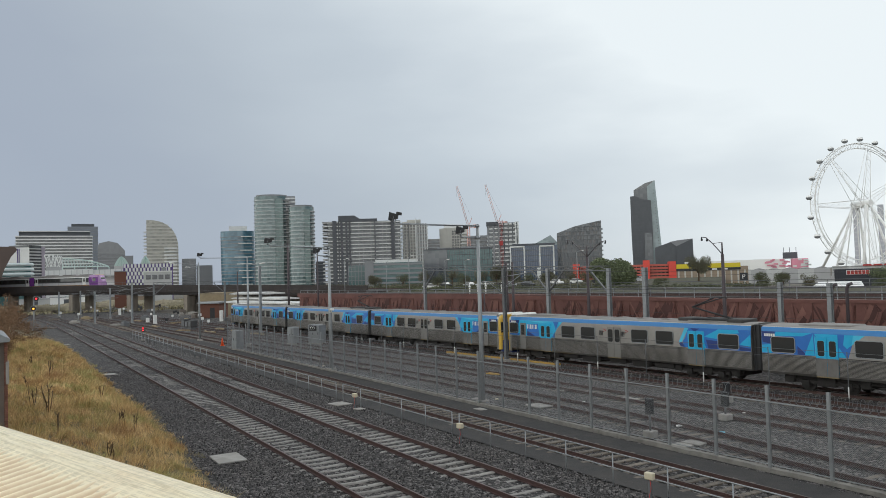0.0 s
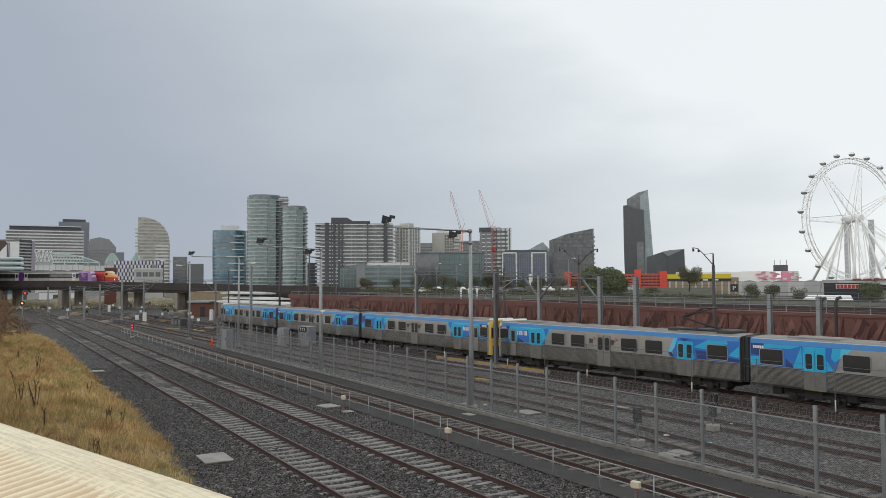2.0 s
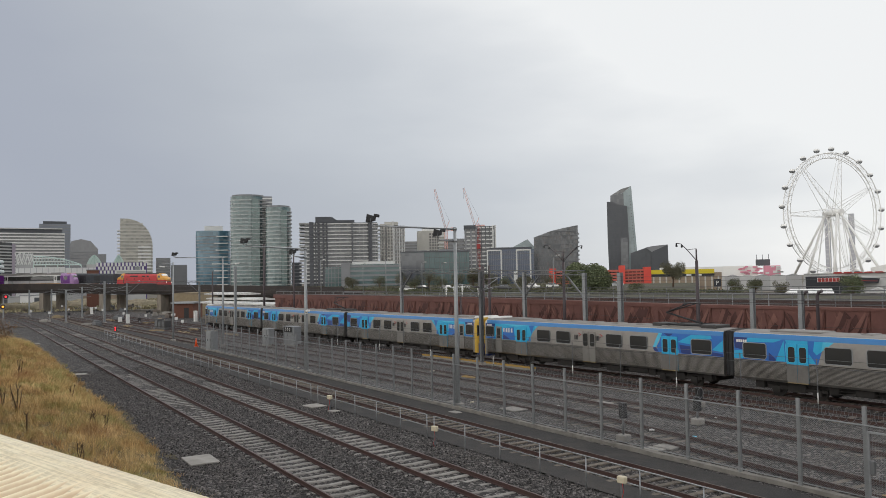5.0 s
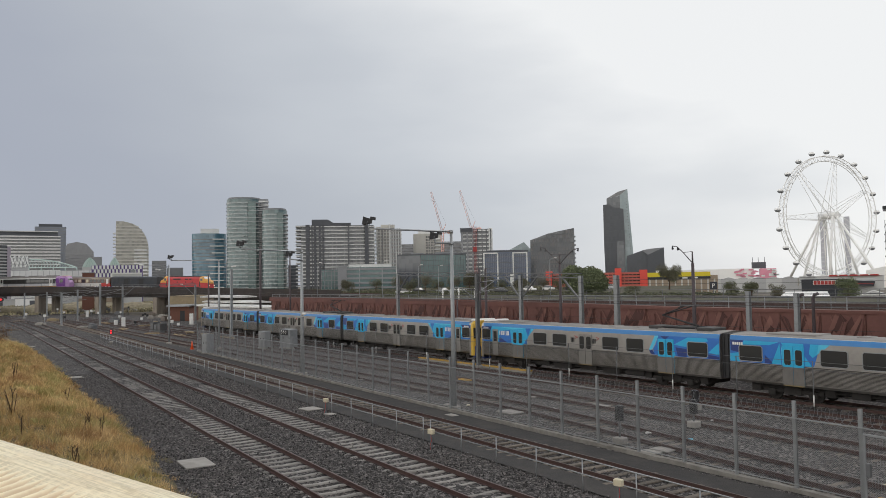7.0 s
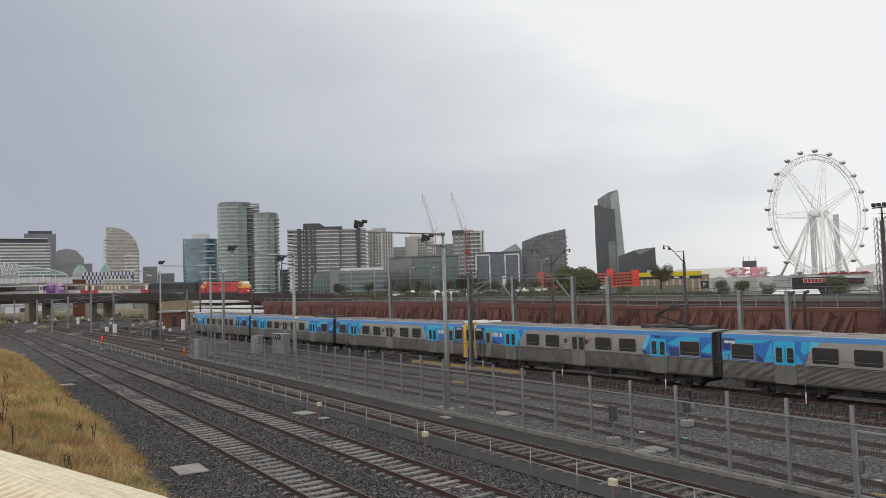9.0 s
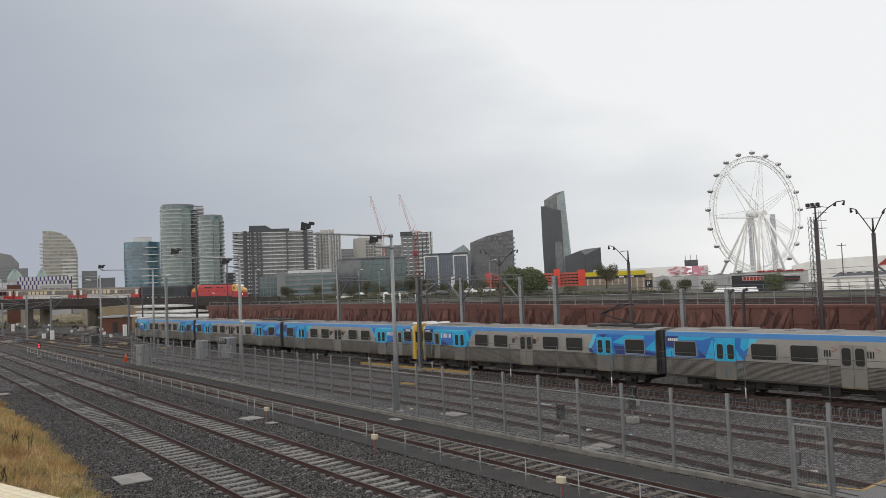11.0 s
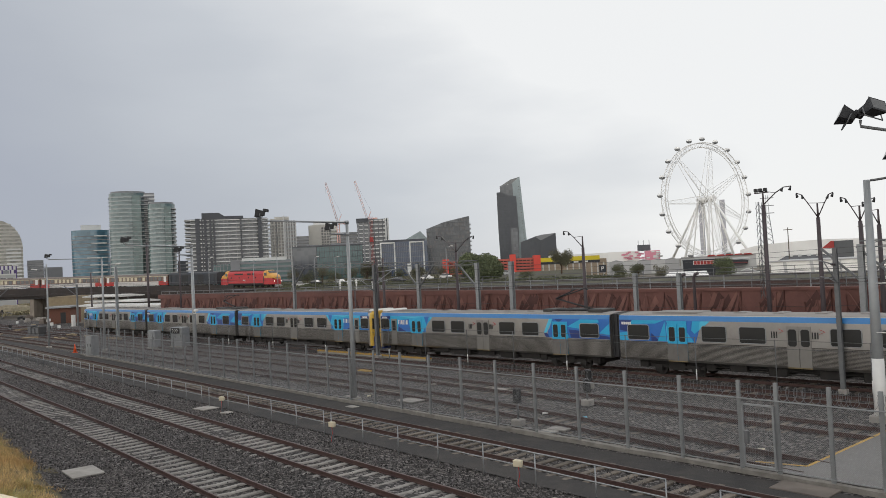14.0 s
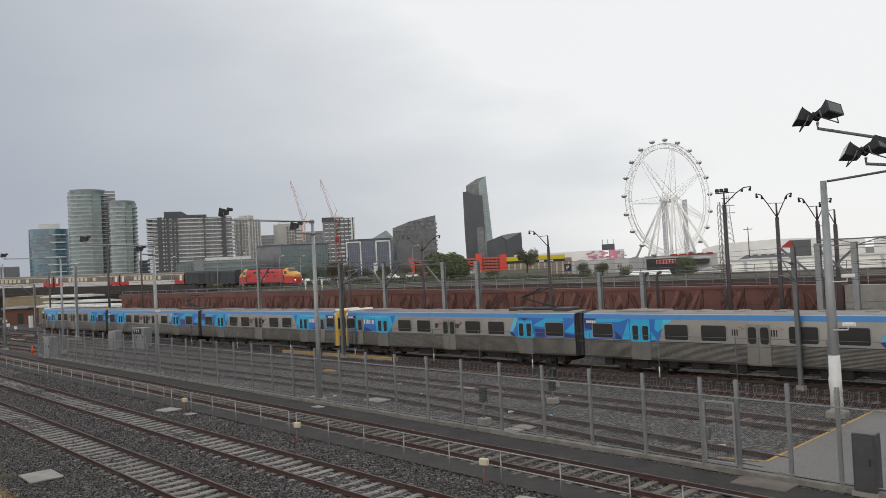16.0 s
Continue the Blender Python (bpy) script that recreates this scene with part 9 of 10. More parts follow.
def black_tower():
    t, w, h = building("black_glass_tower", -42.2, -40.05, 6.62, 780, "tall black glass tower with a pale raked side and sliced top")
    g = Geo()                                   # dark front leaf
    g.grid([[(-w * 0.47, y, -4.5), (w * 0.16, y, -4.5), (w * 0.20, y, h * 0.42), (w * 0.17, y, h * 0.785), (-w * 0.12, y, h * 0.80), (-w * 0.34, y, h * 0.838), (-w * 0.50, y, h * 0.835), (-w * 0.50, y, h * 0.4)] for y in (-3, 14)])
    part("front_leaf", g, W["glass_black"], t)
    g = Geo()                                   # tall leaf behind
    g.grid([[(-w * 0.40, y, -4.5), (w * 0.1, y, -4.5), (w * 0.16, y, h * 0.94), (-w * 0.38, y, h * 0.905)] for y in (2, 26)])
    part("rear_leaf", g, W["glass_dark"], t)
    g = Geo()                                   # pale raked side
    g.grid([[(w * 0.10, y, -4.5), (w * 0.53, y, -4.5), (w * 0.32, y, h), (w * 0.06, y, h * 0.935)] for y in (0, 25)])
    part("raked_side", g, W["glass_pale"], t, "pale raked glass side")
    g = Geo()
    g.face([(-w * 0.38, 1.9, h * 0.905), (w * 0.06, 1.9, h * 0.934), (w * 0.32, 1.9, h), (w * 0.0, 2.2, h * 0.975)])
    part("sliced_top", g, W["glass_grey"], t)
    floors(t, -w * 0.46, w * 0.12, -3, 10, 4, h * 0.78, 3.6, W["charcoal"], "floor_line", h=0.28, out=0.06)
    g = Geo(); g.box(-0.3, -0.12, 0, 0.3, 0.1, 0.8)
    me = g.mesh("vent_slot", W["charcoal"])
    for k in range(26):
        f = 0.10 + 0.82 * k / 26
        part("vent_slot", me, None, t, m=pose(w * (0.50 - 0.20 * f) - 1.6, 0, h * f))
    box_part("step_wing", t, W["glass_dark"], -w * 0.08, -4.2, -4.5, w * 0.17, 4, h * 0.44, "lower stepped wing")
    t, w, h = building("dark_office", -40.6, -37.95, 2.28, 720, "low black office with a folded roofline")
    g = Geo(); g.grid([[(-w / 2, y, -4.5), (w * 0.08, y, -4.5), (w * 0.08, y, h * 0.82), (-w * 0.08, y, h * 0.93), (-w / 2, y, h * 0.78)] for y in (0, 20)])
    part("west_wing", g, W["glass_black"], t)
    g = Geo(); g.grid([[(w * 0.06, y, -4.5), (w / 2, y, -4.5), (w / 2 - 0.5, y, h), (w * 0.06, y, h * 0.8)] for y in (-2, 20)])
    part("east_wing", g, W["charcoal"], t, "charcoal folded wing")
    g = Geo(); g.face([(w * 0.06, -2.05, h * 0.8), (w / 2 - 0.5, -2.05, h), (w * 0.1, -2.0, h * 0.97), (-w * 0.1, -2.0, h * 0.93)])
    part("roof_fold", g, W["grey"], t)


black_tower()


def construction():
    t, w, h = building("building_under_construction", -52.75, -50.35, 4.0, 590, "half-clad apartment tower with a red hoist mast")
    box_part("core", t, W["glass_dark"], -w / 2, 0, -4.5, w * 0.42, 20, h)
    floors(t, -w * 0.05, w * 0.44, -0.6, 18, 2, h, 3.1, W["white"], "floor_slab", h=1.1, out=0.6)
    floors(t, -w / 2, -w * 0.08, 0, 18, 2, h, 3.1, W["white"], "floor_slab", h=0.75, out=0.4)
    piers(t, -w * 0.47, -w * 0.14, -0.3, 2, h, 3, 1.3, W["grey"])
    box_part("screen", t, W["charcoal"], -w / 2 - 0.6, -1, h * 0.95, -w * 0.16, 18, h + 0.8, "dark perimeter screen")
    box_part("white_panel", t, W["white"], w * 0.36, -1.0, h * 0.45, w * 0.48, 6, h + 0.5, "white cladding panel")
    piers(t, w * 0.02, w * 0.42, -1.0, 2, h, 4, 0.6, W["charcoal"])
    g = Geo()
    mast(g, (-w * 0.06, -2.5, -4.5), (-w * 0.06, -2.5, h + 2), 1.5, 20, 0.10)
    part("hoist_mast", g, W["red"], t, "red hoist mast")
    box_part("hoist_cage", t, W["red"], -w * 0.13, -4.2, h * 0.60, -w * 0.02, -2.2, h * 0.68, "red hoist cage")


def mast(g, p, q, w, n, r=0.14):
    """A square lattice boom from p to q."""
    p, q = Vector(p), Vector(q)
    d = (q - p).normalized()
    a = d.orthogonal().normalized() * w / 2
    b = d.cross(a).normalized() * w / 2
    corners = [a + b, a - b, -a - b, -a + b]
    for c in corners:
        g.tube(p + c, q + c, r, n=4)
    for i in range(n):
        u, v = p.lerp(q, i / n), p.lerp(q, (i + 1) / n)
        for k in range(4):
            c, e = corners[k], corners[(k + 1) % 4]
            g.tube(u + c, v + e, r * 0.6, n=3)


construction()


def crane(b, d, foot_el, tip_b, tip_el):
    p = bearing(b, d, 6.93 + d * math.tan(radians(foot_el)))
    q = bearing(tip_b, d, 6.93 + d * math.tan(radians(tip_el)))
    t = thing("luffing_crane", Matrix.Translation((p.x, p.y, BASE_Z)), "red and white luffing tower crane with a raised jib", "crane", group="cranes over the city")
    o = Vector((p.x, p.y, BASE_Z))
    g = Geo(); mast(g, (0, 0, -4.5), p - o, 2.0, 24, r=0.2)
    part("mast", g, W["crane"], t)
    g = Geo(); mast(g, p - o, q - o, 1.2, 20, r=0.085)
    part("jib", g, W["crane"], t, "pale red lattice jib")
    u = (q - p).normalized()
    g = Geo()
    back = Vector((-u.x, -u.y, 0)).normalized()
    c = p - o
    mast(g, c, c + back * 6 + Vector((0, 0, 0.5)), 1.4, 4, r=0.2)
    g.box(c.x + back.x * 6 - 1.2, c.y + back.y * 6 - 1.2, c.z - 1.2, c.x + back.x * 6 + 1.2, c.y + back.y * 6 + 1.2, c.z + 1.6)
    g.tube(c + Vector((0, 0, 7)) + back * 3, c, 0.25, n=4)
    part("counter_jib", g, W["crane"], t)
    g = Geo()
    g.tube(c + Vector((0, 0, 7)) + back * 3, q - o, 0.05, n=3)
    g.tube(q - o, q - o - Vector((0, 0, 9)), 0.06, n=3)
    part("rope", g, M["dark"], t)


crane(-54.15, 620, 3.8, -54.95, 6.84)
crane(-51.95, 600, 3.95, -52.78, 6.89)


def car_park():
    t, w, h = building("car_park", -46.5, -39.2, 0.62, 330, "red multi-storey car park with open decks")
    box_part("core", t, W["black"], -w / 2 + 0.5, 1.5, -4.5, w / 2 - 0.5, 24, h - 0.6)
    for k in range(5):
        z = h * k / 5
        box_part("parapet", t, W["deck_red"], -w / 2 + 3, -0.2, z, w / 2 - 1, 0.2, z + h * 0.13, "red deck parapet")
        box_part("deck", t, W["tan"], -w / 2 + 3, 0.2, z, w / 2 - 1, 24, z + 0.3)
    for k in range(24):
        x = -w / 2 + 3 + (w - 4) * k / 23
        box_part("deck_post", t, W["tan"], x - 0.12, -0.1, -4.5, x + 0.12, 0.3, h - 0.4)
    for x0, x1, z1 in ((-0.50, -0.44, h + 0.6), (0.43, 0.50, h + 0.5), (0.19, 0.25, h + 1.3)):
        box_part("stair_tower", t, W["bright_red"], w * x0, -1.0, -4.5, w * x1, 8, z1, "bright red stair tower")
    t, w, h = building("warehouse_store", -39.25, -34.4, 0.44, 330, "tan masonry store with a yellow sign band")
    box_part("wall", t, W["tan"], -w / 2, 0, -4.5, w / 2, 26, h - 1.2)
    box_part("fascia", t, W["yellow"], -w / 2, -0.4, h - 1.6, w * 0.40, 0.4, h + 0.2, "yellow sign band")
    box_part("sign_strip", t, W["black"], -w / 2, -0.4, h - 2.6, w * 0.40, 0.3, h - 1.65, "black sign strip")
    x = -w * 0.18
    for ww in (1.6, 0.5, 2.0, 2.4):
        box_part("sign_bar", t, W["white"], x, -0.46, h - 2.45, x + ww, -0.41, h - 1.85)
        x += ww + 1.6
    for k in range(11):
        x = -w / 2 + w * (k + 0.5) / 11
        box_part("pilaster", t, W["beige"], x - 0.3, -0.25, -4.5, x + 0.3, 0, h - 2.7)
    # a parking sign beside it
    t = thing("parking_sign", Matrix.Translation(bearing(-34.7, 250, -0.35)) @ rot_z(34.7), "black square parking sign with a white letter", "sign")
    g = Geo(); g.tube((0, 0, 0), (0, 0, 3.95), 0.1, n=6)
    part("post", g, M["galv_dark"], t)
    box_part("panel", t, W["black"], -1.1, -0.1, 3.9, 1.1, 0.1, 6.2)
    me = text_mesh("P", 1.9, 0.02)
    me.materials.append(M["white"])
    part("letter", me, None, t, m=pose(-0.55, -0.13, 4.4, 90, 0, 0))


car_park()


def sheds():
    t, w, h = building("retail_hall", -34.3, -30.6, 0.64, 480, "white hall with a pink perforated end and dark roof box")
    box_part("wall", t, W["shed"], -w / 2, 0, -4.5, w * 0.12, 30, h)
    box_part("pink_wall", t, W["pink"], w * 0.22, -0.5, -4.5, w / 2, 30, h - 0.2, "pink wall")
    rng = random.Random(8)
    for k in range(26):
        x, z = w * rng.uniform(-0.28, 0.46), rng.uniform(h * 0.35, h * 0.9)
        box_part("cladding_piece", t, W["white"] if x > w * 0.22 else W["pink"], x, -0.9, z, x + rng.uniform(1.5, 3.5), -0.4, z + 0.9)
    box_part("roof_box", t, W["charcoal"], w * 0.08, 6, h, w * 0.33, 14, h + 3.6, "dark rooftop box")
    for x in (0.1, 0.2, 0.31):
        g = Geo(); g.tube((w * x, 8, h + 3), (w * x, 8, h + 6.5), 0.15, n=5)
        part("vent_pipe", g, W["charcoal"], t)
    t, w, h = building("white_shed", -38.6, -33.0, 0.5, 560, "long pale flat-roofed shed")
    box_part("wall", t, W["shed"], -w / 2, 0, -4.5, w / 2, 30, h + 1.2)
    # low gabled roofs in front
    t, w, h = building("gable_row", -35.2, -29.3, 0.02, 400, "row of low grey gabled sheds")
    for k in range(6):
        a, b = -w / 2 + w * k / 6, -w / 2 + w * (k + 1) / 6
        g = Geo(); g.grid([[(a, y, -4.5), (b, y, -4.5), (b, y, h - 0.9), (a + (b - a) * 0.5, y, h + 0.1), (a, y, h - 0.9)] for y in (0, 20)])
        part("roof_bay", g, W["roofgrey"] if k % 2 else W["shed_grey"], t)
    # big retail box with red sign bars
    t, w, h = building("retail_box", -29.3, -24.6, -0.20, 300, "charcoal retail box with red sign bars and a pale wing")
    g = Geo(); g.prism([(-w * 0.46, 0), (w * 0.14, 0), (w * 0.14, 40), (-w * 0.46, 40)], -4.5, h)
    part("wall", g, W["black"], t)
    g = Geo(); g.grid([[(-w / 2, y, -4.5), (-w * 0.45, y, -4.5), (-w * 0.45, y, h), (-w * 0.49, y, h - 2.4)] for y in (-0.3, 30)])
    part("roof_wing", g, W["roofgrey"], t, "slanted grey end")
    box_part("wing", t, W["shed_grey"], w * 0.14, 3, -4.5, w / 2, 40, h - 0.2)
    g = Geo(); g.grid([[(w * 0.12, y, h - 2.2), (w * 0.46, y, h - 2.6), (w * 0.48, y, h - 0.9), (w * 0.12, y, h - 0.4)] for y in (-0.6, 3)])
    part("dark_canopy", g, W["black"], t, "black canopy with a red line")
    g = Geo(); g.grid([[(w * 0.12, y, h - 1.5), (w * 0.46, y, h - 1.9), (w * 0.46, y, h - 1.75), (w * 0.12, y, h - 1.35)] for y in (-0.68, -0.62)])
    part("red_line", g, W["red"], t, "thin red line")
    box_part("sign_panel", t, W["white"], -w * 0.30, -0.12, h - 1.95, -w * 0.01, -0.02, h - 0.45, "white sign edge")
    x = -w * 0.29
    for k in range(6):
        box_part("sign_bar", t, W["red"], x, -0.3, h - 1.85, x + w * 0.038, -0.14, h - 0.55, "red sign bar")
        x += w * 0.047
    t, w, h = building("red_awning_shed", -28.2, -24.2, 0.02, 430, "shed with a red awning roof under the wheel")
    box_part("wall", t, W["shed_grey"], -w / 2, 0, -4.5, w / 2, 20, h)
    for k in range(5):
        g = Geo(); a, b = -w * 0.3 + w * 0.15 * k, -w * 0.3 + w * 0.15 * (k + 1)
        g.grid([[(a, y, h - 0.3), (b, y, h - 0.3), (b - 1.0, y, h + 0.55), (a + 0.4, y, h + 0.45)] for y in (-1, 6)])
        part("awning", g, W["red"], t, "red awning")
    # warehouses on the right
    t, w, h = building("long_warehouse", -23.3, -5.0, -0.58, 230, "long white warehouse with slanted pilasters and grey roof")
    box_part("wall", t, W["shed"], -w / 2, 0, -4.5, w / 2, 40, h - 0.3)
    box_part("roof", t, W["roofgrey"], -w / 2 - 0.5, -0.4, h - 0.3, w / 2, 40, h)
    for k in range(11):
        x = -w / 2 + w * (k + 0.55) / 11
        g = Geo(); g.grid([[(x, y, -4.5), (x + 0.8, y, -4.5), (x + 0.3, y, h - 0.35), (x - 0.5, y, h - 0.35)] for y in (-0.35, 0)])
        part("pilaster", g, W["shed_grey"], t)
    g = Geo(); g.grid([[(-w / 2, -7, -3.9), (w / 2, -7, -3.9), (w / 2, -0.2, -3.0), (-w / 2, -0.2, -3.0)], [(-w / 2, -7, -4.5), (w / 2, -7, -4.5), (w / 2, -0.2, -4.5), (-w / 2, -0.2, -4.5)]])
    part("lean_to", g, W["cream_roof"], t, "low cream lean-to roof along the foot")
    t, w, h = building("dark_roofed_shed", -22.9, -19.1, -0.24, 300, "shed with a black pitched roof")
    g = Geo(); g.grid([[(x, 0, -4.5), (x, 0, h - 1.8), (x + sh, 12, h), (x, 30, h - 1.5), (x, 30, -4.5)] for x, sh in ((-w / 2, 3), (w / 2, 0))])
    part("shell", g, W["black"], t)
    for k in range(5):
        box_part("roof_vent", t, W["white"], -w * 0.3 + w * 0.15 * k, 9, h - 0.6, -w * 0.3 + w * 0.15 * k + 1.2, 10.5, h + 0.4)
    t, w, h = building("pale_hall", -25.2, -15.0, 0.75, 520, "large pale hall with a gently arched roof")
    g = Geo()
    prof = [(-w / 2, -4.5), (w / 2, -4.5), (w / 2, h * 0.75)] + [(w / 2 - w * i / 10, h * 0.75 + h * 0.25 * math.sin(math.pi * i / 10)) for i in range(1, 10)] + [(-w / 2, h * 0.6)]
    g.grid([[(x, y, z) for x, z in prof] for y in (0, 40)])
    part("wall", g, W["shed"], t)
    t, w, h = building("red_cornered_store", -20.1, -18.2, 0.61, 380, "dark store with a slanted bright red corner")
    box_part("wall", t, W["slate_wall"], -w * 0.1, 0, -4.5, w / 2, 20, h)
    g = Geo(); g.grid([[(-w / 2, y, h * 0.55), (-w * 0.1, y, h * 0.55), (-w * 0.1, y, h), (-w * 0.2, y, h)] for y in (-0.6, 6)])
    part("red_corner", g, W["red"], t, "slanted bright red corner")
    t, w, h = building("white_shed", -14.5, -4.0, 0.6, 420, "pale warehouse with rooftop tanks")
    box_part("wall", t, W["shed"], -w / 2, 0, -4.5, w / 2, 30, h)
    box_part("roof_tank", t, W["grey"], -w * 0.3, 4, h, -w * 0.2, 10, h + 4)
    # small sheds beyond the raised ground
    t = thing("gabled_shed", Matrix.Translation(bearing(-24.74, 200, -0.35)) @ rot_z(24.74), "small gabled metal shed", "shed")
    g = Geo(); g.grid([[(-2.5, y, 0), (2.5, y, 0), (2.5, y, 2.9), (-0.3, y, 3.82), (-2.5, y, 2.9)] for y in (0, 9)])
    part("shell", g, W["shed_grey"], t)
    box_part("roof_sheet", t, W["shed"], -2.6, -0.1, 2.8, 2.6, 9, 2.9)
    t = thing("low_roofed_shed", Matrix.Translation(bearing(-28.9, 200, -0.35)) @ rot_z(28.9), "low shed with a white roof", "shed")
    g = Geo(); g.grid([[(x, 0, 0), (x, 0, 2.2), (x + sh, 9, 3.6), (x, 18, 2.4), (x, 18, 0)] for x, sh in ((-5.6, 1.5), (5.6, -0.5))])
    part("shell", g, W["shed"], t)


sheds()


def stadium_end():
    """Canopy, arches and the chequered car park behind the flyover."""
    t, w, h = building("chequered_building", -78.85, -75.6, 1.62, 420, "building with a purple and white chequered screen")
    box_part("wall", t, W["purple"], -w / 2, 0.3, -4.5, w / 2, 18, h)
    nc, nr = 14, 8
    rh = (h + 1) / nr
    g = Geo(); g.box(0, -0.35, 0, w / nc * 0.58, 0.3, rh * 0.96)
    me = g.mesh("white_panel", W["white"])
    for j in range(nr):
        for i in range(nc):
            if not (j % 2 and i == nc - 1):
                part("white_panel", me, None, t, m=pose(-w / 2 + w * (i + 0.1 + (0.5 if j % 2 else 0.0)) / nc, 0, h - rh * (j + 1)))
    t, w, h = building("low_annexe", -77.54, -75.69, 1.07, 360, "low grey annexe with square windows")
    box_part("wall", t, W["shed_grey"], -w / 2, 0, -4.5, w / 2, 12, h)
    box_part("roof_edge", t, W["white"], -w / 2 - 0.2, -0.3, h - 0.3, w / 2 + 0.2, 12, h + 0.2)
    windows_grid(t, -w / 2 + 0.6, w / 2 - 0.6, -0.02, h - 4.2, h - 0.8, 4, 1, 2.0, 2.0, W["glass_slate"])
    box_part("vent_tower", t, W["grey"], w * 0.12, 1, h, w * 0.3, 6, h + 1.6)
    t, w, h = building("brick_store", -79.42, -78.66, 1.1, 300, "red brick store beside the flyover")
    box_part("wall", t, M["brick"], -w / 2, 0, -4.5, w / 2, 10, h)
    box_part("roof_edge", t, W["grey"], -w / 2 - 0.2, -0.2, h, w / 2 + 0.2, 10, h + 0.25)
    t, w, h = building("stadium_canopy", -83.64, -78.8, 1.28, 430, "long white stadium canopy with a mint tubular truss")
    box_part("roof", t, W["white"], -w / 2, 0, h - 2.7, w / 2, 40, h)
    box_part("wall", t, W["shed"], -w / 2, 3, -4.5, w / 2, 40, h - 2.7)
    box_part("fascia", t, W["shed_grey"], -w / 2, -0.5, h - 3.6, w / 2, 0.5, h - 2.8)
    for k in range(14):
        x = -w / 2 + w * (k + 0.5) / 14
        box_part("roof_rib", t, W["grey2"], x - 0.12, -0.12, h - 2.6, x + 0.12, 6, h + 0.08)
    g = Geo()
    n = 16
    lo = h + 1.4
    top = [(-w * 0.29 + w * 0.60 * i / n, 8, lo + 4.3 * (1 - (i / n) ** 2.2) + 0.3) for i in range(n + 1)]
    bot = [(p[0], 8, lo + (0.4 if i < n else 0)) for i, p in enumerate(top)]
    g.path(top, 0.28, n=6)
    part("top_chord", g, W["mint"], t, "pale mint tubular truss")
    g = Geo(); g.path(bot, 0.24, n=6)
    part("bottom_chord", g, W["mint"], t, "pale mint tubular truss")
    g = Geo()
    for i in range(n):
        g.tube(bot[i], top[i], 0.14, n=4); g.tube(bot[i], top[i + 1], 0.12, n=4)
    for i in range(0, n + 1, 4):
        g.tube((bot[i][0], 8, h - 0.2), bot[i], 0.2, n=5)
    tagged(part("truss_lattice", g, W["mint"], t, "pale mint truss bars"), kind="stuff")
    for b, half, el0, el1 in ((-78.95, 0.48, 1.5, 2.16), (-77.41, 0.37, 1.5, 2.14)):
        d = 520
        z0, z1 = d * math.tan(radians(el0)) + 2.78, d * math.tan(radians(el1)) + 2.78
        a = d * math.tan(radians(half))
        t = thing("glass_shell_roof", Matrix.Translation(bearing(b, d, BASE_Z)) @ rot_z(-b), "pale green glass shell roof on a grey drum", "roof", group="shell roofs")
        g = Geo(); g.box(-a, 0.2, -4.5, a, 12, z0)
        part("drum", g, W["shed_grey"], t)
        n = 14
        curve = [((-1 + 2 * i / n) * a, z0 + (z1 - z0) * max(0.0, 1 - abs(-1 + 2 * i / n) ** 1.6) ** 0.85) for i in range(n + 1)]
        g = Geo()
        g.grid([[(x, y, z) for x, z in curve] for y in (0, 12)], closed=False, smooth=True)
        g.face([(x, 0, z) for x, z in curve])
        part("shell", g, W["mint"], t)
        for i in (4, 7, 10):
            g = Geo(); g.tube((curve[7][0], -0.15, z1 - 0.2), (curve[i][0] * 1.3, -0.15, z0), 0.12, n=4)
            part("shell_rib", g, W["teal_roof"], t)
    t, w, h = building("sculpted_screen", -83.62, -82.62, 2.33, 450, "white sculpted lattice screen in front of the offices")
    box_part("screen_wall", t, W["roofgrey"], -w / 2, 1, -4.5, w / 2, 6, h - 1)
    rng = random.Random(4)
    z0 = h - 6.4
    for k in range(9):
        x = -w / 2 + w * (k + 0.5) / 9
        lean = 0.9 if k % 2 else -0.9
        g = Geo(); g.beam((x - lean, 0, z0), (x + lean, 0, h - rng.uniform(0, 0.8)), 0.45, 0.45)
        if k % 3 == 1:
            g.path([(x + 0.8 * math.cos(6.283 * i / 10), 0, z0 + 3.2 + 2.2 * math.sin(6.283 * i / 10)) for i in range(10)], 0.2, n=4, closed=True)
        part("blade", g, W["white"], t)
    t, w, h = building("curved_pavilion", -88.5, -84.36, 1.82, 400, "white banded pavilion with rounded end")

    def ring(z, k):
        r = 4.0
        return [(-w / 2, -k, z)] + [(w / 2 - r + (r + k) * math.sin(math.pi * i / 10), r - (r + k) * math.cos(math.pi * i / 10), z) for i in range(11)] + [(-w / 2, 2 * r + k, z)]
    g = Geo(); g.grid([ring(-6, -0.4), ring(h - 0.6, -0.4)])
    part("core", g, W["glass_teal"], t)
    for k in range(5):
        z = h - 1.2 - 2.2 * k
        g = Geo(); g.grid([ring(z - 0.2, 0.1), ring(z + 0.1, 0.6 + 0.1 * k), ring(z + 0.9, 0.5 + 0.1 * k), ring(z + 1.2, 0.0)], smooth=True)
        part("floor_band", g, W["palemint"], t)
    b = -86.9                                   # flared canopy of the hall at the edge of the view
    t = thing("flared_hall", Matrix.Translation(bearing(b, 260, -0.3)) @ rot_z(-b), "bronze hall with a flared overhanging roof", "building")
    d = 260
    X = lambda bb: d * math.tan(radians(bb - b))
    Z = lambda el: d * math.tan(radians(el)) + 7.23
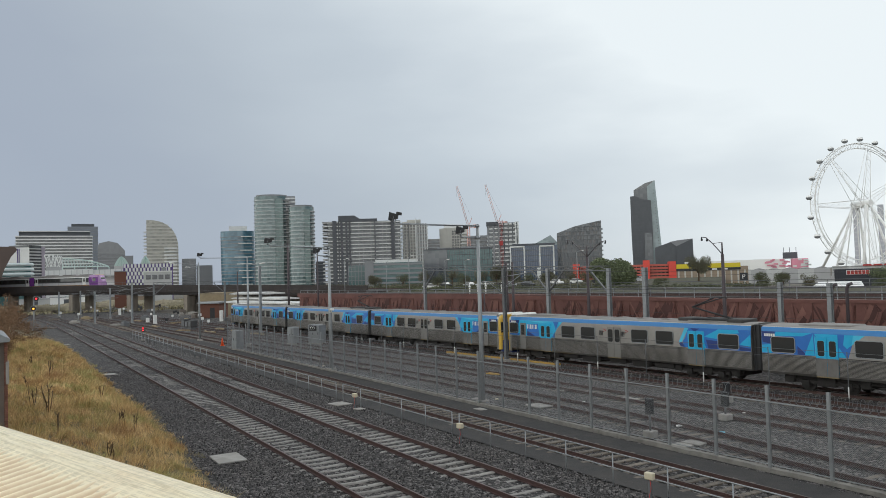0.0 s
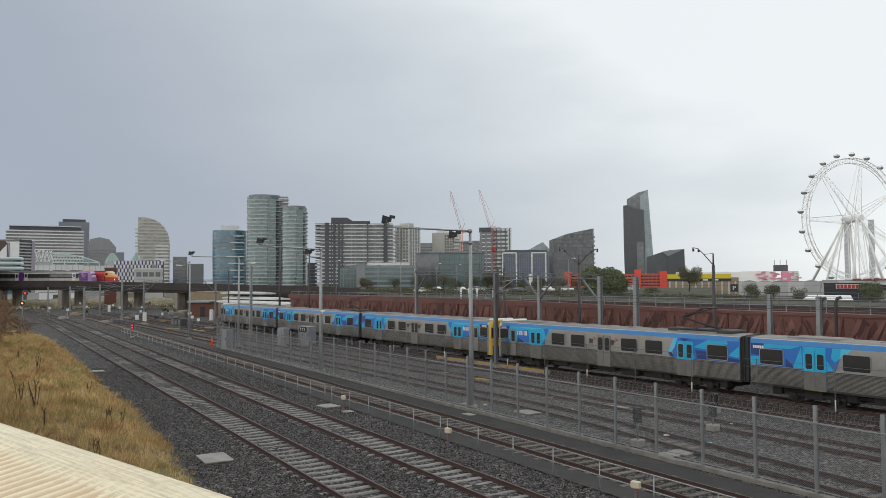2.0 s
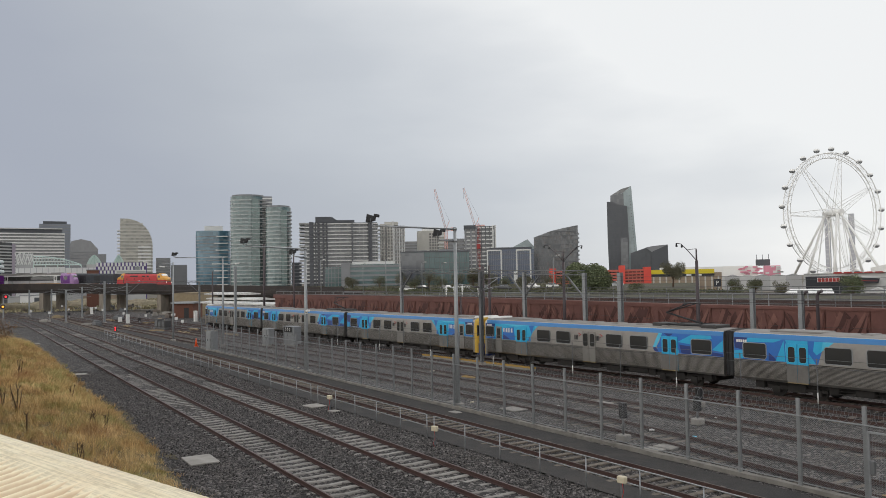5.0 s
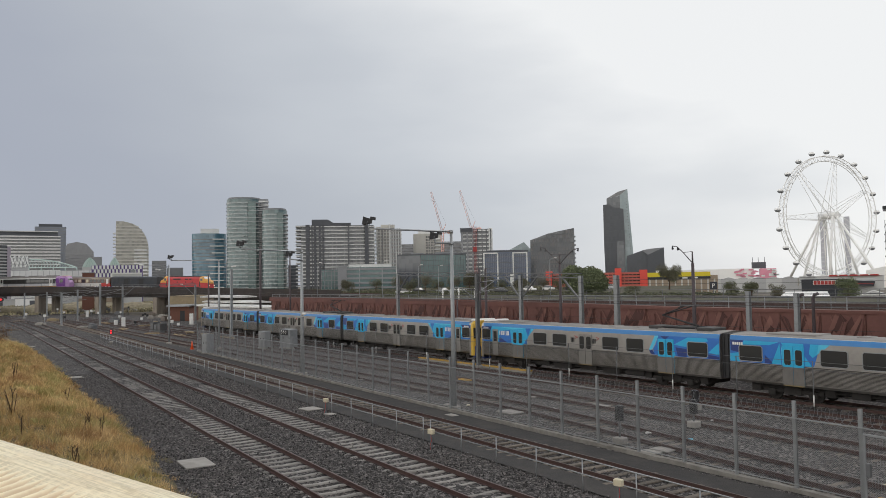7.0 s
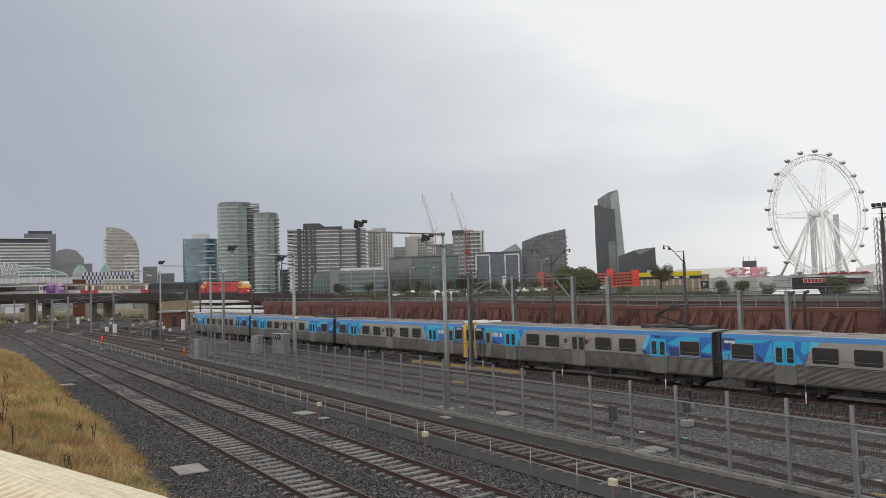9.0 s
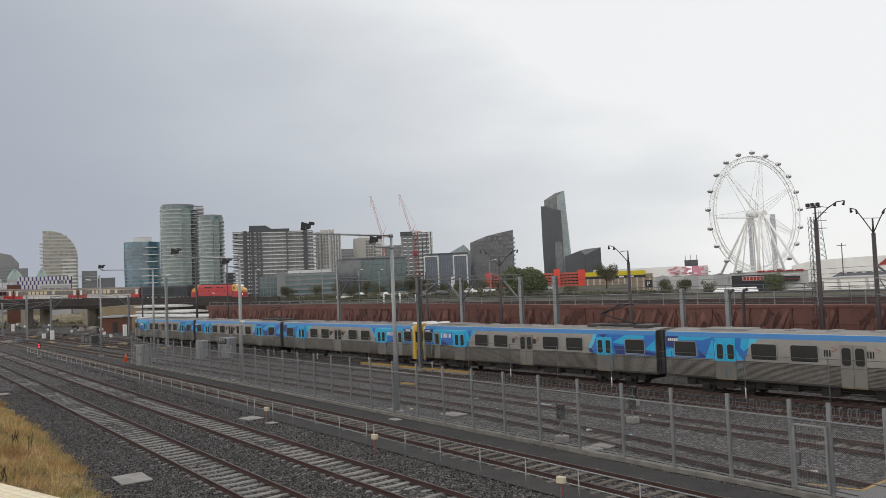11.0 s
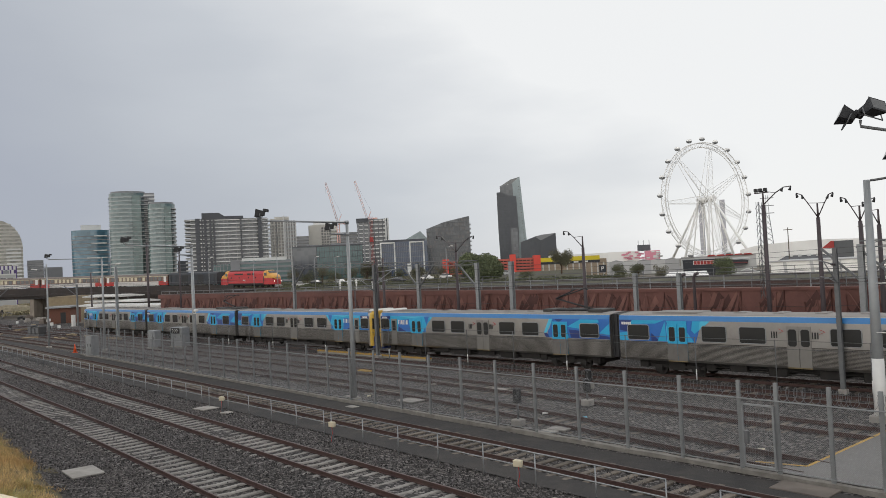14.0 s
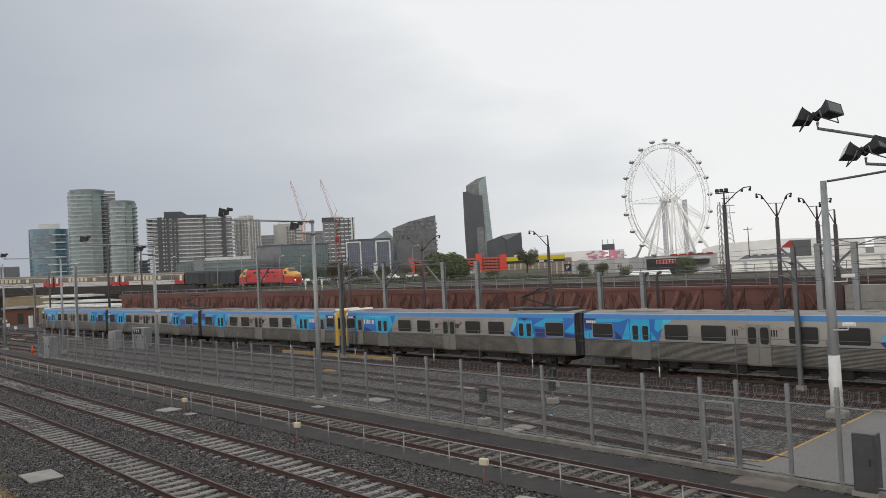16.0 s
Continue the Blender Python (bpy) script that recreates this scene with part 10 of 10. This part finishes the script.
    prof = [(X(-88.6), Z(-1.4)), (X(-86.6), Z(-1.4)), (X(-86.25), Z(0.6)), (X(-86.0), Z(1.4)), (X(-85.55), Z(2.35)), (X(-85.25), Z(2.7)), (X(-85.4), Z(2.88)), (X(-88.6), Z(2.95))]
    g = Geo(); g.grid([[(x, y, z) for x, z in prof] for y in (0, 18)])
    part("hall_shell", g, W["bronze"], t)


# far and far2: pale tones in place of real haze over the far towers
W["far"] = wallm("far_tower_haze_tint", (0.48, 0.48, 0.52), vary=0.08); W["far2"] = wallm("far_band_haze_tint", (0.56, 0.56, 0.58), vary=0.05)
W["palemint"] = wallm("pale_mint_white", (0.62, 0.68, 0.68))

stadium_end()


def observation_wheel():
    d = 800.0
    c = bearing(-27.25, d, 6.93 + d * math.tan(radians(4.03)))
    R = 56.7
    yaw = 27.25 + 46.5
    base = Matrix.Translation((c.x, c.y, BASE_Z)) @ rot_z(yaw)
    hubz = c.z - BASE_Z
    t = thing("observation_wheel", base, "white steel observation wheel turning slowly on splayed legs", "ferris wheel")
    for sx in (-1, 1):
        for sy in (-1, 1):
            g = Geo(); g.tube((sx * 3, sy * 7, hubz - 1), (sx * 19, sy * 16, -4.5), 1.0, 1.25, n=10)
            part("leg", g, W["steel"], t, "thick white leg")
    for sy in (-1, 1):
        g = Geo(); g.tube((0, sy * 8, hubz), (0, sy * 55, -4.5), 1.0, 1.2, n=10)
        part("stay_leg", g, W["steel"], t, "raking white leg")
        for sx in (-1, 1):
            g = Geo(); g.tube((sx * 2, sy * 8, hubz), (sx * 9, sy * 14, -4.5), 0.55, n=8)
            part("inner_leg", g, W["steel"], t)
    g = Geo(); g.tube((0, -10, hubz), (0, 10, hubz), 3.2, n=16)
    part("axle", g, W["steel"], t)
    g = Geo(); g.box(-24, -14, -4.5, 24, 14, 3)
    part("boarding_hall", g, W["shed_grey"], t, "low boarding hall")
    rotor = part("rotor", Geo(), W["steel"], t, "white latticed rim with spokes", m=pose(0, 0, hubz))
    g = Geo()
    n = 84
    for y, r in ((-2.6, R - 0.5), (2.6, R - 0.5), (-1.6, R - 5.0), (1.6, R - 5.0)):
        g.path([(r * math.cos(2 * math.pi * i / n), y, r * math.sin(2 * math.pi * i / n)) for i in range(n)], 0.42 if r > R - 2 else 0.34, n=5, closed=True)
    for i in range(n):
        a, b = 2 * math.pi * i / n, 2 * math.pi * (i + 1) / n
        P = lambda r, an, y: (r * math.cos(an), y, r * math.sin(an))
        for y0, y1 in ((-2.6, -1.6), (2.6, 1.6)):
            g.tube(P(R - 0.5, a, y0), P(R - 5, b if i % 2 else a, y1), 0.16, n=3)
        g.tube(P(R - 0.5, a, -2.6), P(R - 0.5, b, 2.6), 0.13, n=3)
    rotor.data = g.mesh("rotor", W["steel"])
    for k in range(7):
        a = radians(78.5 + 360 / 7 * k)
        g = Geo()
        u = Vector((math.cos(a), 0, math.sin(a)))
        s = Vector((-math.sin(a), 0, math.cos(a)))
        tip = u * (R - 5)
        for sg in (-1, 1):
            for y in (-5.5, 5.5):
                g.tube(s * sg * 4.0 + Vector((0, y, 0)) + u * 2, tip + s * sg * 1.2 + Vector((0, math.copysign(1.6, y), 0)), 0.26, 0.2, n=5)
            for j in range(8):
                f0, f1 = j / 8, (j + 1) / 8
                p0 = s * sg * (4 - 2.8 * f0) + u * (2 + (R - 7) * f0); p1 = s * -sg * (4 - 2.8 * f1) + u * (2 + (R - 7) * f1)
                g.tube(p0 + Vector((0, -5.5 + 3.9 * f0, 0)), p1 + Vector((0, -5.5 + 3.9 * f1, 0)), 0.1, n=3)
        part("spoke", g, W["steel"], rotor)
    g = Geo()
    rings = []
    for i in range(9):
        a = math.pi * i / 8
        r = 2.2 * math.sin(a) ** 0.8 if 0 < i < 8 else 0.02
        rings.append([(r * 1.35 * math.cos(2 * math.pi * j / 12), r * 1.2 * math.sin(2 * math.pi * j / 12), 2.1 * math.cos(a)) for j in range(12)])
    cap = Geo()
    cap.m = 0
    cap.grid(rings[:5], caps=False, smooth=True); cap.m = 1; cap.grid(rings[4:], caps=False, smooth=True)
    me = cap.mesh("capsule", [W["steel"], W["cap_glass"]])
    caps = []
    for k in range(21):
        a = 2 * math.pi * k / 21 + radians(3)
        p = part("capsule", me, None, t, "white and glass passenger capsule", m=pose((R + 3.4) * math.cos(a), 0, hubz + (R + 3.4) * math.sin(a)))
        caps.append((p, a))
    return rotor, caps, R + 3.4, hubz


W["cap_glass"] = wallm("grey_capsule_glass", (0.30, 0.31, 0.32))
ROTOR, CAPS, CAP_R, HUB_Z = observation_wheel()
for b0, b1, top in ((-27.8, -27.45, 3.95), (-26.38, -26.03, 3.93)):
    t, w, h = building("far_tower", b0, b1, top, 1700, "slender pale grey residential tower far off in the haze")
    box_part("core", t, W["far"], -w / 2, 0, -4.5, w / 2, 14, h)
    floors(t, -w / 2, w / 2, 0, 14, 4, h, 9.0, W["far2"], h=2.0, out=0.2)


for b, d, w2, h2, col in FAR_SHEDS:
    t = thing("low_shed", Matrix.Translation(bearing(b, d, -0.35)) @ rot_z(-b), "low flat-roofed shed beyond the flyover", "shed", group="low sheds")
    box_part("wall", t, W[col], -w2, 0, 0, w2, 10, h2)
    box_part("roof", t, W["roofgrey"], -w2 - 0.3, -0.3, h2, w2 + 0.3, 10.3, h2 + 0.3)
    box_part("door", t, W["charcoal"], -w2 * 0.3, -0.06, 0, -w2 * 0.3 + 3, 0, h2 * 0.75)


def motions():
    ts = [0.5 * i for i in range(33)]
    for ob, back in CONSIST:
        walk(ob, [(t, on_line(travel(t) - back)) for t in ts])
    turn = lambda t: 0.15 * t                   # degrees, towards the yard side
    walk(ROTOR, [(t, pose(0, 0, HUB_Z, 0, -turn(t), 0)) for t in (0.0, 4.0, 8.0, 12.0, 16.0)])
    for ob, a in CAPS:
        walk(ob, [(t, pose(CAP_R * math.cos(a + radians(turn(t))), 0, HUB_Z + CAP_R * math.sin(a + radians(turn(t))))) for t in (0.0, 4.0, 8.0, 12.0, 16.0)])


motions()
